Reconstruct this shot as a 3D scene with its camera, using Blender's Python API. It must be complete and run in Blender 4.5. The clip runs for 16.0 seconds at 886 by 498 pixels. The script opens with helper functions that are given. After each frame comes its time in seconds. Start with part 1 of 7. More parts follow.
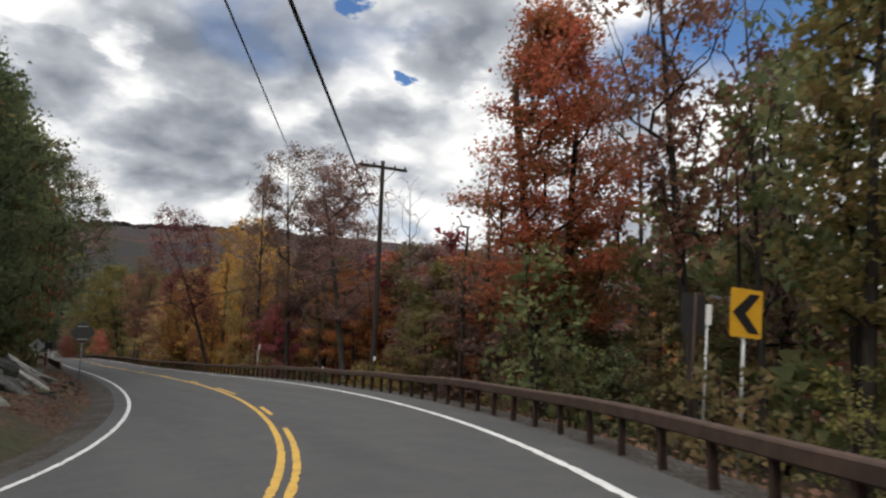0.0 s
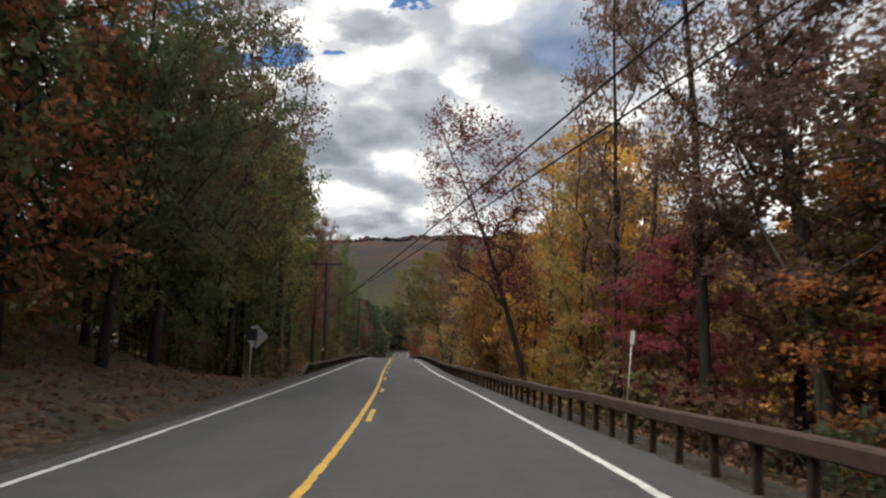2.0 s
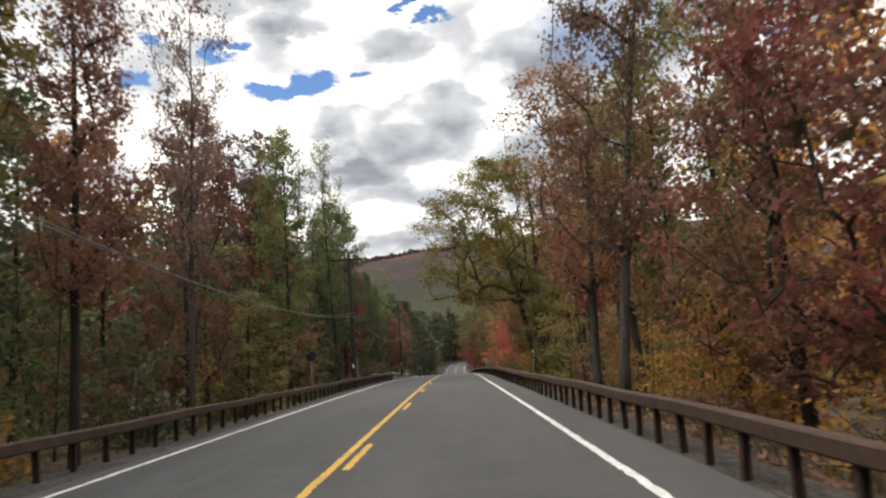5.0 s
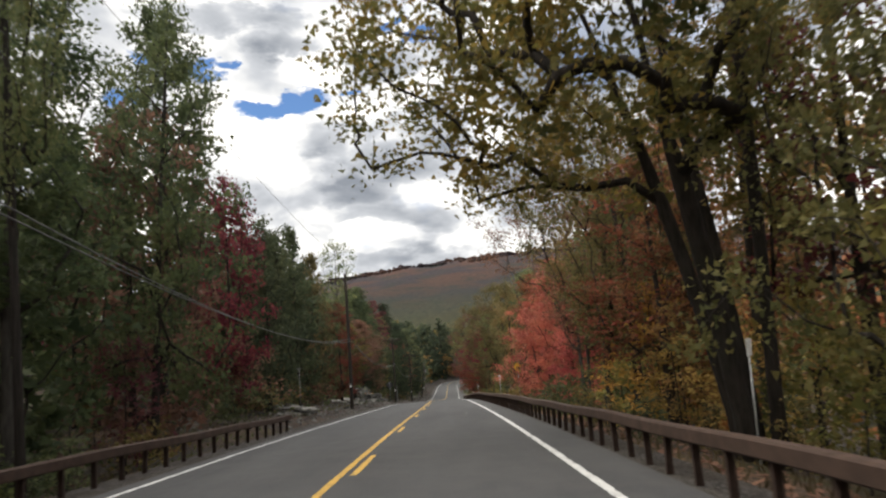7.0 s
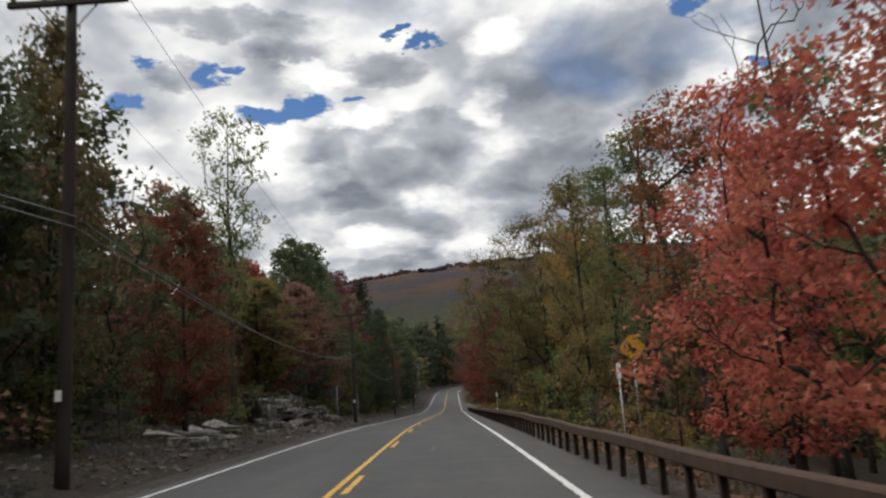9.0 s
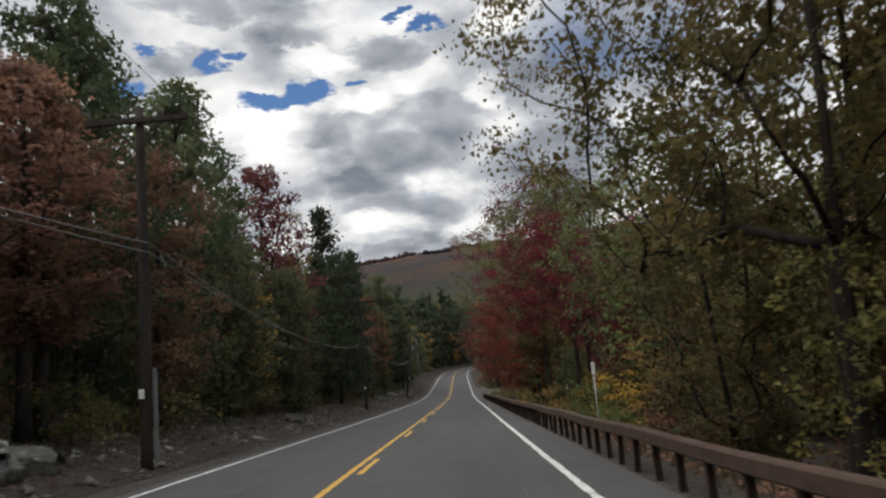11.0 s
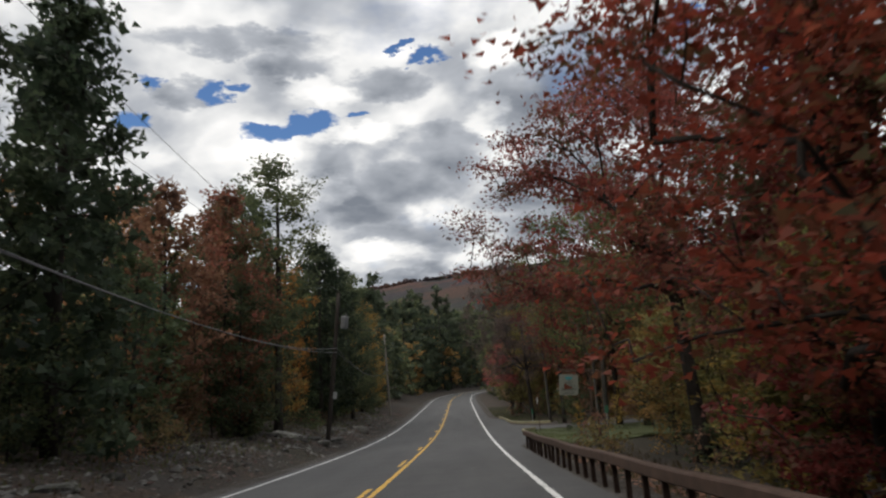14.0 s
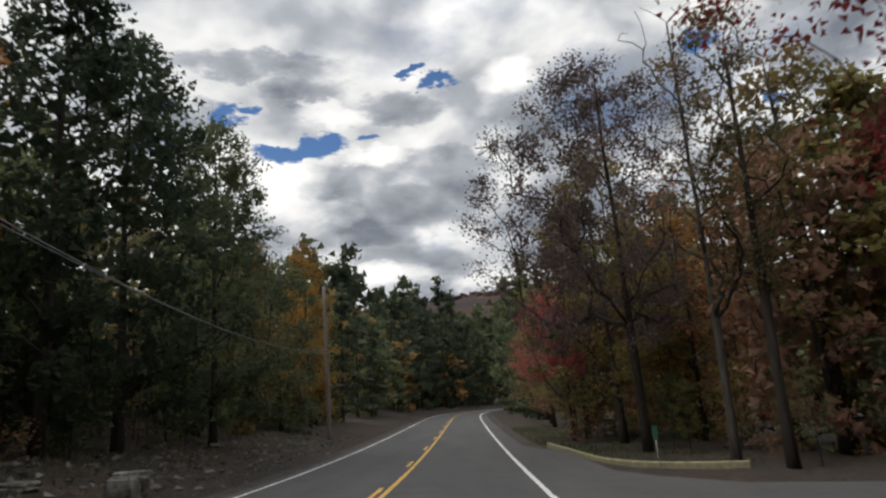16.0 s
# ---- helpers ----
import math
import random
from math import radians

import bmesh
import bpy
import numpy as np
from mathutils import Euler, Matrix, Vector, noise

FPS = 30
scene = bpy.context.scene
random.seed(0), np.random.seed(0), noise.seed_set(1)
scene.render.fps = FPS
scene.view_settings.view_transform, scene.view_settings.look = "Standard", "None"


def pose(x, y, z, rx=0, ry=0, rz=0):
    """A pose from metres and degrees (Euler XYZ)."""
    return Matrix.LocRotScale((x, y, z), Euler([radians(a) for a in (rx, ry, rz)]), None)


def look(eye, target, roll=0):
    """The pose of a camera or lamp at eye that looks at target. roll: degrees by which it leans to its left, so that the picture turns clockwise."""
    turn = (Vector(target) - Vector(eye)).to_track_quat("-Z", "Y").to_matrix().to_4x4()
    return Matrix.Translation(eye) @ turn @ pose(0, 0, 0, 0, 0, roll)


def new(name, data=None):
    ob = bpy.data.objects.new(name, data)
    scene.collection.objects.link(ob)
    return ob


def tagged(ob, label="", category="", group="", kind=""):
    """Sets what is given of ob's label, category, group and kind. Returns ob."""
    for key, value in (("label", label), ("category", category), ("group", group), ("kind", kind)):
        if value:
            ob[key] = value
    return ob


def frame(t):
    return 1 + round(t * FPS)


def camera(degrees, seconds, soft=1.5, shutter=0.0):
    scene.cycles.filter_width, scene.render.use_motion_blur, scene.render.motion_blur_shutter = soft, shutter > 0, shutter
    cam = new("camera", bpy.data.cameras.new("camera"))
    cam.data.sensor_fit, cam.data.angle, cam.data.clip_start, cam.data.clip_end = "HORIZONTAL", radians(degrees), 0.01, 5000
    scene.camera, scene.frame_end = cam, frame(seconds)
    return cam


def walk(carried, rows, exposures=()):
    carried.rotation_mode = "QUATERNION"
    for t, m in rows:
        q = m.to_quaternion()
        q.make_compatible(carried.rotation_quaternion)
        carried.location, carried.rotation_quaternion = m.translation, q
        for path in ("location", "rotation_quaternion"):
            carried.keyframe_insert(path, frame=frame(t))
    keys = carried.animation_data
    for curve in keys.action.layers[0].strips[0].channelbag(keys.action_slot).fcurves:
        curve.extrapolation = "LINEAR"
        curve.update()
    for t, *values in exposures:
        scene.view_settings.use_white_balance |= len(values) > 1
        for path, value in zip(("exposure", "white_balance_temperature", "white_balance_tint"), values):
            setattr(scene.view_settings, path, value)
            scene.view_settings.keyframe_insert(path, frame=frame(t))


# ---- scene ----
LENS = 66.0
ROWS = [
    (0.0, -7.09, 0.79, 3.00, -30.83, 6.69, 1.09),
    (0.5, -3.71, 7.55, 2.64, -21.60, 6.57, 1.15),
    (1.0, -1.40, 14.99, 2.34, -13.05, 6.55, 1.17),
    (1.5, 0.01, 22.79, 2.03, -6.50, 6.84, 1.89),
    (2.0, 0.81, 30.89, 1.72, -2.96, 6.52, 1.45),
    (2.5, 1.25, 39.24, 1.39, -0.67, 6.21, 0.31),
    (3.0, 1.39, 47.82, 1.05, 0.31, 6.52, -0.63),
    (3.5, 1.37, 56.62, 0.72, 0.64, 6.86, -2.66),
    (4.0, 1.23, 65.64, 0.39, 1.01, 6.73, -3.47),
    (4.5, 1.09, 74.82, 0.06, 0.88, 6.82, -3.99),
    (5.0, 1.01, 84.12, -0.23, 0.83, 7.39, -4.16),
    (5.5, 0.96, 93.53, -0.51, 0.78, 7.97, -4.34),
    (6.0, 0.90, 102.98, -0.79, 0.73, 8.54, -4.52),
    (6.5, 0.80, 112.44, -1.08, 0.61, 8.98, -4.59),
    (7.0, 0.71, 121.88, -1.39, -0.08, 8.78, -4.50),
    (7.5, 0.67, 131.25, -1.72, -0.52, 9.18, -4.01),
    (8.0, 0.64, 140.52, -2.09, -0.60, 9.86, -4.00),
    (8.5, 0.63, 149.70, -2.50, -0.24, 9.70, -3.90),
    (9.0, 0.60, 158.78, -2.94, -0.04, 9.34, -4.02),
    (9.5, 0.56, 167.79, -3.39, 0.16, 8.97, -4.15),
    (10.0, 0.51, 176.73, -3.83, 0.37, 8.62, -4.28),
    (10.5, 0.45, 185.61, -4.30, 0.46, 8.17, -4.62),
    (11.0, 0.40, 194.43, -4.82, 0.51, 7.99, -4.78),
    (11.5, 0.37, 203.24, -5.36, 0.61, 8.19, -4.65),
    (12.0, 0.39, 212.07, -5.94, 0.45, 9.36, -4.76),
    (12.5, 0.44, 220.95, -6.52, 0.26, 9.76, -5.13),
    (13.0, 0.48, 229.90, -7.09, 0.36, 10.48, -4.85),
    (13.5, 0.51, 238.92, -7.65, 0.19, 10.33, -5.02),
    (14.0, 0.52, 248.00, -8.21, 0.42, 10.47, -4.77),
    (14.5, 0.51, 257.04, -8.77, 0.67, 10.87, -4.80),
    (15.0, 0.50, 265.92, -9.32, 0.67, 11.46, -4.75),
    (15.5, 0.54, 274.58, -9.82, 0.82, 11.50, -4.83),
    (16.0, 0.61, 283.00, -10.24, 0.97, 12.45, -4.08),
]
cam = camera(LENS, 16.0, soft=2.3, shutter=0.12)


def aim(x, y, z, yaw, pitch, roll):
    """Pose from the eye, the heading to the left of +y, the tilt upwards and the lean, in degrees."""
    a, p = radians(yaw), radians(pitch)
    ahead = Vector((-math.sin(a) * math.cos(p), math.cos(a) * math.cos(p), math.sin(p)))
    eye = Vector((x, y, z))
    return look(eye, eye + ahead, roll)


EXPOSURES = [(0.0, 0.05, 6700, 10), (1.0, 0.1, 6700, 10), (2.0, 0.25, 6900, 10), (3.0, 0.8, 7300, 10), (4.2, 0.68, 7200, 10), (6.5, 0.54, 7000, 10), (7.5, 0.33, 6900, 10), (8.2, 0.02, 6750, 10), (10.5, -0.1, 6700, 10), (13.0, -0.06, 6700, 10), (15.0, -0.14, 6700, 10), (16.0, -0.16, 6700, 10)]
walk(cam, [(t, aim(*p)) for t, *p in ROWS], EXPOSURES)

# ---- world and sun ----
world = bpy.data.worlds.new("sky")
scene.world = world
world.use_nodes = True
SUN_EL, SUN_AZ = radians(56), radians(-118)


def build_sky():
    nt = world.node_tree
    nt.nodes.clear()
    N, L = nt.nodes.new, nt.links.new

    def math_node(op, a, b=None, c=None):
        n = N("ShaderNodeMath")
        n.operation = op
        for k, v in enumerate((a, b, c)):
            if v is None:
                continue
            if isinstance(v, bpy.types.NodeSocket):
                L(v, n.inputs[k])
            else:
                n.inputs[k].default_value = v
        return n.outputs[0]

    out, bg = N("ShaderNodeOutputWorld"), N("ShaderNodeBackground")
    sky = N("ShaderNodeTexSky")
    sky.sky_type, sky.sun_disc = "NISHITA", False
    sky.sun_elevation, sky.sun_rotation = SUN_EL, SUN_AZ
    sky.air_density, sky.dust_density, sky.ozone_density = 1.0, 0.6, 1.5
    co = N("ShaderNodeTexCoord")
    sep = N("ShaderNodeSeparateXYZ")
    L(co.outputs["Generated"], sep.inputs[0])
    # cloud deck: the direction laid on a flat layer overhead
    h = math_node("ADD", math_node("MAXIMUM", sep.outputs[2], 0.0), 0.40)
    comb = N("ShaderNodeCombineXYZ")
    L(math_node("DIVIDE", sep.outputs[0], h), comb.inputs[0])
    L(math_node("DIVIDE", sep.outputs[1], h), comb.inputs[1])

    def clouds(scale, detail, rough, offset, distort=0.0):
        m = N("ShaderNodeMapping")
        m.inputs["Location"].default_value = offset
        L(comb.outputs[0], m.inputs[0])
        n = N("ShaderNodeTexNoise")
        n.inputs["Scale"].default_value, n.inputs["Detail"].default_value = scale, detail
        n.inputs["Roughness"].default_value, n.inputs["Distortion"].default_value = rough, distort
        L(m.outputs[0], n.inputs[0])
        return n.outputs[0]

    body = clouds(4.2, 6.0, 0.5, (3.1, 1.7, 0.0), 0.35)
    cover = clouds(2.6, 6.0, 0.55, (7.3, 2.2, 4.0), 0.2)

    # directions frayed by noise, so that rims are ragged
    fray = N("ShaderNodeTexNoise")
    fray.inputs["Scale"].default_value, fray.inputs["Detail"].default_value, fray.inputs["Roughness"].default_value = 15.0, 5.0, 0.62
    squash = N("ShaderNodeMapping")
    squash.inputs["Scale"].default_value = (1.0, 1.0, 2.2)
    L(co.outputs["Generated"], squash.inputs[0])
    L(squash.outputs[0], fray.inputs[0])
    shift = N("ShaderNodeVectorMath")
    shift.operation = "SUBTRACT"
    L(fray.outputs["Color"], shift.inputs[0])
    shift.inputs[1].default_value = (0.5, 0.5, 0.5)
    frayed = N("ShaderNodeVectorMath")
    frayed.operation = "MULTIPLY_ADD"
    L(shift.outputs[0], frayed.inputs[0])
    frayed.inputs[1].default_value = (0.10, 0.10, 0.06)
    L(co.outputs["Generated"], frayed.inputs[2])

    def gap(az, el, wide, high):
        """1 at a direction, falling to 0 at its rim: a break in the cloud deck."""
        a, e = radians(az), radians(el)
        d = Vector((math.sin(a) * math.cos(e), math.cos(a) * math.cos(e), math.sin(e)))
        r = Vector((math.cos(a), -math.sin(a), 0))
        u = r.cross(d)
        parts = []
        for axis, size in ((r, wide), (u, high)):
            n = N("ShaderNodeVectorMath")
            n.operation = "DOT_PRODUCT"
            L(frayed.outputs[0], n.inputs[0])
            n.inputs[1].default_value = axis
            parts.append(math_node("POWER", math_node("DIVIDE", n.outputs["Value"], radians(size)), 2.0))
        n = N("ShaderNodeVectorMath")
        n.operation = "DOT_PRODUCT"
        L(frayed.outputs[0], n.inputs[0])
        n.inputs[1].default_value = d
        front = math_node("GREATER_THAN", n.outputs["Value"], 0.0)
        g = math_node("MAXIMUM", math_node("SUBTRACT", 1.0, math_node("ADD", *parts)), 0.0)
        return math_node("MULTIPLY", g, front)

    breaks = gap(56, 22, 18, 6)
    breaks = math_node("ADD", breaks, gap(-12.0, 21.3, 3.2, 0.9))
    for az, el, w, hgt in ((-14.3, 20.8, 2.5, 1.0), (-10.2, 21.9, 2.7, 0.9), (-6.6, 22.1, 1.0, 0.4), (-18.9, 23.6, 1.2, 1.2), (-17.3, 24.5, 1.0, 0.5), (-2.8, 27.1, 1.0, 0.4), (-0.3, 26.2, 2.0, 0.6), (-25.3, 21.3, 1.9, 0.7), (-24.0, 24.1, 1.2, 0.6), (26.9, 20.6, 1.2, 0.9), (22.3, 25.9, 1.9, 0.8)):
        breaks = math_node("ADD", breaks, gap(az, el, w, hgt))
    shade, pale = None, None
    for az, el, w, hgt in ((-0.6, 19.1, 5.0, 1.6), (-7.3, 18.4, 4.8, 1.7), (-3.1, 16.2, 7.1, 1.9), (-1.9, 12.0, 5.2, 1.5), (-3.9, 24.4, 3.1, 1.1), (13.7, 22.7, 8.1, 3.8), (-12.2, 26.0, 3.1, 1.2), (-3.7, 8.1, 4.8, 0.9), (-6.6, 14.1, 3.3, 1.2), (-16.8, 27.7, 6.2, 1.0), (9.4, 14.3, 7.1, 2.9), (-21.1, 23.3, 2.4, 1.0), (9.6, 14.3, 7.1, 2.6), (11.3, 21.8, 4.8, 2.9), (23.6, 17.0, 3.3, 2.1), (0.6, 17.6, 3.3, 2.1), (30.3, 22.0, 2.9, 2.9)):
        g = gap(az, el, w * 1.3, hgt * 1.35)
        shade = g if shade is None else math_node("MAXIMUM", shade, g)
    for az, el, w, hgt in ((-10.0, 16.0, 2.2, 1.4), (-6.2, 20.5, 3.3, 1.0), (-10.3, 24.0, 3.8, 1.1), (5.8, 26.0, 2.9, 1.9), (-4.9, 10.7, 4.3, 0.9), (-14.9, 17.8, 1.9, 1.9), (4.3, 20.9, 1.9, 1.9)):
        g = gap(az, el, w, hgt)
        pale = g if pale is None else math_node("MAXIMUM", pale, g)
    cov = math_node("SUBTRACT", math_node("ADD", math_node("MULTIPLY", cover, 1.0), 0.14), math_node("MULTIPLY", breaks, 0.55))
    ramp = N("ShaderNodeValToRGB")
    ramp.color_ramp.elements[0].position, ramp.color_ramp.elements[1].position = 0.27, 0.55
    L(cov, ramp.inputs[0])
    tone = N("ShaderNodeValToRGB")
    e = tone.color_ramp.elements
    e[0].position, e[0].color = 0.06, (1.25, 1.25, 1.25, 1)
    e[1].position, e[1].color = 1.0, (0.22, 0.25, 0.30, 1)
    for p, c in ((0.34, (0.90, 0.92, 0.94, 1)), (0.62, (0.48, 0.515, 0.575, 1))):
        e.new(p).color = c
    # rounded heaps: bright in the middle of each cell, grey towards its rim
    warp = N("ShaderNodeTexNoise")
    warp.inputs["Scale"].default_value, warp.inputs["Detail"].default_value = 5.0, 4.0
    L(comb.outputs[0], warp.inputs[0])
    bent = N("ShaderNodeVectorMath")
    bent.operation = "MULTIPLY_ADD"
    L(warp.outputs["Color"], bent.inputs[0])
    bent.inputs[1].default_value = (0.30, 0.30, 0.0)
    L(comb.outputs[0], bent.inputs[2])
    heap = N("ShaderNodeTexVoronoi")
    heap.feature, heap.voronoi_dimensions = "SMOOTH_F1", "2D"
    heap.inputs["Scale"].default_value, heap.inputs["Smoothness"].default_value, heap.inputs["Detail"].default_value = 5.5, 0.5, 1.5
    L(bent.outputs[0], heap.inputs["Vector"])
    puff = heap.outputs["Distance"]
    grain = math_node("ADD", math_node("MULTIPLY", body, 1.25), math_node("MULTIPLY", puff, 0.55))
    L(math_node("SUBTRACT", math_node("ADD", math_node("SUBTRACT", grain, 0.56), math_node("MULTIPLY", shade, 0.42)), math_node("MULTIPLY", pale, 0.3)), tone.inputs[0])
    blue = N("ShaderNodeMix")
    blue.data_type = "RGBA"
    blue.blend_type = "MULTIPLY"
    blue.inputs[0].default_value = 1.0
    L(sky.outputs[0], blue.inputs[6])
    blue.inputs[7].default_value = (0.075, 0.10, 0.13, 1)
    mix = N("ShaderNodeMix")
    mix.data_type = "RGBA"
    L(ramp.outputs[0], mix.inputs[0])
    L(blue.outputs[2], mix.inputs[6])
    # a cloud deck is thinner to look through overhead, and so brighter there
    lift = N("ShaderNodeMapRange")
    lift.inputs[1].default_value, lift.inputs[2].default_value, lift.inputs[3].default_value, lift.inputs[4].default_value = 0.48, 1.0, 1.0, 2.1
    L(sep.outputs[2], lift.inputs[0])
    high = N("ShaderNodeVectorMath")
    high.operation = "SCALE"
    L(tone.outputs[0], high.inputs[0])
    L(lift.outputs[0], high.inputs["Scale"])
    L(high.outputs[0], mix.inputs[7])
    L(mix.outputs[2], bg.inputs[0])
    bg.inputs[1].default_value = 1.0
    L(bg.outputs[0], out.inputs[0])


build_sky()
sun = new("sun", bpy.data.lights.new("sun", "SUN"))
sun.data.energy, sun.data.angle, sun.data.color = 1.9, radians(40), (1.0, 0.95, 0.87)
sun.matrix_world = look((0, 0, 0), (-math.sin(SUN_AZ) * math.cos(SUN_EL), -math.cos(SUN_AZ) * math.cos(SUN_EL), -math.sin(SUN_EL)))

# ---- materials ----


class Mat:
    """A node material with a few shorthands."""

    def __init__(self, name, rough=0.8, metal=0.0, spec=0.3):
        self.m = bpy.data.materials.new(name)
        self.m.use_nodes = True
        self.nt = self.m.node_tree
        self.b = self.nt.nodes["Principled BSDF"]
        self.b.inputs["Roughness"].default_value = rough
        self.b.inputs["Metallic"].default_value = metal
        self.b.inputs["Specular IOR Level"].default_value = spec
        self.co = self.nt.nodes.new("ShaderNodeTexCoord")

    def node(self, kind):
        return self.nt.nodes.new(kind)

    def link(self, a, b):
        self.nt.links.new(a, b)

    def noise(self, scale, detail=4.0, rough=0.55, stretch=None, coord="Object"):
        n = self.node("ShaderNodeTexNoise")
        n.inputs["Scale"].default_value, n.inputs["Detail"].default_value, n.inputs["Roughness"].default_value = scale, detail, rough
        src = self.co.outputs[coord]
        if stretch:
            mp = self.node("ShaderNodeMapping")
            mp.inputs["Scale"].default_value = stretch
            self.link(src, mp.inputs[0])
            src = mp.outputs[0]
        self.link(src, n.inputs[0])
        return n.outputs[0]

    def ramp(self, fac, *stops):
        r = self.node("ShaderNodeValToRGB")
        e = r.color_ramp.elements
        while len(e) < len(stops):
            e.new(0.5)
        for el, (p, c) in zip(e, stops):
            el.position, el.color = p, (*c, 1)
        self.link(fac, r.inputs[0])
        return r.outputs[0]

    def mix(self, fac, a, b, mode="MIX"):
        n = self.node("ShaderNodeMix")
        n.data_type, n.blend_type = "RGBA", mode
        for k, v in ((0, fac), (6, a), (7, b)):
            if isinstance(v, bpy.types.NodeSocket):
                self.link(v, n.inputs[k])
            elif k == 0:
                n.inputs[0].default_value = v
            else:
                n.inputs[k].default_value = (*v, 1)
        return n.outputs[2]

    def color(self, c):
        if isinstance(c, bpy.types.NodeSocket):
            self.link(c, self.b.inputs["Base Color"])
        else:
            self.b.inputs["Base Color"].default_value = (*c, 1)
        return self

    def bump(self, height, strength=0.3, distance=0.02):
        n = self.node("ShaderNodeBump")
        n.inputs["Strength"].default_value, n.inputs["Distance"].default_value = strength, distance
        self.link(height, n.inputs["Height"])
        self.link(n.outputs[0], self.b.inputs["Normal"])
        return self


def mat_asphalt():
    m = Mat("asphalt", 0.88, 0, 0.25)
    fine = m.noise(60, 6, 0.7)
    big = m.noise(0.35, 5, 0.6, (3.0, 0.35, 1.0))
    patch = m.noise(1.4, 4, 0.6)
    c = m.ramp(fine, (0.3, (0.050, 0.050, 0.0515)), (0.62, (0.094, 0.094, 0.0955)))
    c = m.mix(m.ramp(big, (0.35, (0, 0, 0)), (0.7, (0.75, 0.75, 0.75))), c, m.mix(1.0, c, (0.68, 0.68, 0.69), "MULTIPLY"))
    c = m.mix(m.ramp(patch, (0.45, (0, 0, 0)), (0.7, (0.35, 0.35, 0.35))), c, (0.10, 0.098, 0.096))
    return m.color(c).bump(fine, 0.35, 0.006).m


def mat_paint(name, base, dirt):
    m = Mat(name, 0.65, 0, 0.3)
    n = m.noise(14, 6, 0.7)
    w = m.noise(2.2, 5, 0.65)
    c = m.ramp(n, (0.25, dirt), (0.48, base))
    c = m.mix(m.ramp(w, (0.45, (0, 0, 0)), (0.75, (0.55, 0.55, 0.55))), c, dirt)
    return m.color(c).bump(n, 0.2, 0.004).m


def mat_ground():
    m = Mat("forest_floor", 0.95, 0, 0.15)
    leaf = m.node("ShaderNodeTexVoronoi")
    leaf.inputs["Scale"].default_value = 9.0
    m.link(m.co.outputs["Object"], leaf.inputs["Vector"])
    hue = m.node("ShaderNodeSeparateColor")
    m.link(leaf.outputs["Color"], hue.inputs[0])
    litter = m.ramp(hue.outputs[0], (0.0, (0.034, 0.024, 0.018)), (0.4, (0.078, 0.047, 0.032)), (0.75, (0.12, 0.068, 0.042)), (1.0, (0.19, 0.125, 0.072)))
    soil = m.ramp(m.noise(3.0, 6, 0.65), (0.3, (0.032, 0.027, 0.023)), (0.7, (0.078, 0.066, 0.056)))
    weeds = m.ramp(m.noise(5.0, 5, 0.6), (0.3, (0.022, 0.032, 0.012)), (0.7, (0.07, 0.075, 0.03)))
    c = m.mix(m.ramp(m.noise(0.45, 4, 0.6), (0.38, (0, 0, 0)), (0.6, (1, 1, 1))), litter, soil)
    c = m.mix(m.ramp(m.noise(0.22, 4, 0.6), (0.5, (0, 0, 0)), (0.7, (0.8, 0.8, 0.8))), c, weeds)
    sep = m.node("ShaderNodeSeparateXYZ")
    m.link(m.co.outputs["Object"], sep.inputs[0])
    stony = m.node("ShaderNodeMapRange")
    stony.inputs[1].default_value, stony.inputs[2].default_value, stony.inputs[4].default_value = 135.0, 165.0, 0.7
    m.link(sep.outputs[1], stony.inputs[0])
    rubble = m.ramp(m.noise(11, 6, 0.7), (0.35, (0.020, 0.018, 0.017)), (0.55, (0.043, 0.039, 0.036)), (0.72, (0.108, 0.10, 0.093)))
    c = m.mix(stony.outputs[0], c, rubble)
    return m.color(c).bump(m.noise(7, 6, 0.7), 0.8, 0.08).m


def mat_shoulder():
    m = Mat("gravel_shoulder", 0.95, 0, 0.15)
    v = m.node("ShaderNodeTexVoronoi")
    v.inputs["Scale"].default_value = 26.0
    m.link(m.co.outputs["Object"], v.inputs["Vector"])
    s = m.node("ShaderNodeSeparateColor")
    m.link(v.outputs["Color"], s.inputs[0])
    c = m.ramp(s.outputs[0], (0.0, (0.030, 0.027, 0.026)), (0.6, (0.062, 0.057, 0.053)), (1.0, (0.14, 0.13, 0.12)))
    c = m.mix(m.ramp(m.noise(0.8, 5, 0.65), (0.4, (0, 0, 0)), (0.65, (0.85, 0.85, 0.85))), c, (0.040, 0.031, 0.024))
    return m.color(c).bump(v.outputs["Distance"], 0.5, 0.02).m


def mat_bark(name, dark, light):
    m = Mat(name, 0.92, 0, 0.15)
    n = m.noise(9, 6, 0.65, (1, 1, 0.18))
    k = m.noise(1.3, 4, 0.6)
    c = m.ramp(n, (0.3, dark), (0.68, light))
    c = m.mix(m.ramp(k, (0.5, (0, 0, 0)), (0.72, (0.4, 0.4, 0.4))), c, (0.045, 0.046, 0.037))
    return m.color(c).bump(n, 0.7, 0.03).m


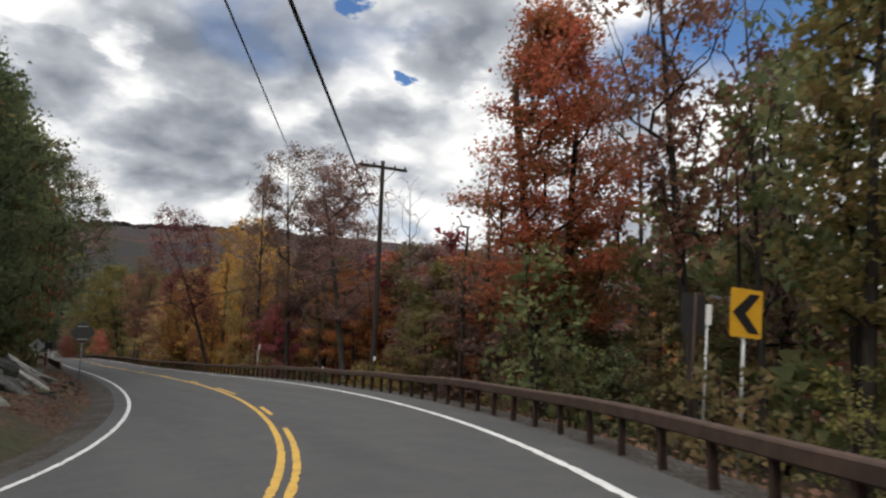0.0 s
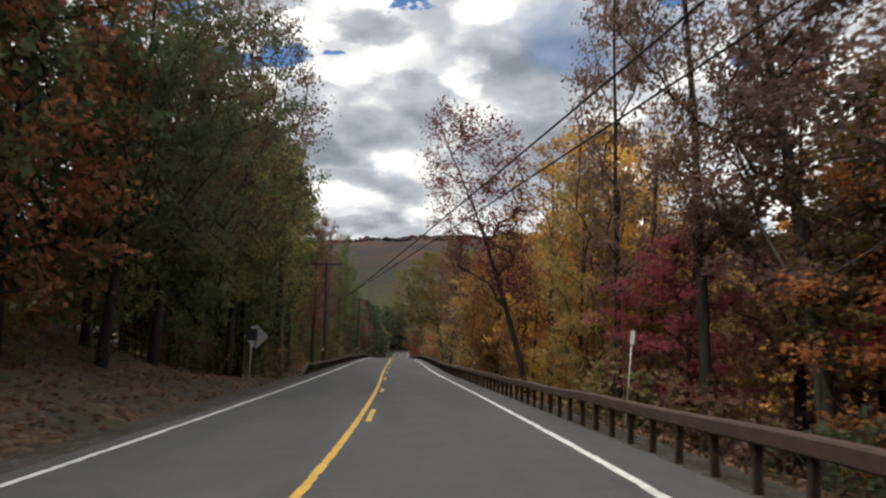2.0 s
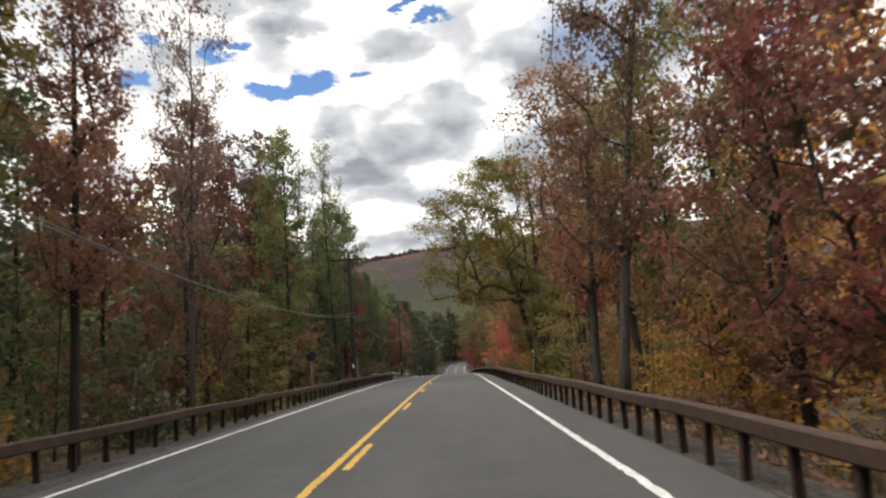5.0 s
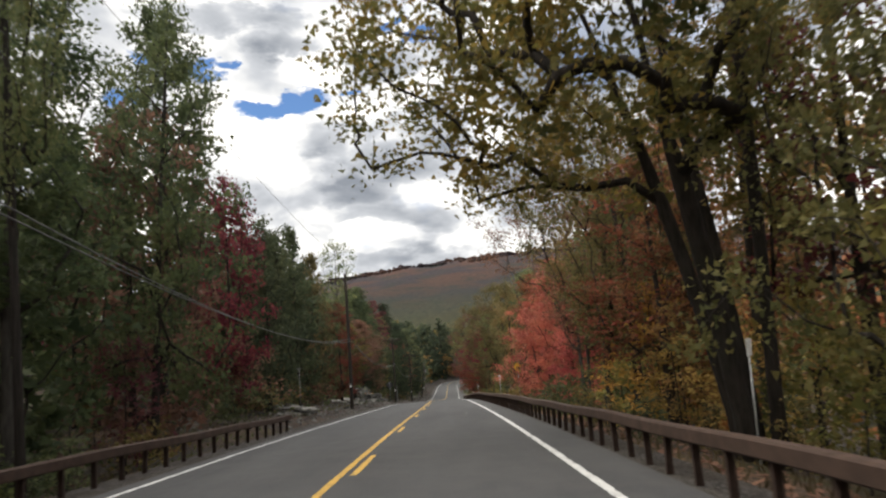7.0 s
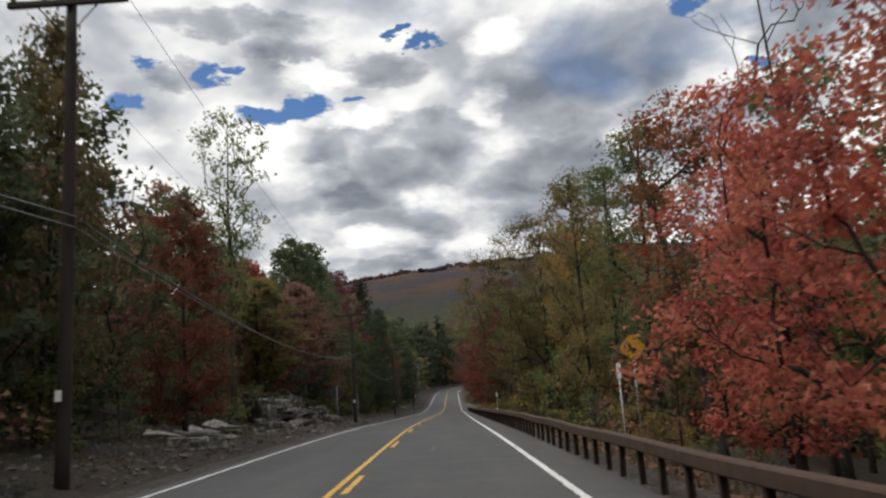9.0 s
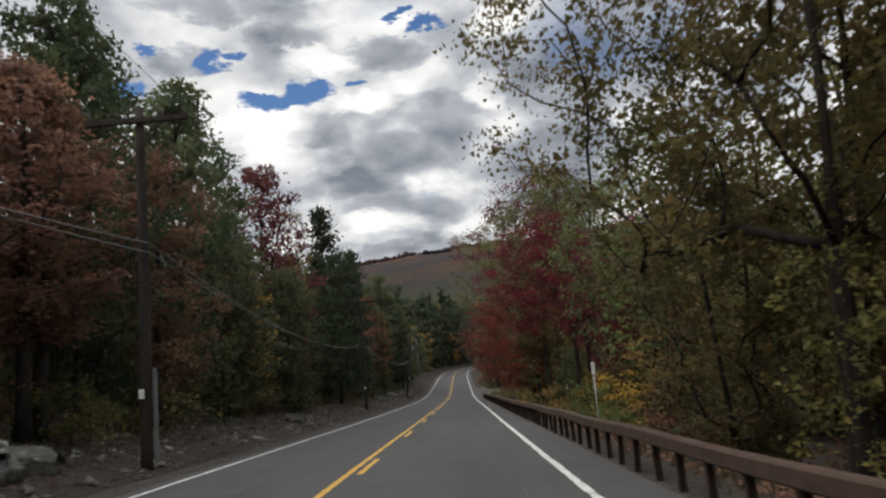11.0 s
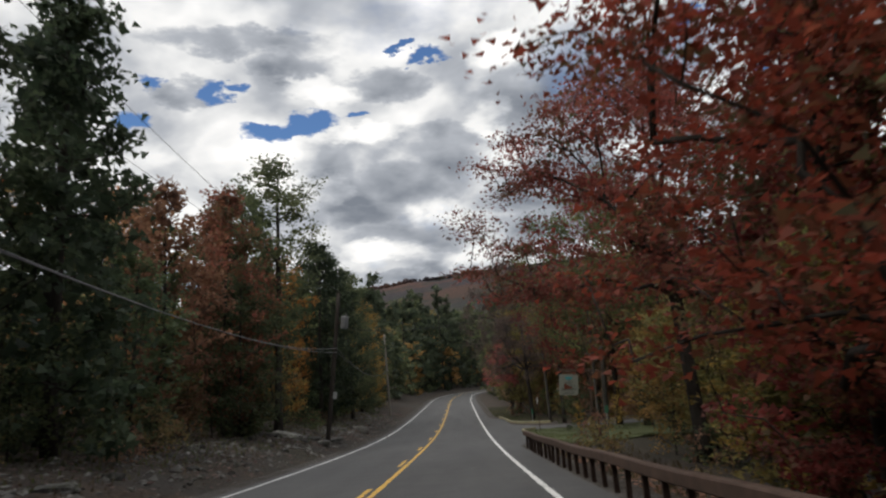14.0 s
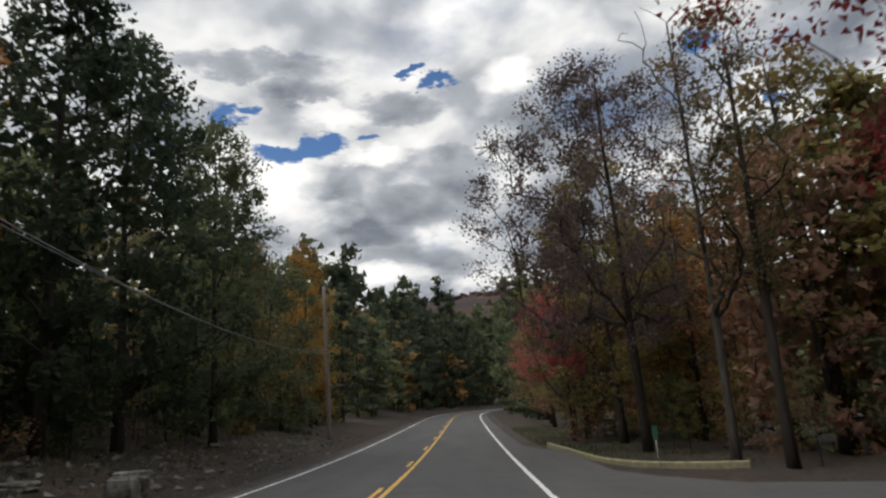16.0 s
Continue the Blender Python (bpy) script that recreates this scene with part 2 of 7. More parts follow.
def mat_leaf(name, a, b, c):
    """Leaves of three tones: each leaf takes one of its own, each tree leans to one side."""
    m = Mat(name, 0.6, 0, 0.25)
    geo = m.node("ShaderNodeNewGeometry")
    info = m.node("ShaderNodeObjectInfo")
    # tones drift through the crown in patches, and from leaf to leaf
    far_off = m.node("ShaderNodeVectorMath")
    far_off.operation = "ADD"
    apart = m.node("ShaderNodeMath")
    apart.operation = "MULTIPLY"
    apart.inputs[1].default_value = 40.0
    m.link(info.outputs["Random"], apart.inputs[0])
    m.link(m.co.outputs["Object"], far_off.inputs[0])
    m.link(apart.outputs[0], far_off.inputs[1])
    drift = m.node("ShaderNodeTexNoise")
    drift.inputs["Scale"].default_value, drift.inputs["Detail"].default_value = 0.42, 3.0
    m.link(far_off.outputs[0], drift.inputs[0])
    wide = m.node("ShaderNodeMapRange")
    wide.inputs[1].default_value, wide.inputs[2].default_value = 0.32, 0.68
    m.link(drift.outputs[0], wide.inputs[0])
    blend = m.node("ShaderNodeMix")
    blend.inputs[0].default_value = 0.45
    m.link(wide.outputs[0], blend.inputs[2])
    m.link(geo.outputs["Random Per Island"], blend.inputs[3])
    col = m.ramp(blend.outputs[0], (0.1, a), (0.5, b), (0.9, c))
    hsv = m.node("ShaderNodeHueSaturation")
    for op, lo, hi, sock in (("h", 0.485, 0.515, "Hue"), ("v", 0.72, 1.25, "Value"), ("s", 0.88, 1.08, "Saturation")):
        r = m.node("ShaderNodeMapRange")
        r.inputs[3].default_value, r.inputs[4].default_value = lo, hi
        if op == "h":
            m.link(info.outputs["Random"], r.inputs[0])
        else:
            k = m.node("ShaderNodeMath")
            k.operation = "FRACT"
            q = m.node("ShaderNodeMath")
            q.operation = "MULTIPLY"
            q.inputs[1].default_value = 7.31 if op == "v" else 3.77
            m.link(info.outputs["Random"], q.inputs[0])
            m.link(q.outputs[0], k.inputs[0])
            m.link(k.outputs[0], r.inputs[0])
        m.link(r.outputs[0], hsv.inputs[sock])
    m.link(col, hsv.inputs["Color"])
    patch = m.ramp(m.noise(0.55, 3, 0.5), (0.35, (0.7, 0.7, 0.7)), (0.65, (1.15, 1.1, 1.05)))
    final = m.mix(1.0, hsv.outputs[0], patch, "MULTIPLY")
    m.color(final)
    tr = m.node("ShaderNodeBsdfTranslucent")
    m.link(final, tr.inputs[0])
    mx = m.node("ShaderNodeMixShader")
    mx.inputs[0].default_value = 0.56
    out = m.nt.nodes["Material Output"]
    m.link(m.b.outputs[0], mx.inputs[1])
    m.link(tr.outputs[0], mx.inputs[2])
    m.link(mx.outputs[0], out.inputs[0])
    return m.m


def mat_plain(name, base, rough=0.6, metal=0.0, vary=0.25, scale=8.0, stretch=None):
    m = Mat(name, rough, metal)
    n = m.noise(scale, 5, 0.6, stretch)
    lo = tuple(v * (1 - vary) for v in base)
    hi = tuple(min(1, v * (1 + vary)) for v in base)
    return m.color(m.ramp(n, (0.3, lo), (0.7, hi))).bump(n, 0.15, 0.01).m


def mat_rock(name="rock", pale=1.0):
    m = Mat(name, 0.9, 0, 0.2)
    n = m.noise(2.4, 8, 0.65)
    k = m.noise(0.9, 4, 0.6)
    c = m.ramp(n, (0.30, (0.030, 0.028, 0.026)), (0.52, (0.10 * pale, 0.095 * pale, 0.09 * pale)), (0.72, (0.36, 0.355, 0.34)))
    c = m.mix(m.ramp(k, (0.5, (0, 0, 0)), (0.66, (0.7, 0.7, 0.7))), c, (0.055, 0.06, 0.035))
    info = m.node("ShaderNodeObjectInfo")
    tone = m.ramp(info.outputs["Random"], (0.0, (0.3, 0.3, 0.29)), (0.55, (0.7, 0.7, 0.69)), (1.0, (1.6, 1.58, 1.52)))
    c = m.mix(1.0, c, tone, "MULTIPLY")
    return m.color(c).bump(n, 0.6, 0.05).m


def mat_far():
    """Far woods: tree-sized speckle, rust and purple-brown stands, evergreen bands, yellow-green at the foot."""
    m = Mat("distant_foliage", 0.95, 0, 0.1)
    c = m.ramp(m.noise(0.09, 6, 0.75), (0.34, (0.018, 0.018, 0.022)), (0.48, (0.042, 0.038, 0.044)), (0.58, (0.064, 0.052, 0.054)), (0.70, (0.095, 0.070, 0.062)))
    rust = m.noise(0.0042, 5, 0.62, (1, 0.5, 5))
    c = m.mix(m.ramp(rust, (0.45, (0, 0, 0)), (0.56, (0.85, 0.85, 0.85))), c, m.ramp(m.noise(0.12, 5, 0.7), (0.35, (0.050, 0.029, 0.025)), (0.65, (0.145, 0.074, 0.048))))
    pines = m.noise(0.008, 5, 0.65, (1.3, 0.7, 5))
    c = m.mix(m.ramp(pines, (0.52, (0, 0, 0)), (0.63, (0.85, 0.85, 0.85))), c, m.ramp(m.noise(0.1, 5, 0.7), (0.35, (0.016, 0.022, 0.020)), (0.65, (0.05, 0.058, 0.045))))
    sep = m.node("ShaderNodeSeparateXYZ")
    m.link(m.co.outputs["Object"], sep.inputs[0])
    # evergreens on the lower slope
    belt = m.node("ShaderNodeMapRange")
    belt.inputs[1].default_value, belt.inputs[2].default_value, belt.inputs[3].default_value, belt.inputs[4].default_value = 150.0, 270.0, 0.65, 0.0
    m.link(sep.outputs[2], belt.inputs[0])
    c = m.mix(belt.outputs[0], c, m.ramp(m.noise(0.1, 5, 0.7), (0.35, (0.017, 0.023, 0.022)), (0.65, (0.046, 0.052, 0.044))))
    low = m.node("ShaderNodeMapRange")
    low.inputs[1].default_value, low.inputs[2].default_value, low.inputs[3].default_value, low.inputs[4].default_value = 40.0, 170.0, 0.9, 0.0
    m.link(sep.outputs[2], low.inputs[0])
    c = m.mix(low.outputs[0], c, m.ramp(m.noise(0.09, 5, 0.7), (0.34, (0.018, 0.026, 0.013)), (0.5, (0.046, 0.054, 0.023)), (0.66, (0.088, 0.084, 0.035))))
    return m.color(m.mix(1.0, c, (0.72, 0.70, 0.71), "MULTIPLY")).m


ASPHALT = mat_asphalt()
WHITE_PAINT = mat_paint("white_road_paint", (0.66, 0.66, 0.65), (0.25, 0.25, 0.25))
YELLOW_PAINT = mat_paint("yellow_road_paint", (0.60, 0.36, 0.06), (0.22, 0.15, 0.065))
GROUND = mat_ground()
SHOULDER = mat_shoulder()
TAR = mat_plain("crack_sealing_tar", (0.045, 0.045, 0.047), 0.6, 0, 0.3, 12.0)
BARK = mat_bark("bark", (0.014, 0.012, 0.0105), (0.046, 0.039, 0.034))
BARK_GREY = mat_bark("grey_bark", (0.024, 0.022, 0.020), (0.085, 0.078, 0.070))
RUST = mat_plain("brown_weathering_steel", (0.066, 0.041, 0.031), 0.75, 0.1, 0.3, 5.0, (1, 1, 1))
RUST_DARK = mat_plain("dark_weathering_steel", (0.045, 0.028, 0.022), 0.8, 0.1, 0.3, 6.0)
POLE_WOOD = mat_plain("tarred_pole_wood", (0.028, 0.022, 0.018), 0.85, 0, 0.35, 6.0, (1, 1, 0.15))
POLE_GREY = mat_plain("weathered_pole_wood", (0.15, 0.135, 0.115), 0.85, 0, 0.3, 6.0, (1, 1, 0.15))
CABLE_GREY = mat_plain("grey_cable_sheath", (0.13, 0.13, 0.135), 0.6)
WIRE = mat_plain("black_cable", (0.02, 0.02, 0.02), 0.6)
GALV = mat_plain("galvanised_steel", (0.42, 0.43, 0.43), 0.5, 0.5, 0.2)
SIGN_BACK = mat_plain("grey_sign_back", (0.46, 0.47, 0.47), 0.5, 0.2, 0.15)
SIGN_DULL = mat_plain("dull_sign_back", (0.062, 0.062, 0.06), 0.55, 0.2, 0.2)
SIGN_DARK = mat_plain("dark_sign_back", (0.035, 0.036, 0.036), 0.6, 0.2, 0.2)
SIGN_YELLOW = mat_plain("amber_sign_sheeting", (0.62, 0.33, 0.025), 0.5, 0, 0.06)
SIGN_BLACK = mat_plain("black_sign_ink", (0.015, 0.015, 0.016), 0.5)
SIGN_WHITE = mat_plain("white_sheeting", (0.72, 0.72, 0.70), 0.5, 0, 0.08)
SIGN_CREAM = mat_plain("cream_sign_board", (0.16, 0.165, 0.14), 0.6, 0, 0.1)
SIGN_TEAL = mat_plain("teal_sign_ink", (0.03, 0.20, 0.22), 0.55)
SIGN_GREEN = mat_plain("green_sign", (0.035, 0.115, 0.07), 0.5)
BROWN_WOOD = mat_plain("brown_timber", (0.055, 0.034, 0.024), 0.8, 0, 0.3, 6.0, (1, 1, 0.2))
KERB = mat_plain("weathered_painted_kerb", (0.20, 0.185, 0.115), 0.85, 0, 0.35, 5.0)
GRASS = mat_leaf("grass_blades", (0.072, 0.094, 0.036), (0.098, 0.122, 0.047), (0.150, 0.155, 0.068))
TANK = mat_plain("grey_tank_paint", (0.17, 0.175, 0.18), 0.55, 0.1, 0.2)
DRY = mat_leaf("dry_weeds", (0.055, 0.045, 0.03), (0.10, 0.078, 0.048), (0.15, 0.12, 0.07))
CERAMIC = mat_plain("brown_insulator", (0.05, 0.03, 0.025), 0.3)
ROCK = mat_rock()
ROCK_LOOSE = mat_plain("loose_stone", (0.13, 0.125, 0.115), 0.9, 0, 0.6, 2.2)
ROCK_PALE = mat_rock("pale_broken_rock", 2.2)
LAWN = mat_plain("mown_lawn", (0.053, 0.064, 0.026), 0.9, 0, 0.3, 1.2)
FAR = mat_far()
LEAF = {
    "green": mat_leaf("green_leaves", (0.085, 0.12, 0.05), (0.145, 0.18, 0.075), (0.24, 0.25, 0.105)),
    "dark": mat_leaf("dark_green_leaves", (0.056, 0.078, 0.044), (0.095, 0.124, 0.063), (0.15, 0.172, 0.084)),
    "olive": mat_leaf("olive_leaves", (0.097, 0.103, 0.043), (0.198, 0.177, 0.07), (0.285, 0.19, 0.083)),
    "yellow": mat_leaf("yellow_leaves", (0.32, 0.20, 0.05), (0.55, 0.33, 0.075), (0.70, 0.47, 0.12)),
    "gold": mat_leaf("golden_olive_leaves", (0.164, 0.140, 0.049), (0.321, 0.213, 0.068), (0.452, 0.272, 0.085)),
    "lime": mat_leaf("yellow_green_leaves", (0.12, 0.135, 0.05), (0.23, 0.22, 0.075), (0.36, 0.29, 0.10)),
    "orange": mat_leaf("orange_leaves", (0.25, 0.115, 0.05), (0.40, 0.185, 0.07), (0.50, 0.27, 0.095)),
    "red": mat_leaf("red_leaves", (0.26, 0.06, 0.055), (0.48, 0.125, 0.095), (0.58, 0.22, 0.14)),
    "crimson": mat_leaf("crimson_leaves", (0.12, 0.023, 0.031), (0.205, 0.037, 0.048), (0.28, 0.065, 0.062)),
    "maroon": mat_leaf("maroon_leaves", (0.107, 0.029, 0.036), (0.192, 0.049, 0.060), (0.291, 0.103, 0.086)),
    "rust": mat_leaf("russet_leaves", (0.14, 0.08, 0.056), (0.235, 0.13, 0.09), (0.31, 0.187, 0.115)),
    "turning": mat_leaf("turning_green_and_red_leaves", (0.085, 0.10, 0.042), (0.23, 0.10, 0.055), (0.40, 0.115, 0.08)),
    "flame": mat_leaf("flame_red_and_green_leaves", (0.13, 0.13, 0.05), (0.47, 0.165, 0.085), (0.66, 0.19, 0.12)),
    "wine": mat_leaf("wine_red_and_green_leaves", (0.065, 0.085, 0.04), (0.16, 0.055, 0.055), (0.27, 0.06, 0.068)),
    "scarlet": mat_leaf("scarlet_leaves", (0.20, 0.04, 0.046), (0.37, 0.066, 0.075), (0.47, 0.11, 0.105)),
    "slate": mat_leaf("grey_plum_leaves", (0.06, 0.06, 0.05), (0.115, 0.09, 0.082), (0.17, 0.12, 0.105)),
    "pine": mat_leaf("evergreen_needles", (0.028, 0.042, 0.028), (0.05, 0.07, 0.042), (0.085, 0.105, 0.06)),
    "ember": mat_leaf("ember_red_and_green_leaves", (0.08, 0.085, 0.04), (0.22, 0.055, 0.042), (0.34, 0.065, 0.055)),
    "amber": mat_leaf("turning_green_and_gold_leaves", (0.10, 0.115, 0.045), (0.20, 0.168, 0.062), (0.40, 0.245, 0.08)),
    "plum": mat_leaf("purple_brown_leaves", (0.13, 0.084, 0.08), (0.195, 0.12, 0.108), (0.265, 0.17, 0.14)),
}

# ---- the road's line: heading, grade and cross slope along its length ----
HEAD_AT = list(range(-20, 60, 8)) + list(range(60, 560, 25))
HEAD = [-0.482, -0.482, -0.485, -0.46, -0.27, -0.166, -0.088, -0.036, -0.001, 0.008, 0.019, 0.01, 0.011, 0.003, 0.008, 0.012, -0.003, -0.003, 0.001, -0.005, 0, -0.001, -0.008, -0.07, -0.24, -0.48, -0.75, -0.95, -1.05, -1.1]
SLOPE_AT = list(range(-20, 560, 15))
SLOPE = [-0.08, -0.064, -0.044, -0.037, -0.037, -0.036, -0.035, -0.029, -0.03, -0.033, -0.036, -0.045, -0.049, -0.05, -0.058, -0.064, -0.065, -0.062, -0.062, -0.06, -0.049, -0.03, -0.014, -0.005, -0.001, 0, -0, -0.002, -0.006, -0.01, -0.014, -0.018, -0.021, -0.024, -0.027, -0.029, -0.031, -0.033, -0.035]
CROSS_AT = [-20, 0, 15, 30, 45, 70, 120, 200, 300, 560]
CROSS = [0.01, 0.022, 0.067, 0.049, 0.014, -0.006, -0.009, -0.012, -0.018, -0.008]

STEP = 0.75
ALONG = np.arange(-20, 540, STEP)


def glide(x, knots, values):
    k, y = np.array(knots, float), np.array(values, float)
    x = np.clip(x, k[0], k[-1])
    i = np.clip(np.searchsorted(k, x, side="right") - 1, 0, len(k) - 2)
    m = np.gradient(y, k)
    h = k[i + 1] - k[i]
    u = (x - k[i]) / h
    return (2 * u**3 - 3 * u**2 + 1) * y[i] + (u**3 - 2 * u**2 + u) * h * m[i] + (-2 * u**3 + 3 * u**2) * y[i + 1] + (u**3 - u**2) * h * m[i + 1]


def summed(a):
    c = np.r_[0, np.cumsum((a[1:] + a[:-1]) / 2) * STEP]
    return c - c[np.argmin(abs(ALONG - 40))]


R_HEAD = glide(ALONG, HEAD_AT, HEAD)
R_X, R_Y, R_Z = summed(-np.sin(R_HEAD)), summed(np.cos(R_HEAD)) + 40, summed(glide(ALONG, SLOPE_AT, SLOPE))
R_CROSS = glide(ALONG, CROSS_AT, CROSS)
# run the road on behind the start
BACK = np.arange(-95, -20, STEP)
d = BACK - ALONG[0]
R_X = np.r_[R_X[0] - np.sin(R_HEAD[0]) * d, R_X]
R_Y = np.r_[R_Y[0] + np.cos(R_HEAD[0]) * d, R_Y]
R_Z = np.r_[R_Z[0] - 0.06 * d, R_Z]
R_HEAD = np.r_[np.full(len(d), R_HEAD[0]), R_HEAD]
R_CROSS = np.r_[np.full(len(d), R_CROSS[0]), R_CROSS]
ALONG = np.r_[BACK, ALONG]


def at(s, off, dz=0.0):
    """A place on the road's own surface, off metres to the right of its centre line."""
    h, c = np.interp(s, ALONG, R_HEAD), np.interp(s, ALONG, R_CROSS)
    z = np.interp(s, ALONG, R_Z) + np.clip(off, -4.6, 4.6) * c + dz
    return np.stack([np.interp(s, ALONG, R_X) + off * np.cos(h), np.interp(s, ALONG, R_Y) + off * np.sin(h), z + 0 * off], -1)


def wave(x, y, f, seed=0.0):
    return np.sin(x * f + seed) * np.cos(y * f * 0.83 - seed * 1.7) + 0.5 * np.sin(x * f * 2.3 + y * f * 1.9 + seed * 2.1)


def verge(s, off):
    """How far the land beside the road lies over or under the road's edge."""
    left = np.clip(-off - 4.0, 0, None)
    right = np.clip(off - 4.7, 0, None)
    l1 = np.interp(s, [-95, 10, 40, 58, 70, 140, 152, 165, 200, 225, 285, 330, 540], [0.30, 0.34, 0.22, 0.12, -0.22, -0.22, 0.05, 0.10, 0.14, 0.10, 0.26, 0.20, 0.15])
    l2 = np.interp(s, [-95, 40, 60, 75, 140, 160, 540], [0.40, 0.40, 0.3, 0.0, 0.0, 0.18, 0.14])
    zl = l1 * np.minimum(left, 3.5) + l2 * np.clip(left - 3.5, 0, 22) + 0.12 * np.clip(left - 25.5, 0, 200)
    r1 = np.interp(s, [-95, 255, 278, 330, 540], [-0.30, -0.26, -0.02, -0.02, 0.0])
    r2 = np.interp(s, [-95, 255, 278, 540], [-0.12, -0.12, -0.01, 0.0])
    zr = r1 * np.minimum(right, 7) + r2 * np.clip(right - 7, 0, 40) - 0.02 * np.clip(right - 47, 0, 300)
    return zl + zr


def land(x, y):
    """Height of the ground at x, y, with the road's station and offset there."""
    x, y = np.atleast_1d(np.asarray(x, float)), np.atleast_1d(np.asarray(y, float))
    s, off, base = np.empty_like(x), np.empty_like(x), np.empty_like(x)
    for a in range(0, len(x), 4000):
        b = slice(a, a + 4000)
        j = ((x[b, None] - R_X[None, ::2]) ** 2 + (y[b, None] - R_Y[None, ::2]) ** 2).argmin(1) * 2
        dx, dy, h = x[b] - R_X[j], y[b] - R_Y[j], R_HEAD[j]
        s[b] = ALONG[j] + np.clip(-dx * np.sin(h) + dy * np.cos(h), -1.5, 1.5)
        side = dx * np.cos(h) + dy * np.sin(h)
        off[b] = np.sign(side) * np.hypot(dx, dy)
    base = np.interp(s, ALONG, R_Z) + np.clip(off, -4.6, 4.6) * np.interp(s, ALONG, R_CROSS)
    far = np.abs(off)
    z = base + verge(s, off) - np.clip((5.3 - far) / 0.7, 0, 1) * 0.22
    rough = np.clip((far - 5.5) / 4, 0, 1)
    z += rough * (0.10 * wave(x, y, 0.9) + 0.25 * wave(x, y, 0.23, 1.3) * np.clip((far - 8) / 10, 0, 1))
    # the valley ahead and the long ridge behind it
    out = np.clip((y - 540) / 300, 0, 1) + np.clip((np.abs(x) - 250) / 300, 0, 1)
    out = np.clip(out, 0, 1)
    up = np.clip((y - 900) / 2300, 0, 1)
    ridge = (3 * up**2 - 2 * up**3) * (np.interp(x, [-1500, -900, -430, -180, 200, 350, 900], [270, 300, 352, 398, 412, 425, 445]) + 4 * np.sin(x * 0.011) + 3 * np.sin(x * 0.037))
    side = np.clip((np.abs(x) - 300) / 1200, 0, 1) * 70
    z = z * (1 - out) + out * (-16 + np.maximum(ridge, side) + 3 * wave(x, y, 0.013))
    return z, s, off


def place(s, off):
    """A place on the ground beside the road."""
    p = at(np.array([s], float), np.array([off], float))[0]
    z = land([p[0]], [p[1]])[0][0]
    return float(p[0]), float(p[1]), float(z)


# ---- mesh helpers ----


def mesh_of(name, verts, faces, material=None, smooth=False):
    me = bpy.data.meshes.new(name)
    me.from_pydata([tuple(v) for v in verts], [], faces)
    if smooth:
        me.polygons.foreach_set("use_smooth", [True] * len(me.polygons))
    if material:
        me.materials.append(material)
    me.update()
    return me


def part(name, me, parent=None, label="", m=None):
    ob = new(name, me)
    if parent is not None:
        ob.parent = parent
    if m is not None:
        ob.matrix_basis = m
    if label:
        tagged(ob, label)
    return ob


def thing(name, m, label, category, group=""):
    ob = new(name)
    ob.empty_display_size = 0.3
    ob.matrix_basis = m
    return tagged(ob, label, category, group)


def box_me(name, size, material, bevel=0.0, centre=(0, 0, 0)):
    bm = bmesh.new()
    bmesh.ops.create_cube(bm, size=1.0)
    bmesh.ops.scale(bm, vec=size, verts=bm.verts)
    bmesh.ops.translate(bm, vec=centre, verts=bm.verts)
    if bevel:
        bmesh.ops.bevel(bm, geom=bm.edges[:], offset=bevel, segments=2, affect="EDGES", profile=0.5)
    me = bpy.data.meshes.new(name)
    bm.to_mesh(me)
    bm.free()
    me.materials.append(material)
    return me


def tube(points, radii, sides):
    """Vertices and faces of a tapered tube along points."""
    pts = np.array(points, float)
    n = len(pts)
    tan = np.gradient(pts, axis=0)
    tan /= np.linalg.norm(tan, axis=1)[:, None] + 1e-9
    ref = np.where(np.abs(tan[:, 2:3]) > 0.9, np.array([[1.0, 0, 0]]), np.array([[0, 0, 1.0]]))
    a = np.cross(tan, ref)
    a /= np.linalg.norm(a, axis=1)[:, None] + 1e-9
    b = np.cross(tan, a)
    ang = np.arange(sides) * 2 * math.pi / sides
    ring = pts[:, None] + np.array(radii, float)[:, None, None] * (np.cos(ang)[None, :, None] * a[:, None] + np.sin(ang)[None, :, None] * b[:, None])
    faces = [(i * sides + k, i * sides + (k + 1) % sides, (i + 1) * sides + (k + 1) % sides, (i + 1) * sides + k) for i in range(n - 1) for k in range(sides)]
    faces.append(tuple(range(sides))[::-1])
    faces.append(tuple((n - 1) * sides + k for k in range(sides)))
    return ring.reshape(-1, 3), faces


def joined(pieces):
    verts, faces, n = [], [], 0
    for v, f in pieces:
        verts.append(np.asarray(v, float))
        faces += [tuple(i + n for i in q) for q in f]
        n += len(v)
    return np.concatenate(verts), faces


def strip(name, s0, s1, offs, lifts, material, step=1.0, rag=0.0):
    """A band along the road: offs across it, each lifted over the road's surface; rag: how far its edges are chipped."""
    s = np.linspace(s0, s1, max(2, int((s1 - s0) / step) + 1))
    rng = np.random.default_rng(int(abs(s0) * 10) + len(s))
    inward = np.sign(np.mean(offs) - np.array(offs))
    rows = [at(s, o + k * rag * rng.random(len(s)) ** 4 * 2.2 + rag * 0.15 * rng.normal(size=len(s)) * (rag > 0), dz) for o, dz, k in zip(offs, lifts, inward)]
    verts = np.stack(rows, 1).reshape(-1, 3)
    w = len(offs)
    faces = [(i * w + k, i * w + k + 1, (i + 1) * w + k + 1, (i + 1) * w + k) for i in range(len(s) - 1) for k in range(w - 1)]
    return mesh_of(name, verts, faces, material, True)


# ---- ground ----


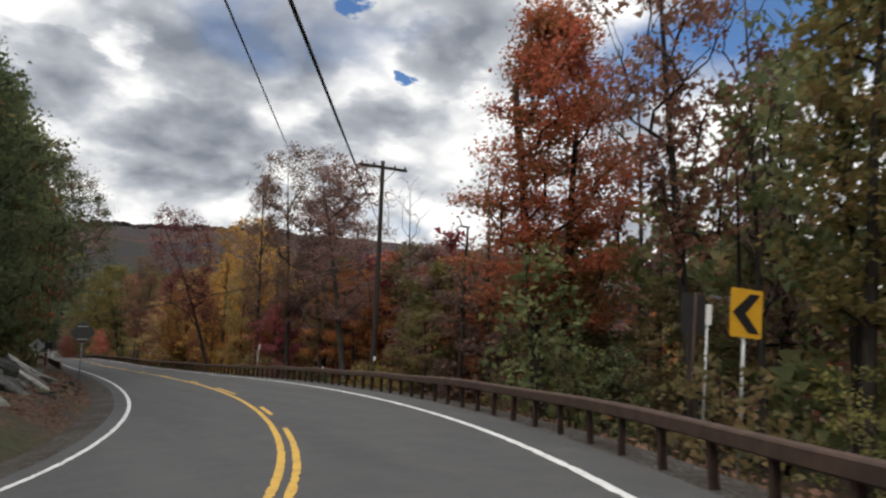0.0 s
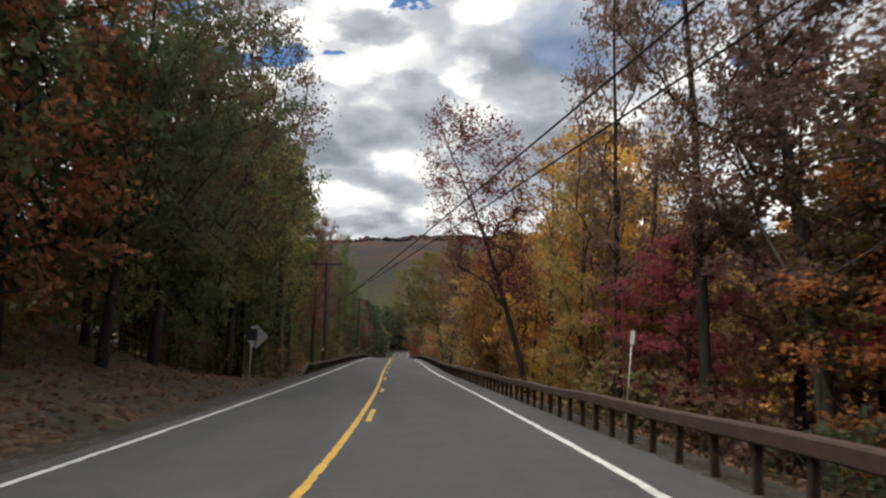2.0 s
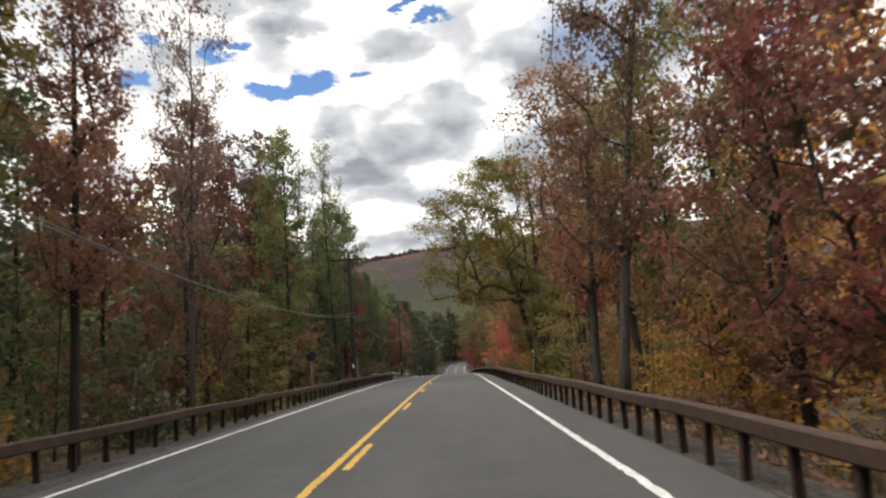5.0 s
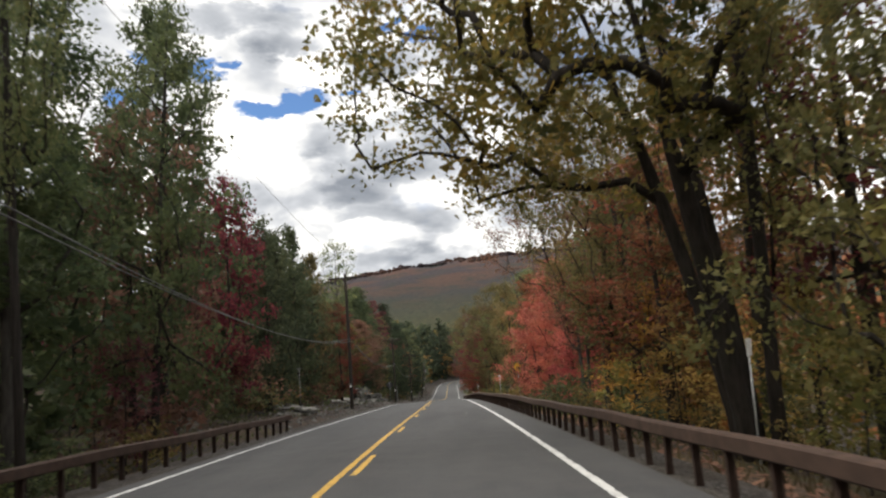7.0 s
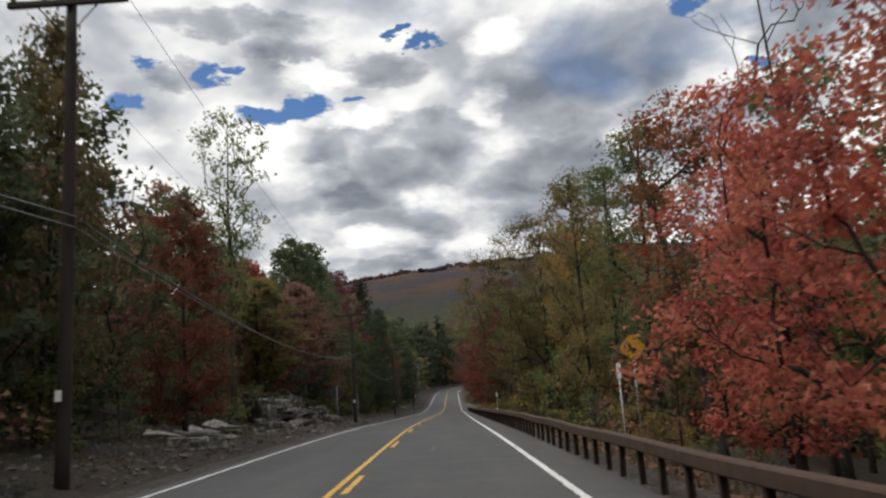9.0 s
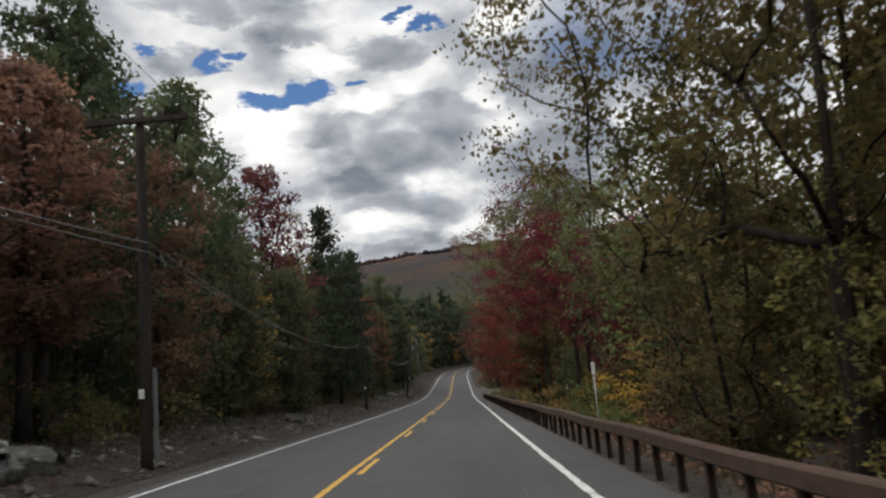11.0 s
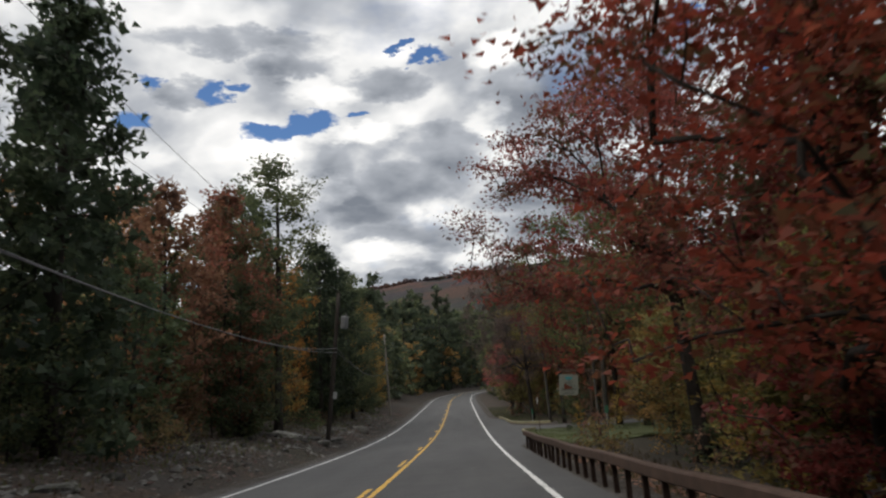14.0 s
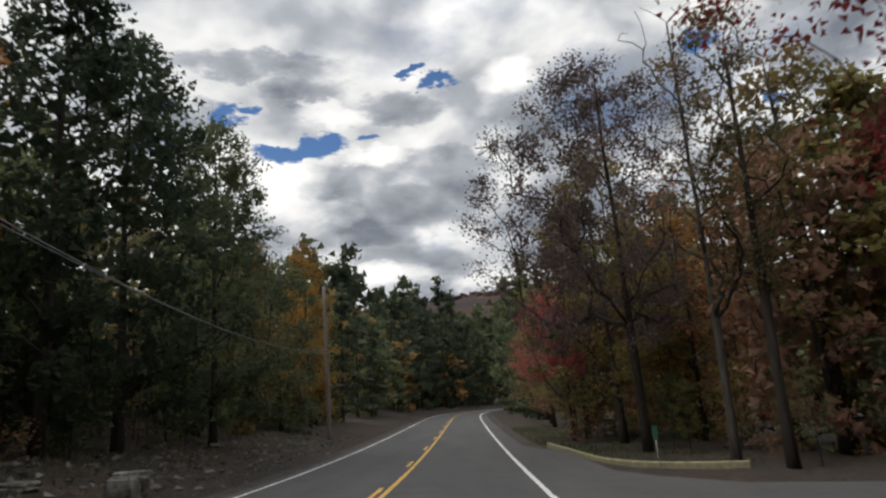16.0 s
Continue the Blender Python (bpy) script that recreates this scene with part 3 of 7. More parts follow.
def spread(lo, hi, step, reach, grow=1.22):
    a = list(np.arange(lo, hi + 1e-6, step))
    d, up, down = step, hi, lo
    while up < reach[1]:
        d *= grow
        up += d
        a.append(up)
    d = step
    while down > reach[0]:
        d *= grow
        down -= d
        a.insert(0, down)
    return np.array(a)


def build_ground():
    gx, gy = spread(-16, 18, 0.7, (-3200, 3200), 1.18), spread(-40, 420, 1.8, (-2600, 4300), 1.14)
    X, Y = np.meshgrid(gx, gy)
    z = land(X.ravel(), Y.ravel())[0]
    w = len(gx)
    faces = [(j * w + i, j * w + i + 1, (j + 1) * w + i + 1, (j + 1) * w + i) for j in range(len(gy) - 1) for i in range(w - 1)]
    ob = new("ground", mesh_of("ground", np.stack([X.ravel(), Y.ravel(), z], 1), faces, GROUND, True))
    ob.data.materials.append(FAR)
    mid = np.array([X.ravel()[[f[0], f[2]]].mean() for f in faces]), np.array([Y.ravel()[[f[0], f[2]]].mean() for f in faces])
    ob.data.polygons.foreach_set("material_index", ((mid[1] > 545) | (abs(mid[0]) > 260)).astype(int))
    tagged(ob, "brown leaf-littered forest floor with soil and weeds", "ground", kind="structure")


build_ground()

ROAD_END = 520
road = new("road", strip("road", -90, ROAD_END, (-3.75, -3.2, 0, 3.2, 4.2), (-0.02, 0.0, 0.03, 0.0, -0.022), ASPHALT))
tagged(road, "worn grey asphalt two-lane road with a double yellow line", "road", kind="structure")
part("edge_line", strip("edge_line", -90, ROAD_END, (-3.36, -3.24), (0.004, 0.005), WHITE_PAINT, 0.14, 0.014), road, "white edge line")
part("edge_line", strip("edge_line", -90, ROAD_END, (3.24, 3.37), (0.005, 0.004), WHITE_PAINT, 0.14, 0.014), road, "white edge line")
SWAP = 240  # from here on the solid line lies on the other side
part("centre_line", strip("centre_line", -90, SWAP, (-0.16, -0.04), (0.0335, 0.0345), YELLOW_PAINT, 0.12, 0.012), road, "solid yellow centre line")
part("centre_line", strip("centre_line", SWAP, ROAD_END, (0.04, 0.16), (0.0345, 0.0335), YELLOW_PAINT, 0.12, 0.012), road, "solid yellow centre line")
DASH_AT = np.interp(np.arange(0, 48), [0, 1, 2, 3, 4, 7, 8, 14, 15, 22, 23, 48], [4.5, 17.0, 25.6, 27.9, 34.8, 63.6, 73.0, 132.3, 141.2, 206.0, 215.0, 440.0])
for k, s in enumerate(DASH_AT):
    long = 9.4 if k == 0 else 2.3 + 0.5 * ((k * 7) % 3) / 2
    a, b = (0.05, 0.165) if s < SWAP else (-0.165, -0.05)
    part("centre_dash", strip("centre_dash", s, s + long, (a, b), (0.0345, 0.034), YELLOW_PAINT, 0.12, 0.012), road)
for name, offs, lifts in (("shoulder", (4.15, 4.4, 4.9, 5.9), (-0.027, -0.035, -0.06, -0.50)), ("shoulder", (-5.9, -4.9, -4.2, -3.7), (-0.50, -0.10, -0.03, -0.025))):
    ob = new(name, strip(name, -90, ROAD_END, offs, lifts, SHOULDER))
    tagged(ob, "dark gravel shoulder strewn with dirt and leaves", "shoulder", kind="structure")



def tar_streak(s0, long, off, wide, seed):
    """A wandering dark seam of sealing tar on the asphalt."""
    rng = np.random.default_rng(seed)
    n = max(6, int(long / 0.35))
    s = np.linspace(s0, s0 + long, n)
    o = off + np.cumsum(rng.normal(size=n) * 0.035)
    w = wide * (0.35 + 0.65 * rng.random(n)) * np.sin(np.linspace(0.25, math.pi - 0.25, n))
    lift = 0.034 - 0.0094 * abs(o)
    a, b = at(s, o - w, lift), at(s, o + w, lift)
    V = np.stack([a, b], 1).reshape(-1, 3)
    F = [(2 * i, 2 * i + 1, 2 * i + 3, 2 * i + 2) for i in range(n - 1)]
    part("tar_seam", mesh_of("tar_seam", V, F, TAR), road, "dark tar seam")


for k, (s0, long, off, wide) in enumerate(((119.5, 1.6, 1.35, 0.09), (121.2, 0.9, 1.5, 0.05), (222.0, 5.0, 2.35, 0.035), (223.5, 4.0, 2.75, 0.03), (219.5, 2.4, 1.9, 0.03), (266.4, 0.4, 2.0, 0.07), (20.0, 1.0, 1.4, 0.05), (60.0, 3.0, 2.2, 0.03), (92.0, 4.0, -1.8, 0.03), (150.0, 3.5, 2.3, 0.035), (176.0, 2.2, 1.2, 0.04), (199.0, 4.5, 2.5, 0.03), (203.0, 3.0, -1.5, 0.03), (240.0, 3.0, 2.4, 0.03), (290.0, 3.0, 1.4, 0.03))):
    tar_streak(s0, long, off, wide, k + 1)

# ---- guard rails ----


def build_rail(s0, s1, side, turned_start=False):
    """A box beam on thin posts along the road, off metres from its centre."""
    off = 4.28 if side > 0 else -4.32
    spacing = 0.97
    rail = thing("guard_rail", pose(*at(np.array([s0]), np.array([off]))[0]), "long brown weathered steel guard rail on thin posts", "guard rail")
    root = Vector(rail.matrix_basis.translation)
    s = np.arange(s0, s1 + 0.01, 1.0)
    n = len(s)
    top = np.full(n, 0.63 if side > 0 else 0.57)
    if turned_start:
        top[:4] = (0.02, 0.24, 0.44, 0.60)
    sag = 0.012 * np.sin(s * 0.9) + 0.015 * np.sin(s * 0.21)
    prof = [(-0.055, -0.17), (0.055, -0.17), (0.075, -0.15), (0.075, -0.02), (0.055, 0.0), (-0.055, 0.0), (-0.075, -0.02), (-0.075, -0.15)]
    verts = []
    for px, pz in prof:
        p = at(s, off + px + 0 * s)
        p[:, 2] += top + sag + pz - 0.02
        verts.append(p - np.array(root))
    V = np.stack(verts, 1).reshape(-1, 3)
    w = len(prof)
    F = [(i * w + k, i * w + (k + 1) % w, (i + 1) * w + (k + 1) % w, (i + 1) * w + k) for i in range(n - 1) for k in range(w)]
    F += [tuple(range(w))[::-1], tuple((n - 1) * w + k for k in range(w))]
    part("beam", mesh_of("beam", V, F, RUST), rail)
    # a thin I-section post
    pv, pf = joined([([(x + dx, y + dy, z) for z in (-0.55, 0.0) for dx, dy in ((-a, -b), (a, -b), (a, b), (-a, b))], [(0, 1, 2, 3)[::-1], (4, 5, 6, 7), (0, 1, 5, 4), (1, 2, 6, 5), (2, 3, 7, 6), (3, 0, 4, 7)]) for x, y, a, b in ((0, 0, 0.036, 0.006), (-0.036, 0, 0.005, 0.034), (0.036, 0, 0.005, 0.034))])
    post = mesh_of("post", pv, pf, RUST_DARK)
    rng = random.Random(int(s0) + 5)
    k = s0 + (2.0 if turned_start else 0.4)
    while k < s1:
        p = at(np.array([k]), np.array([off + 0.02 * side]))[0]
        h = np.interp(k, ALONG, R_HEAD)
        t = np.interp(k, s, top)
        part("post", post, rail, m=pose(*(p - np.array(root) + (0, 0, t - 0.15)), rng.uniform(-2, 2), rng.uniform(-2.5, 2.5), math.degrees(h) + rng.uniform(-6, 6)))
        k += spacing
    for k in (29.2, 72.4, 194.7) if side > 0 else ():
        p = at(np.array([k]), np.array([off]))[0]
        part("reflector", box_me("reflector", (0.05, 0.02, 0.09), SIGN_WHITE, 0.004), rail, "small white reflector", pose(*(p - np.array(root) + (0, 0, 0.66))))
    return rail


build_rail(-20.0, 276.0, 1)
build_rail(67.5, 148.0, -1, True)
# ---- poles and cables ----
INSULATOR = None


def pole_mesh(name, height, r0, r1, material):
    z = np.linspace(-0.6, height, 9)
    t = np.linspace(0, 1, 9)
    v, f = tube(np.stack([0.03 * np.sin(t * 3), 0 * z, z], 1), r0 + (r1 - r0) * t, 10)
    return mesh_of(name, v, f, material, True)


def insulator_mesh():
    z = [0, 0.03, 0.05, 0.07, 0.09, 0.11, 0.14]
    r = [0.02, 0.05, 0.03, 0.055, 0.03, 0.045, 0.02]
    v, f = tube([(0, 0, a) for a in z], r, 8)
    return mesh_of("insulator", v, f, CERAMIC, True)


INSULATOR = insulator_mesh()
TOPS = []


def utility_pole(x, y, z, height, lean=(0.0, 0.0), arm=2.4, arm_turn=0.0, plate=True, grey=False, label="tall dark tarred wooden utility pole with a crossarm"):
    pole = thing("utility_pole", pose(x, y, z, lean[1], lean[0], 0), label, "utility pole", "roadside utility poles")
    part("shaft", pole_mesh("shaft", height, 0.135, 0.095, POLE_GREY if grey else POLE_WOOD), pole)
    tip = []
    if arm:
        cross = part("crossarm", box_me("crossarm", (arm, 0.10, 0.13), POLE_WOOD, 0.012), pole, m=pose(0, -0.13, height - 0.35, 0, 0, arm_turn))
        for a in (-0.46, -0.2, 0.24, 0.46):
            part("insulator", INSULATOR, cross, m=pose(a * arm, 0, 0.06))
        for s in (-1, 1):
            v, f = tube([(s * 0.62, -0.13, height - 0.40), (0, -0.13, height - 1.1)], [0.015, 0.015], 5)
            part("brace", mesh_of("brace", v, f, RUST_DARK), pole)
        M = Matrix(pole.matrix_basis) @ pose(0, -0.13, height - 0.15, 0, 0, arm_turn)
        tip = [M @ Vector((a * arm, 0, 0)) for a in (-0.46, 0.46)]
    else:
        part("insulator", INSULATOR, pole, m=pose(0, 0, height))
        M = Matrix(pole.matrix_basis)
        tip = [M @ Vector((0, 0, height + 0.1))] * 2
    if plate:
        part("marker_plate", box_me("marker_plate", (0.12, 0.015, 0.2), SIGN_WHITE, 0.003), pole, "small white marker plate", pose(0, -0.175, 1.6))
    M = Matrix(pole.matrix_basis)
    TOPS.append((tip, M @ Vector((0.16, 0, min(4.75, height * 0.62)))))
    return pole


def cable(a, b, sag, r=0.018, label="thin black overhead cable", material=None):
    a, b = Vector(a), Vector(b)
    t = np.linspace(0, 1, 15)
    pts = [np.array(a.lerp(b, k)) - np.array((0, 0, sag * 4 * k * (1 - k))) for k in t]
    v, f = tube(pts, [r] * 15, 5)
    ob = new("overhead_cable", mesh_of("overhead_cable", v, f, material or WIRE, True))
    tagged(ob, label, "cable", "overhead cables")


# ---- trees ----


def rand_dir(rng, up=0.0):
    a = rng.uniform(0, 2 * math.pi)
    e = rng.uniform(-0.3, 0.9) + up
    return np.array([math.cos(a) * math.cos(e), math.sin(a) * math.cos(e), math.sin(e)])


def face_mesh(name, v, count, corners, material):
    me = bpy.data.meshes.new(name)
    me.vertices.add(count * corners)
    me.vertices.foreach_set("co", v.ravel())
    me.loops.add(count * corners)
    me.loops.foreach_set("vertex_index", np.arange(count * corners))
    me.polygons.add(count)
    me.polygons.foreach_set("loop_start", np.arange(count) * corners)
    me.update(calc_edges=True)
    me.validate()
    me.materials.append(material)
    return me


def leaf_mesh(name, v, count):
    return face_mesh(name, v, count, 4, LEAF["green"])


def distant_tree(seed, height, base, radius, leaves, size, limbs, tuft, cone=False):
    """Trunk (vertices, faces) and leaf triangles of a tree deep in the wood. base: where the crown begins, as a share of the height."""
    rng = np.random.default_rng(seed)
    lean = rng.normal(size=2) * 0.2
    t = np.linspace(0, 1, 4)
    stem = np.stack([lean[0] * t**1.5, lean[1] * t**1.5, -0.5 + (height + 0.5) * t], 1)
    ends = [stem[-1]]
    for k in range(limbs):
        w = (k + rng.random()) / limbs
        u = base + (0.97 - base) * w
        p0 = np.array([np.interp(u, t, stem[:, j]) for j in range(3)])
        a = k * 2.4 + rng.uniform(-0.6, 0.6)
        reach = rng.uniform(0.7, 1.2) * radius * (1.08 - w if cone else 0.55 + 0.6 * math.sin(math.pi * min(1, w * 0.9 + 0.12)))
        d = np.array([math.cos(a), math.sin(a), -0.12 + 0.25 * w if cone else 0.25 + 0.6 * w])
        limb = [p0 + d * reach * q + rng.normal(size=3) * 0.06 * reach for q in (0.5, 0.75, 0.88, 1.0)]
        ends += limb
        for _ in range(2):
            dd = rand_dir(rng, 0.15) * reach * rng.uniform(0.25, 0.5)
            ends += [limb[rng.integers(0, 4)] + dd, limb[rng.integers(0, 4)] + dd * 0.55]
    return tube(stem, 0.17 * (1.0 - 0.9 * t) + 0.012, 4), scatter_leaves(ends, tuft, leaves, size, rng, 0.6)


PROFILE_AT = (0.0, 0.15, 0.4, 0.7, 0.9, 1.0)
PROFILE = {
    "oval": (0.5, 0.8, 1.0, 0.82, 0.48, 0.15),
    "vase": (0.25, 0.45, 0.78, 1.0, 0.86, 0.45),
    "dome": (0.7, 0.95, 1.0, 0.92, 0.64, 0.28),
    "column": (0.55, 0.8, 0.95, 0.9, 0.68, 0.3),
    "cone": (1.0, 0.95, 0.72, 0.42, 0.2, 0.06),
}


def scatter_leaves(centres, spread_, count, size, rng, flat):
    """Single pointed leaves in uneven tufts round the given places."""
    c = np.array(centres)
    heavy = rng.uniform(0.3, 1.7, len(c))
    pick = rng.choice(len(c), count, p=heavy / heavy.sum())
    g = rng.normal(size=(count, 3))
    g *= (rng.random((count, 1)) ** 0.6) / (np.linalg.norm(g, axis=1)[:, None] + 1e-9)
    tuft = spread_ * rng.uniform(0.6, 1.35, (len(c), 1))
    pos = c[pick] + g * tuft[pick] * np.array([1, 1, flat])
    a = rng.normal(size=(count, 3))
    a[:, 2] = a[:, 2] * 0.6 - 0.25
    a /= np.linalg.norm(a, axis=1)[:, None]
    b = np.cross(a, rng.normal(size=(count, 3)))
    b /= np.linalg.norm(b, axis=1)[:, None]
    s = size * rng.uniform(0.6, 1.35, (count, 1))
    return np.stack([pos - a * s * 0.4 + b * s * 0.42, pos - a * s * 0.4 - b * s * 0.42, pos + a * s * 0.6], 1).reshape(-1, 3)


def grow(seed, height, lo, radius, leaves, size, clusters=85, form="oval", trunk_r=0.17, lean=(0.0, 0.0), lop=(0.0, 0.0), stems=1, tuft=0.8, bare=0.0, inner=0.2, wob=0.35, flat=0.6, bark=None, stop=0.93):
    """Trunk and crown meshes of one tree: branches reach from the trunk to tufts spread through the crown's outline.
    lo: where the crown begins, as a share of the height. lean: how far the trunk's top stands off its foot. lop: how far the crown is drawn to one side. bare: the share of tufts without leaves."""
    rng = np.random.default_rng(seed)
    pos, par, trunks = [], [], []
    for k in range(stems):
        t = np.linspace(0, 1, 10)
        a = k * 2.4 + rng.uniform(-0.4, 0.4)
        out = np.array([math.cos(a), math.sin(a)]) * (0 if stems == 1 else 1)
        tip = np.array(lean) + out * radius * 0.42 + rng.normal(size=2) * wob
        sway = np.cumsum(rng.normal(size=(10, 2)) * 0.12 * wob, 0) * t[:, None]
        xy = out * 0.38 + tip * (t**1.25)[:, None] + sway
        z = -0.5 + (height * stop * (1 if k == 0 else rng.uniform(0.84, 1.0)) + 0.5) * t
        first = len(pos)
        for j in range(10):
            pos.append(np.array([xy[j, 0], xy[j, 1], z[j]]))
            par.append(first + j - 1 if j else -1)
        trunks.append((first, first + 10))
    lumps = [(rng.uniform(0, 6.28), n, rng.uniform(0.06, 0.2)) for n in (1, 2, 3)]
    tips = []
    for k in range(clusters):
        w = (k + rng.random()) / clusters
        a = k * 2.4 + rng.uniform(-0.7, 0.7)
        p = np.interp(w, PROFILE_AT, PROFILE[form]) * radius * (1 + sum(h * math.sin(a * n + f + 3 * w) for f, n, h in lumps))
        q = rng.random() ** 0.3 * rng.uniform(0.88, 1.1)
        h = lo + (1 - lo) * w
        mid = np.array(lean) * h**1.25 + np.array(lop) * (0.35 + 0.65 * math.sin(math.pi * min(1, w + 0.1)))
        tips.append(np.array([mid[0] + p * q * math.cos(a), mid[1] + p * q * math.sin(a), height * h - 0.25 * radius * (q**2) * (form != "vase")]))
    tips.sort(key=lambda c: math.hypot(c[0], c[1]) + 0.15 * c[2])
    chains, leafy = [], []
    for c in tips:
        P = np.array(pos)
        d = np.linalg.norm(P - c, axis=1)
        side = np.hypot(P[:, 0] - c[0], P[:, 1] - c[1])
        steep = np.clip(P[:, 2] - (c[2] - (0.05 if form == "cone" else 0.55) * side), 0, None)
        cost = d + 1.6 * steep + 4.0 * (P[:, 2] < height * lo * 0.75)
        j = int(cost.argmin())
        n = max(2, int(math.ceil(d[j] / 0.85)))
        path, last = [pos[j]], j
        for m in range(1, n + 1):
            u = m / n
            e = pos[j] * (1 - u) + c * u + rng.normal(size=3) * 0.07 * d[j] * math.sin(math.pi * u) + np.array([0, 0, 0.10 * d[j] * math.sin(math.pi * u) * (-0.6 if form == "cone" else 1)])
            pos.append(e)
            par.append(last)
            last = len(pos) - 1
            path.append(e)
        chains.append((j, len(pos) - n, len(pos)))
        if rng.random() > bare * (0.6 + 0.8 * (c[2] / height)):
            leafy += [c, c, pos[-2] * 0.5 + c * 0.5]
            if n > 3:
                leafy.append(pos[-3])
    count = np.ones(len(pos))
    for i in range(len(pos) - 1, -1, -1):
        if par[i] >= 0:
            count[par[i]] += count[i]
    total = max(count[first] for first, _ in trunks)
    rad = np.maximum(0.009, trunk_r * (count / total) ** 0.52)
    wood = []
    for first, end in trunks:
        r = rad[first:end].copy()
        r *= np.where(np.arange(10) == 0, 1.5, np.where(np.arange(10) == 1, 1.12, 1.0))
        wood.append(tube(pos[first:end], np.minimum(r, trunk_r * 1.5), 8 if trunk_r > 0.08 else 5))
    for j, first, end in chains:
        r = np.r_[min(rad[j] * 0.8, rad[first] * 1.2), rad[first:end]]
        wood.append(tube([pos[j]] + pos[first:end], r, 5 if r[0] > 0.06 else 3))
    v, f = joined(wood)
    v, f, start = np.array(v), list(f), 0
    for piece in wood:
        if start:
            near = int(((v[:start] - v[start]) ** 2).sum(1).argmin())
            f.append((near, start, start + 1))
        start += len(piece[0])
    trunk = mesh_of("trunk", v, f, bark or BARK, True)
    if not leaves or not leafy:
        return trunk, None, radius, height
    lv = [scatter_leaves(leafy, tuft, int(leaves * 0.8), size * 1.12, rng, flat)]
    if inner:
        axis = np.array(leafy)
        deep = axis - np.stack([(axis[:, 0] - lop[0] * 0.5) * 0.35, (axis[:, 1] - lop[1] * 0.5) * 0.35, 0 * axis[:, 0] + 0.2], 1)
        lv.append(scatter_leaves(deep, tuft, int(leaves * inner * 1.25), size * 1.7, rng, flat))
    lv = np.concatenate(lv)
    return trunk, face_mesh("crown", lv, len(lv) // 3, 3, LEAF["green"]), radius, height


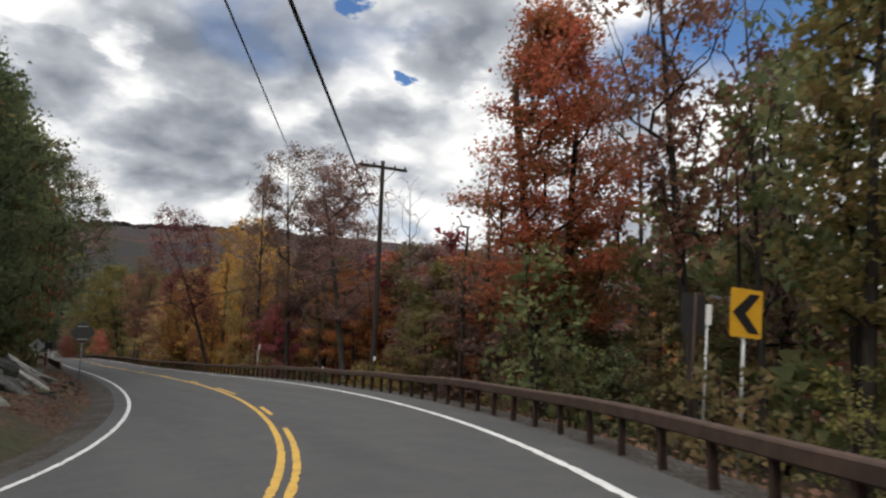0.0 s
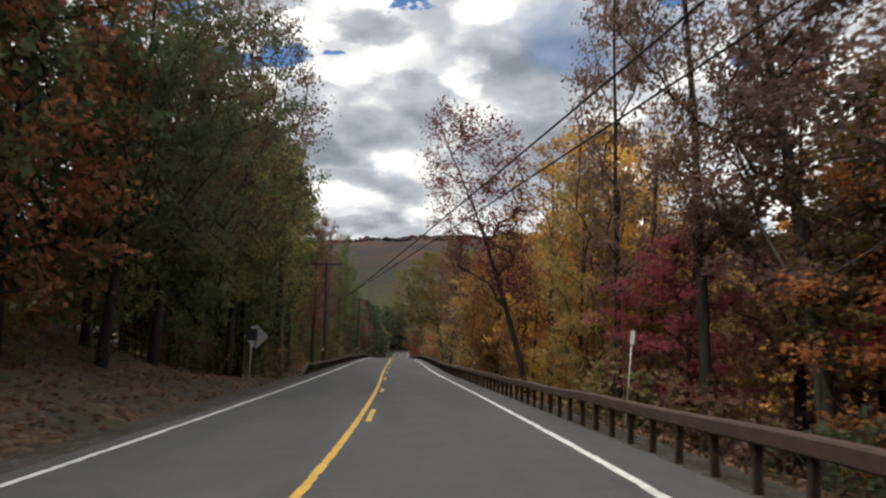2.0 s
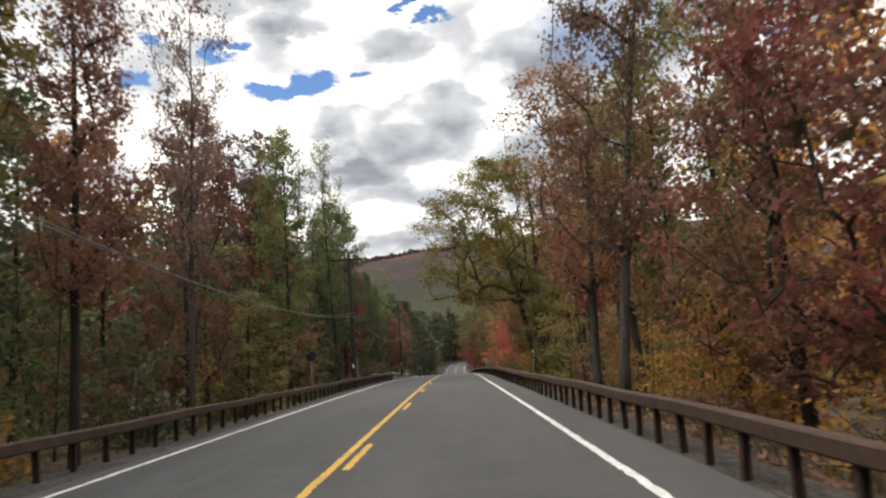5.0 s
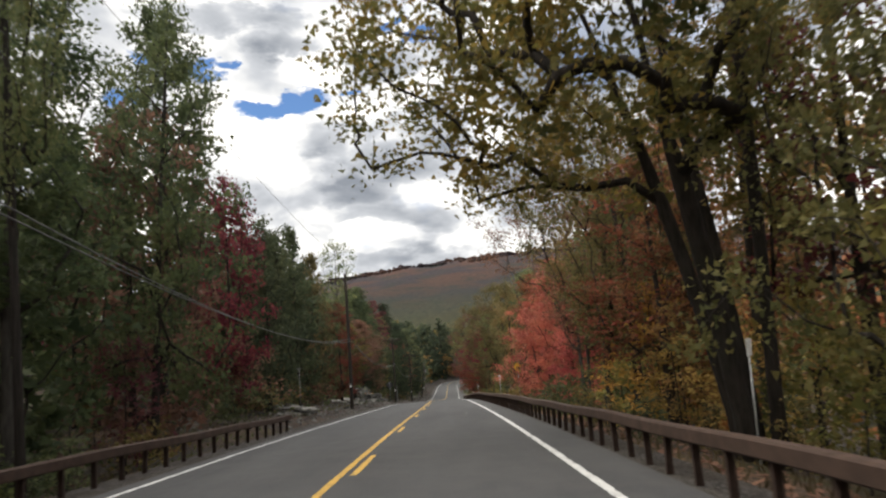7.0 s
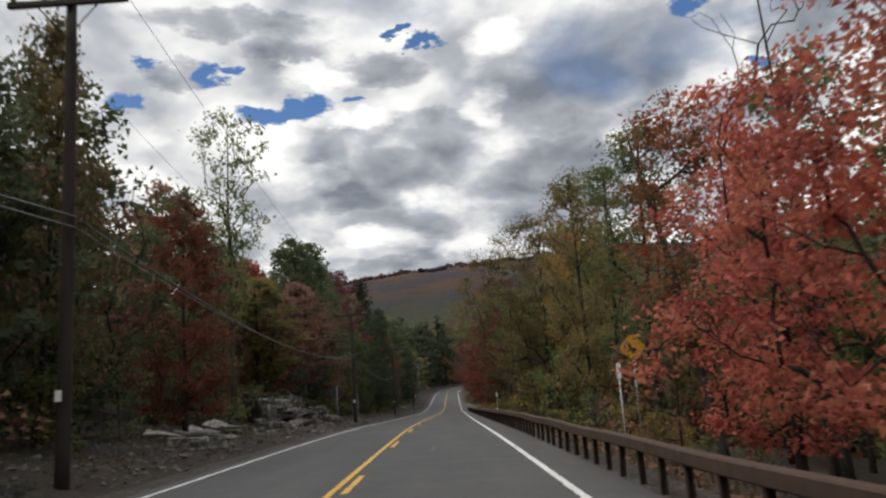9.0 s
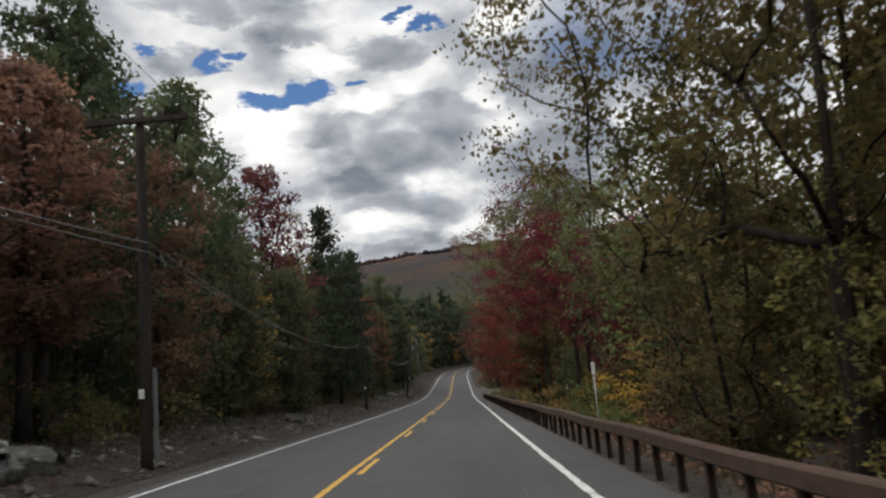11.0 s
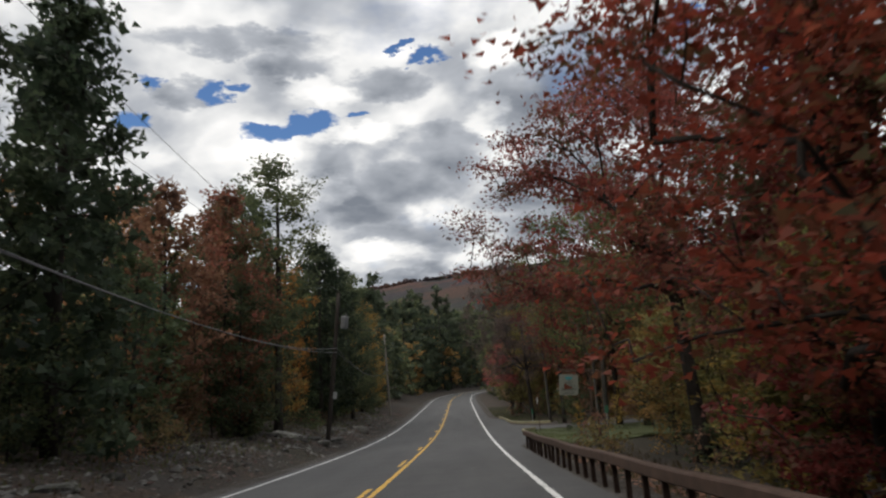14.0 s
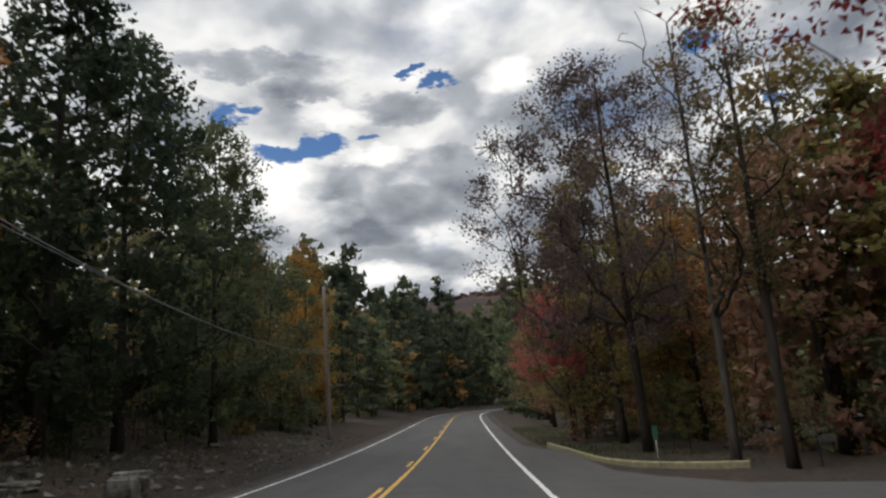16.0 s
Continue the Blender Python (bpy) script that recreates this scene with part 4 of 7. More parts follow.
KINDS = {
    "maple": [grow(11, 13.5, 0.16, 3.3, 12000, 0.125, 80, "oval"), grow(12, 13.0, 0.18, 3.2, 12000, 0.125, 80, "dome"), grow(13, 14.0, 0.15, 3.5, 12000, 0.125, 85, "oval")],
    "round": [grow(17, 14.0, 0.12, 3.6, 12500, 0.13, 95, "dome", inner=0.36), grow(18, 14.0, 0.1, 3.6, 12500, 0.13, 95, "oval", inner=0.36)],
    "tall": [grow(21, 17.5, 0.32, 2.6, 9500, 0.13, 75, "column", trunk_r=0.18), grow(22, 18.0, 0.36, 2.5, 9500, 0.13, 75, "oval", trunk_r=0.17, wob=0.7, bark=BARK_GREY), grow(23, 16.5, 0.28, 2.6, 9500, 0.13, 75, "column", trunk_r=0.17)],
    "thin": [grow(31, 16.5, 0.36, 2.9, 8000, 0.115, 90, "vase", bare=0.2, inner=0.1, wob=0.5), grow(32, 15.5, 0.32, 2.9, 7500, 0.115, 90, "vase", bare=0.22, inner=0.1, wob=0.6, bark=BARK_GREY)],
    "airy": [grow(33, 15.5, 0.3, 3.0, 8500, 0.115, 90, "oval", bare=0.08, inner=0.2, wob=0.5), grow(34, 16.0, 0.34, 2.8, 8500, 0.115, 90, "column", bare=0.08, inner=0.2, wob=0.5, bark=BARK_GREY)],
    "spread": [grow(41, 13.5, 0.2, 4.2, 16000, 0.12, 110, "vase", trunk_r=0.22, lop=(-2.0, -0.5), inner=0.17), grow(42, 13.5, 0.2, 4.2, 16000, 0.12, 110, "dome", trunk_r=0.22, lop=(-2.2, 0.3), inner=0.17)],
    "clump": [grow(51, 17.5, 0.4, 5.0, 30000, 0.12, 170, "dome", trunk_r=0.19, stems=5, lean=(-1.2, -0.6), lop=(-3.6, -0.8), tuft=0.9, inner=0.17)],
    "leaning": [grow(53, 15.0, 0.36, 2.5, 11500, 0.1, 110, "column", trunk_r=0.13, lean=(-3.8, -0.4), inner=0.1, wob=0.6)],
    "conifer": [grow(61, 13.0, 0.05, 2.9, 12000, 0.13, 120, "cone", wob=0.1, tuft=0.75, flat=0.4, inner=0.2, stop=0.99), grow(62, 15.0, 0.06, 2.8, 12000, 0.13, 120, "cone", wob=0.1, tuft=0.75, flat=0.4, inner=0.2, stop=0.99)],
    "full": [grow(14, 12.0, 0.05, 3.2, 6800, 0.17, 70, "dome", tuft=0.9, inner=0.18), grow(15, 13.5, 0.05, 3.3, 6800, 0.17, 70, "oval", tuft=0.9, inner=0.18)],
    "thicket": [grow(28, 11.5, 0.04, 3.2, 2700, 0.23, 34, "dome", tuft=1.1, inner=0.25, trunk_r=0.12), grow(29, 13.0, 0.04, 3.1, 2700, 0.23, 34, "oval", tuft=1.1, inner=0.25, trunk_r=0.12)],
    "oak": [grow(45, 15.0, 0.26, 4.6, 25000, 0.095, 150, "vase", trunk_r=0.22, lop=(-1.6, -0.4), bare=0.05, inner=0.18, wob=0.6), grow(47, 15.0, 0.33, 4.6, 25000, 0.095, 150, "dome", trunk_r=0.18, lop=(-1.6, 0.4), bare=0.03, inner=0.2, wob=0.6)],
    "vase": [grow(48, 17.0, 0.3, 5.2, 30000, 0.085, 170, "vase", trunk_r=0.2, lop=(-0.8, 0), bare=0.06, inner=0.16, wob=0.5)],
    "arching": [grow(57, 13.5, 0.26, 4.4, 18000, 0.105, 130, "dome", trunk_r=0.18, lean=(-1.9, -0.3), lop=(-1.0, -0.4), tuft=0.85, inner=0.17, wob=0.5)],
    "crowned": [grow(16, 15.5, 0.28, 2.8, 30000, 0.095, 120, "oval", trunk_r=0.2, stems=2, tuft=0.85, inner=0.25, wob=0.4)],
    "tiered": [grow(59, 12.6, 0.44, 4.6, 30000, 0.085, 95, "dome", trunk_r=0.2, lean=(-1.2, -0.2), lop=(-0.9, -0.3), tuft=1.05, flat=0.3, inner=0.2, wob=0.7)],
    "canopy": [grow(58, 17.0, 0.5, 5.0, 20000, 0.1, 120, "dome", trunk_r=0.16, lop=(-1.8, -0.3), lean=(-0.8, 0), inner=0.2, wob=0.6)],
    "bare": [grow(71, 13.5, 0.28, 2.4, 260, 0.12, 80, "vase", trunk_r=0.11, bark=BARK_GREY, bare=0.8, inner=0), grow(72, 12.0, 0.30, 2.2, 300, 0.12, 80, "vase", trunk_r=0.11, bark=BARK_GREY, bare=0.8, inner=0)],
    "snag": [grow(74, 9.5, 0.6, 1.3, 0, 0.1, 9, "vase", trunk_r=0.13, bark=BARK, inner=0, wob=0.5)],
    "vine": [grow(76, 13.0, 0.35, 0.75, 3200, 0.12, 40, "column", trunk_r=0.16, tuft=0.5, inner=0.25)],
    "second": [grow(25, 16.0, 0.24, 2.8, 2700, 0.22, 34, "column", tuft=1.05, inner=0.2, trunk_r=0.13), grow(26, 14.5, 0.2, 2.9, 2700, 0.22, 34, "oval", tuft=1.05, inner=0.2, trunk_r=0.12, wob=0.7, bark=BARK_GREY), grow(27, 17.0, 0.32, 2.7, 2700, 0.22, 34, "oval", tuft=1.05, inner=0.2, trunk_r=0.14)],
    "sapling": [grow(81, 5.5, 0.12, 1.6, 1000, 0.13, 20, "dome", trunk_r=0.04, tuft=0.6, inner=0.05, wob=0.3), grow(82, 4.5, 0.10, 1.5, 1000, 0.13, 20, "oval", trunk_r=0.035, tuft=0.6, inner=0.05, wob=0.4), grow(83, 7.5, 0.2, 1.7, 1000, 0.14, 22, "oval", trunk_r=0.05, tuft=0.65, inner=0.05, wob=0.5)],
    "bush": [grow(91, 1.8, 0.08, 1.1, 700, 0.10, 14, "dome", trunk_r=0.022, tuft=0.45, wob=0.1, inner=0), grow(92, 1.3, 0.08, 1.2, 700, 0.10, 14, "dome", trunk_r=0.02, tuft=0.45, wob=0.1, inner=0)],
}
WORDS = {"green": "green", "dark": "dark green", "olive": "brownish olive", "yellow": "bright yellow", "gold": "golden olive", "lime": "yellowish green", "orange": "orange", "red": "red orange", "crimson": "crimson", "maroon": "dark maroon", "rust": "russet brown", "plum": "purple brown", "turning": "red-green", "flame": "flame red", "pine": "blackish green", "ember": "ember-red and green", "scarlet": "bright scarlet", "slate": "dull grey-plum", "wine": "wine-red and green", "amber": "amber-green"}
FORM = {"maple": "full-crowned maple tree", "round": "dense round-headed roadside tree", "tall": "tall slender forest tree", "second": "tall tree standing inside the wood", "thin": "half-bare forest tree", "airy": "slender airy forest tree", "spread": "wide tree spreading towards the road", "clump": "many-stemmed tree arching over the road", "leaning": "dark-trunked tree leaning to the road", "conifer": "dense hemlock tree", "full": "broad tree leafy down to the ground", "thicket": "leafy tree crowding the wood's edge", "oak": "big sparse oak reaching over the road", "vase": "big vase-shaped half-bare tree", "arching": "dark-trunked tree arching over the guard rail", "crowned": "twin-stemmed maple tree with a high crown", "tiered": "dark-trunked tree with flat tiers of foliage", "canopy": "high-branched tree reaching over the road", "vine": "dead trunk wrapped in vines", "sapling": "young understorey tree", "bush": "low roadside shrub"}
tree_rng = random.Random(4)
THIN = {}


def thinned(crown, every):
    """The same crown with fewer, larger leaves, for trees that stand back from the road."""
    if (crown.name, every) not in THIN:
        v = np.empty(len(crown.vertices) * 3)
        crown.vertices.foreach_get("co", v)
        v = v.reshape(-1, 3, 3)[::every]
        mid = v.mean(1, keepdims=True)
        v = mid + (v - mid) * every**0.5
        THIN[crown.name, every] = face_mesh("crown", v.reshape(-1, 3), len(v), 3, LEAF["green"])
    return THIN[crown.name, every]




def tree(s, off, kind, tint, height=None, r=None, turn=None, which=None):
    """One tree at its station and offset; height and crown radius in metres."""
    x, y, z = place(s, off)
    models = KINDS[kind]
    k = tree_rng.randrange(len(models)) if which is None else which
    trunk, crown, own_r, own_h = models[k]
    scale = (height / own_h) if height else 1.0
    rz = turn
    if rz is None:
        rz = (0 if off > 0 else 180) + tree_rng.uniform(-25, 25) if kind in ("spread", "clump", "leaning", "oak", "arching", "tiered", "canopy") else tree_rng.uniform(0, 360)
    name = {"bush": "shrub", "sapling": "sapling"}.get(kind, "tree")
    words = "leafless grey tree in the roadside wood" if kind == "bare" else "broken dead tree trunk with bare limbs" if kind == "snag" else f"{FORM[kind]} with {WORDS[tint]} leaves"
    wide = r / own_r if r else scale**0.6 if kind not in ("sapling", "bush") else scale
    ob = thing(name, pose(x, y, z, tree_rng.uniform(-2, 2), tree_rng.uniform(-2, 2), rz) @ Matrix.Diagonal((wide, wide, scale, 1)), words, name, {"bush": "roadside shrubs", "sapling": "young trees under the wood"}.get(kind, "roadside trees"))
    part("trunk", trunk, ob)
    if crown is not None:
        dense = kind in ("round", "conifer")
        edge = 11.0 - 1.5 * dense if off > 0 else 9.4 - 1.0 * dense
        if len(crown.vertices) > 18000 and abs(off) > edge and not (off > 0 and 284 < s < 292):
            crown = thinned(crown, 4 if abs(off) > 13.8 else 3 if abs(off) > 11.8 else 2)
        c = part("crown", crown, ob)
        c.material_slots[0].link = "OBJECT"
        c.material_slots[0].material = LEAF[tint]
    return ob


TAKEN = []


def hero(s, off, kind, tint, height, r=None, turn=None, which=None):
    TAKEN.append((s, off))
    return tree(s, off, kind, tint, height, r, turn, which)


# right of the road, along the drive: station, offset, kind, tint, height, crown radius
for row in (
    (3.0, 14.0, "tall", "green", 17, 2.4), (6.5, 12.5, "airy", "green", 17, 2.6), (9.5, 15.5, "thin", "green", 19, 2.8), (11.5, 11.5, "tall", "olive", 13, 2.0), (13.5, 14.0, "airy", "green", 18, 2.8), (16.0, 11.5, "thin", "rust", 17, 2.6), (17.0, 15.0, "bare", "rust", 17, 2.4),
    (19.0, 18.5, "airy", "plum", 16, 2.8), (20.6, 9.9, "crowned", "flame", 15.8, 3.2), (22.0, 12.0, "maple", "olive", 5.6, 2.2), (18.0, 12.8, "maple", "olive", 6.0, 2.4), (25.1, 18.0, "thin", "plum", 19, 2.8), (24.0, 13.5, "maple", "green", 8.5, 2.6), (28.6, 12.1, "snag", "rust", 12.5, 0.7), (28.8, 10.6, "snag", "rust", 9.5, 1.2), (30.0, 12.3, "sapling", "red", 6.0, 2.3),
    (31.5, 10.4, "maple", "olive", 5.2, 2.0), (33.5, 14.0, "airy", "turning", 9.5, 2.6), (37.0, 8.2, "airy", "plum", 13.8, 2.7, None, 1), (39.5, 13.8, "bare", "rust", 15, 2.0), (41.5, 10.8, "maple", "orange", 9.0, 2.4), (43.0, 14.0, "airy", "red", 11, 2.6),
    (45.0, 11.0, "tall", "amber", 10, 2.0), (48.3, 8.6, "vase", "rust", 17.3, 3.9), (45.6, 10.2, "airy", "plum", 14.5, 3.2), (58.5, 8.6, "maple", "orange", 8.5, 2.4), (50.4, 8.8, "maple", "scarlet", 6.4, 2.3), (50.0, 12.0, "airy", "rust", 13, 2.6), (53.4, 7.9, "airy", "plum", 16.5, 2.2), (55.0, 7.0, "maple", "gold", 9.0, 1.9),
    (57.5, 10.5, "airy", "yellow", 12, 2.6), (61.0, 9.5, "thin", "yellow", 13, 2.4), (62.5, 12.5, "maple", "yellow", 12, 2.8), (66.1, 7.5, "leaning", "maroon", 15.6, 2.7, 0, 0), (68.8, 9.2, "thin", "yellow", 15, 2.6, None, 0), (69.5, 12.5, "airy", "yellow", 17.5, 3.6), (72.5, 9.0, "maple", "orange", 8.5, 2.3),
    (76.0, 12.0, "spread", "yellow", 14, 3.6), (82.2, 10.2, "spread", "gold", 12.8, 4.6, 0, 1), (80.0, 7.9, "spread", "orange", 9.0, 2.6), (86.5, 11.0, "maple", "orange", 13.5, 3.0), (90.0, 8.4, "maple", "rust", 10.5, 2.6), (94.0, 10.0, "spread", "turning", 14, 3.6),
    (99.0, 9.0, "maple", "rust", 12.5, 2.8), (104.5, 6.4, "airy", "rust", 15.4, 2.4), (110.0, 6.8, "airy", "rust", 13.5, 2.4), (107.0, 11.0, "spread", "lime", 14.5, 3.6), (113.0, 9.4, "airy", "turning", 14, 2.8), (119.0, 10.0, "thin", "amber", 16, 2.6), (124.0, 9.4, "thin", "wine", 15, 2.4), (127.5, 10.4, "thin", "ember", 16, 2.6),
    (131.0, 10.5, "spread", "lime", 13, 3.2), (136.8, 8.2, "clump", "amber", 18.0, 5.4, 8), (137.5, 11.2, "airy", "wine", 17, 3.2), (141.0, 10.2, "airy", "amber", 15, 2.8), (144.0, 8.6, "airy", "turning", 9.5, 2.8), (146.5, 10.5, "maple", "orange", 13, 2.8),
    (150.5, 9.4, "oak", "olive", 15.5, 4.2, -5, 0), (153.5, 11.5, "tall", "green", 13.5, 2.6), (152.5, 13.0, "maple", "lime", 9, 3.0), (156.5, 9.4, "vase", "rust", 15.0, 5.2), (158.0, 12.0, "round", "green", 13, 3.2), (161.0, 9.2, "bare", "rust", 13.5, 2.0), (157.8, 8.8, "bare", "rust", 12.5, 1.8), (164.0, 9.8, "maple", "red", 7.0, 2.2), (163.5, 12.5, "airy", "green", 14, 3.2),
    (167.0, 12.0, "tall", "green", 16, 2.8), (168.5, 10.0, "spread", "red", 11.2, 3.3, 0, 1), (174.0, 9.2, "maple", "red", 8.5, 2.2), (176.0, 11.0, "bare", "rust", 14, 2.2), (179.0, 9.6, "airy", "turning", 11.5, 2.4), (185.0, 9.6, "airy", "green", 13, 2.8),
    (190.0, 8.3, "maple", "olive", 12.5, 2.2), (194.5, 10.8, "airy", "green", 15, 3.0), (201.0, 11.4, "spread", "gold", 13.0, 3.0, 0, 0), (207.0, 8.8, "oak", "olive", 15.4, 4.5, 0, 1), (210.0, 11.0, "maple", "olive", 15.5, 3.2), (205.5, 12.4, "maple", "amber", 12.5, 2.8), (208.0, 14.0, "round", "olive", 15.5, 3.4), (211.5, 8.4, "full", "olive", 8, 2.2), (215.0, 10.5, "full", "amber", 8.5, 2.4),
    (219.0, 9.0, "sapling", "gold", 4.2, 1.8), (223.0, 8.2, "sapling", "yellow", 2.6, 1.4), (225.5, 8.8, "sapling", "lime", 3.2, 1.5), (228.5, 8.4, "sapling", "gold", 2.8, 1.4), (233.0, 9.6, "sapling", "lime", 3.2, 1.6), (237.0, 10.4, "sapling", "lime", 3.4, 1.6), (143.0, 8.6, "sapling", "yellow", 3.4, 1.6), (147.5, 8.2, "sapling", "lime", 3.0, 1.5), (151.0, 8.8, "sapling", "yellow", 3.2, 1.6), (154.0, 8.2, "sapling", "lime", 2.8, 1.5), (139.5, 9.4, "sapling", "yellow", 3.6, 1.6), (222.0, 11.2, "oak", "green", 14.2, 4.0), (226.5, 10.8, "oak", "crimson", 10.8, 3.0, 0, 1), (231.6, 8.4, "canopy", "crimson", 11.8, 3.4, 0), (235.5, 9.6, "canopy", "green", 15.2, 4.6, 0), (238.8, 9.4, "canopy", "wine", 17.0, 5.0, 5), (241.5, 11.0, "maple", "green", 5, 2.2), (249.5, 14.5, "round", "olive", 12.5, 3.2), (256.0, 15.0, "round", "wine", 12, 3.2), (246.0, 17.0, "round", "turning", 13, 3.2), (261.0, 17.0, "round", "green", 13, 3.2), (252.5, 18.5, "round", "olive", 14, 3.2),
    (246.0, 10.4, "full", "dark", 5.0, 2.0), (251.6, 9.0, "vase", "olive", 17.2, 5.8), (255.5, 8.9, "arching", "ember", 11.5, 4.3, 0, 0), (258.5, 11.0, "airy", "olive", 13, 2.8), (259.5, 8.6, "round", "wine", 9.5, 2.6), (264.5, 9.6, "maple", "olive", 10, 2.4), (261.5, 11.4, "canopy", "ember", 14.0, 3.8), (262.0, 9.4, "full", "amber", 5.2, 2.2), (270.4, 11.4, "maple", "lime", 5.6, 2.2), (276.0, 10.2, "maple", "gold", 5.4, 2.0), (258.0, 9.6, "sapling", "gold", 3.6, 1.8), (268.6, 8.8, "tiered", "ember", 12.6, 4.7, 0, 0), (263.0, 8.6, "sapling", "lime", 3.2, 1.4), (269.0, 9.6, "sapling", "amber", 3.8, 1.6), (273.5, 11.0, "maple", "lime", 7.0, 2.5), (278.5, 12.6, "maple", "gold", 6.8, 2.6), (276.0, 14.5, "maple", "lime", 8.5, 2.8),
    (271.0, 14.5, "airy", "lime", 12, 3.0), (279.5, 11.5, "airy", "olive", 12, 2.6), (280.0, 8.0, "bare", "rust", 9, 1.4), (286.2, 11.8, "oak", "green", 15.0, 4.7, 0, 1), (286.0, 13.0, "airy", "green", 13, 3.0), (290.5, 11.2, "oak", "crimson", 14.5, 4.2, 0, 1), (287.0, 15.0, "full", "crimson", 11, 3.0), (283.0, 15.0, "maple", "lime", 8.5, 2.6), (289.0, 18.0, "full", "rust", 11, 3.0), (281.0, 17.5, "thicket", "olive", 12, 3.0), (284.5, 19.5, "thicket", "gold", 13, 3.0), (277.0, 18.0, "thicket", "green", 13, 3.0),
    (300.4, 8.3, "bare", "rust", 12.5, 2.0), (299.5, 9.2, "thin", "olive", 11.5, 2.0), (302.5, 12.0, "full", "rust", 9.5, 2.4), (301.5, 17.0, "thicket", "dark", 12, 3.0), (298.5, 15.0, "full", "rust", 10, 2.8), (304.0, 13.0, "airy", "olive", 13, 2.6), (306.0, 7.6, "oak", "slate", 14.0, 3.6, 0, 1), (303.0, 16.0, "full", "rust", 11, 3.0), (307.0, 17.0, "full", "dark", 13, 3.0),
    (302.0, 10.6, "sapling", "dark", 3.4), (305.0, 10.2, "sapling", "olive", 3.0), (308.0, 9.0, "sapling", "dark", 2.6), (311.0, 8.8, "sapling", "rust", 2.8), (299.8, 10.0, "sapling", "green", 2.4), (315.0, 6.6, "tiered", "scarlet", 7.4, 1.7), (312.0, 8.2, "maple", "olive", 13, 2.8), (308.5, 13.5, "round", "turning", 11, 3.0), (303.5, 14.5, "round", "olive", 12, 3.2), (313.5, 12.0, "maple", "orange", 10, 2.6), (317.0, 13.0, "round", "olive", 12, 3.0), (317.0, 7.6, "maple", "slate", 12, 2.6), (312.0, 11.5, "full", "olive", 8), (318.0, 10.8, "maple", "amber", 11),
    (324.0, 8.0, "maple", "olive", 11, 2.6), (331.0, 7.8, "maple", "rust", 10, 2.6), (338.0, 8.4, "maple", "olive", 11, 2.8), (346.0, 9.0, "maple", "olive", 10),
):
    hero(*row)
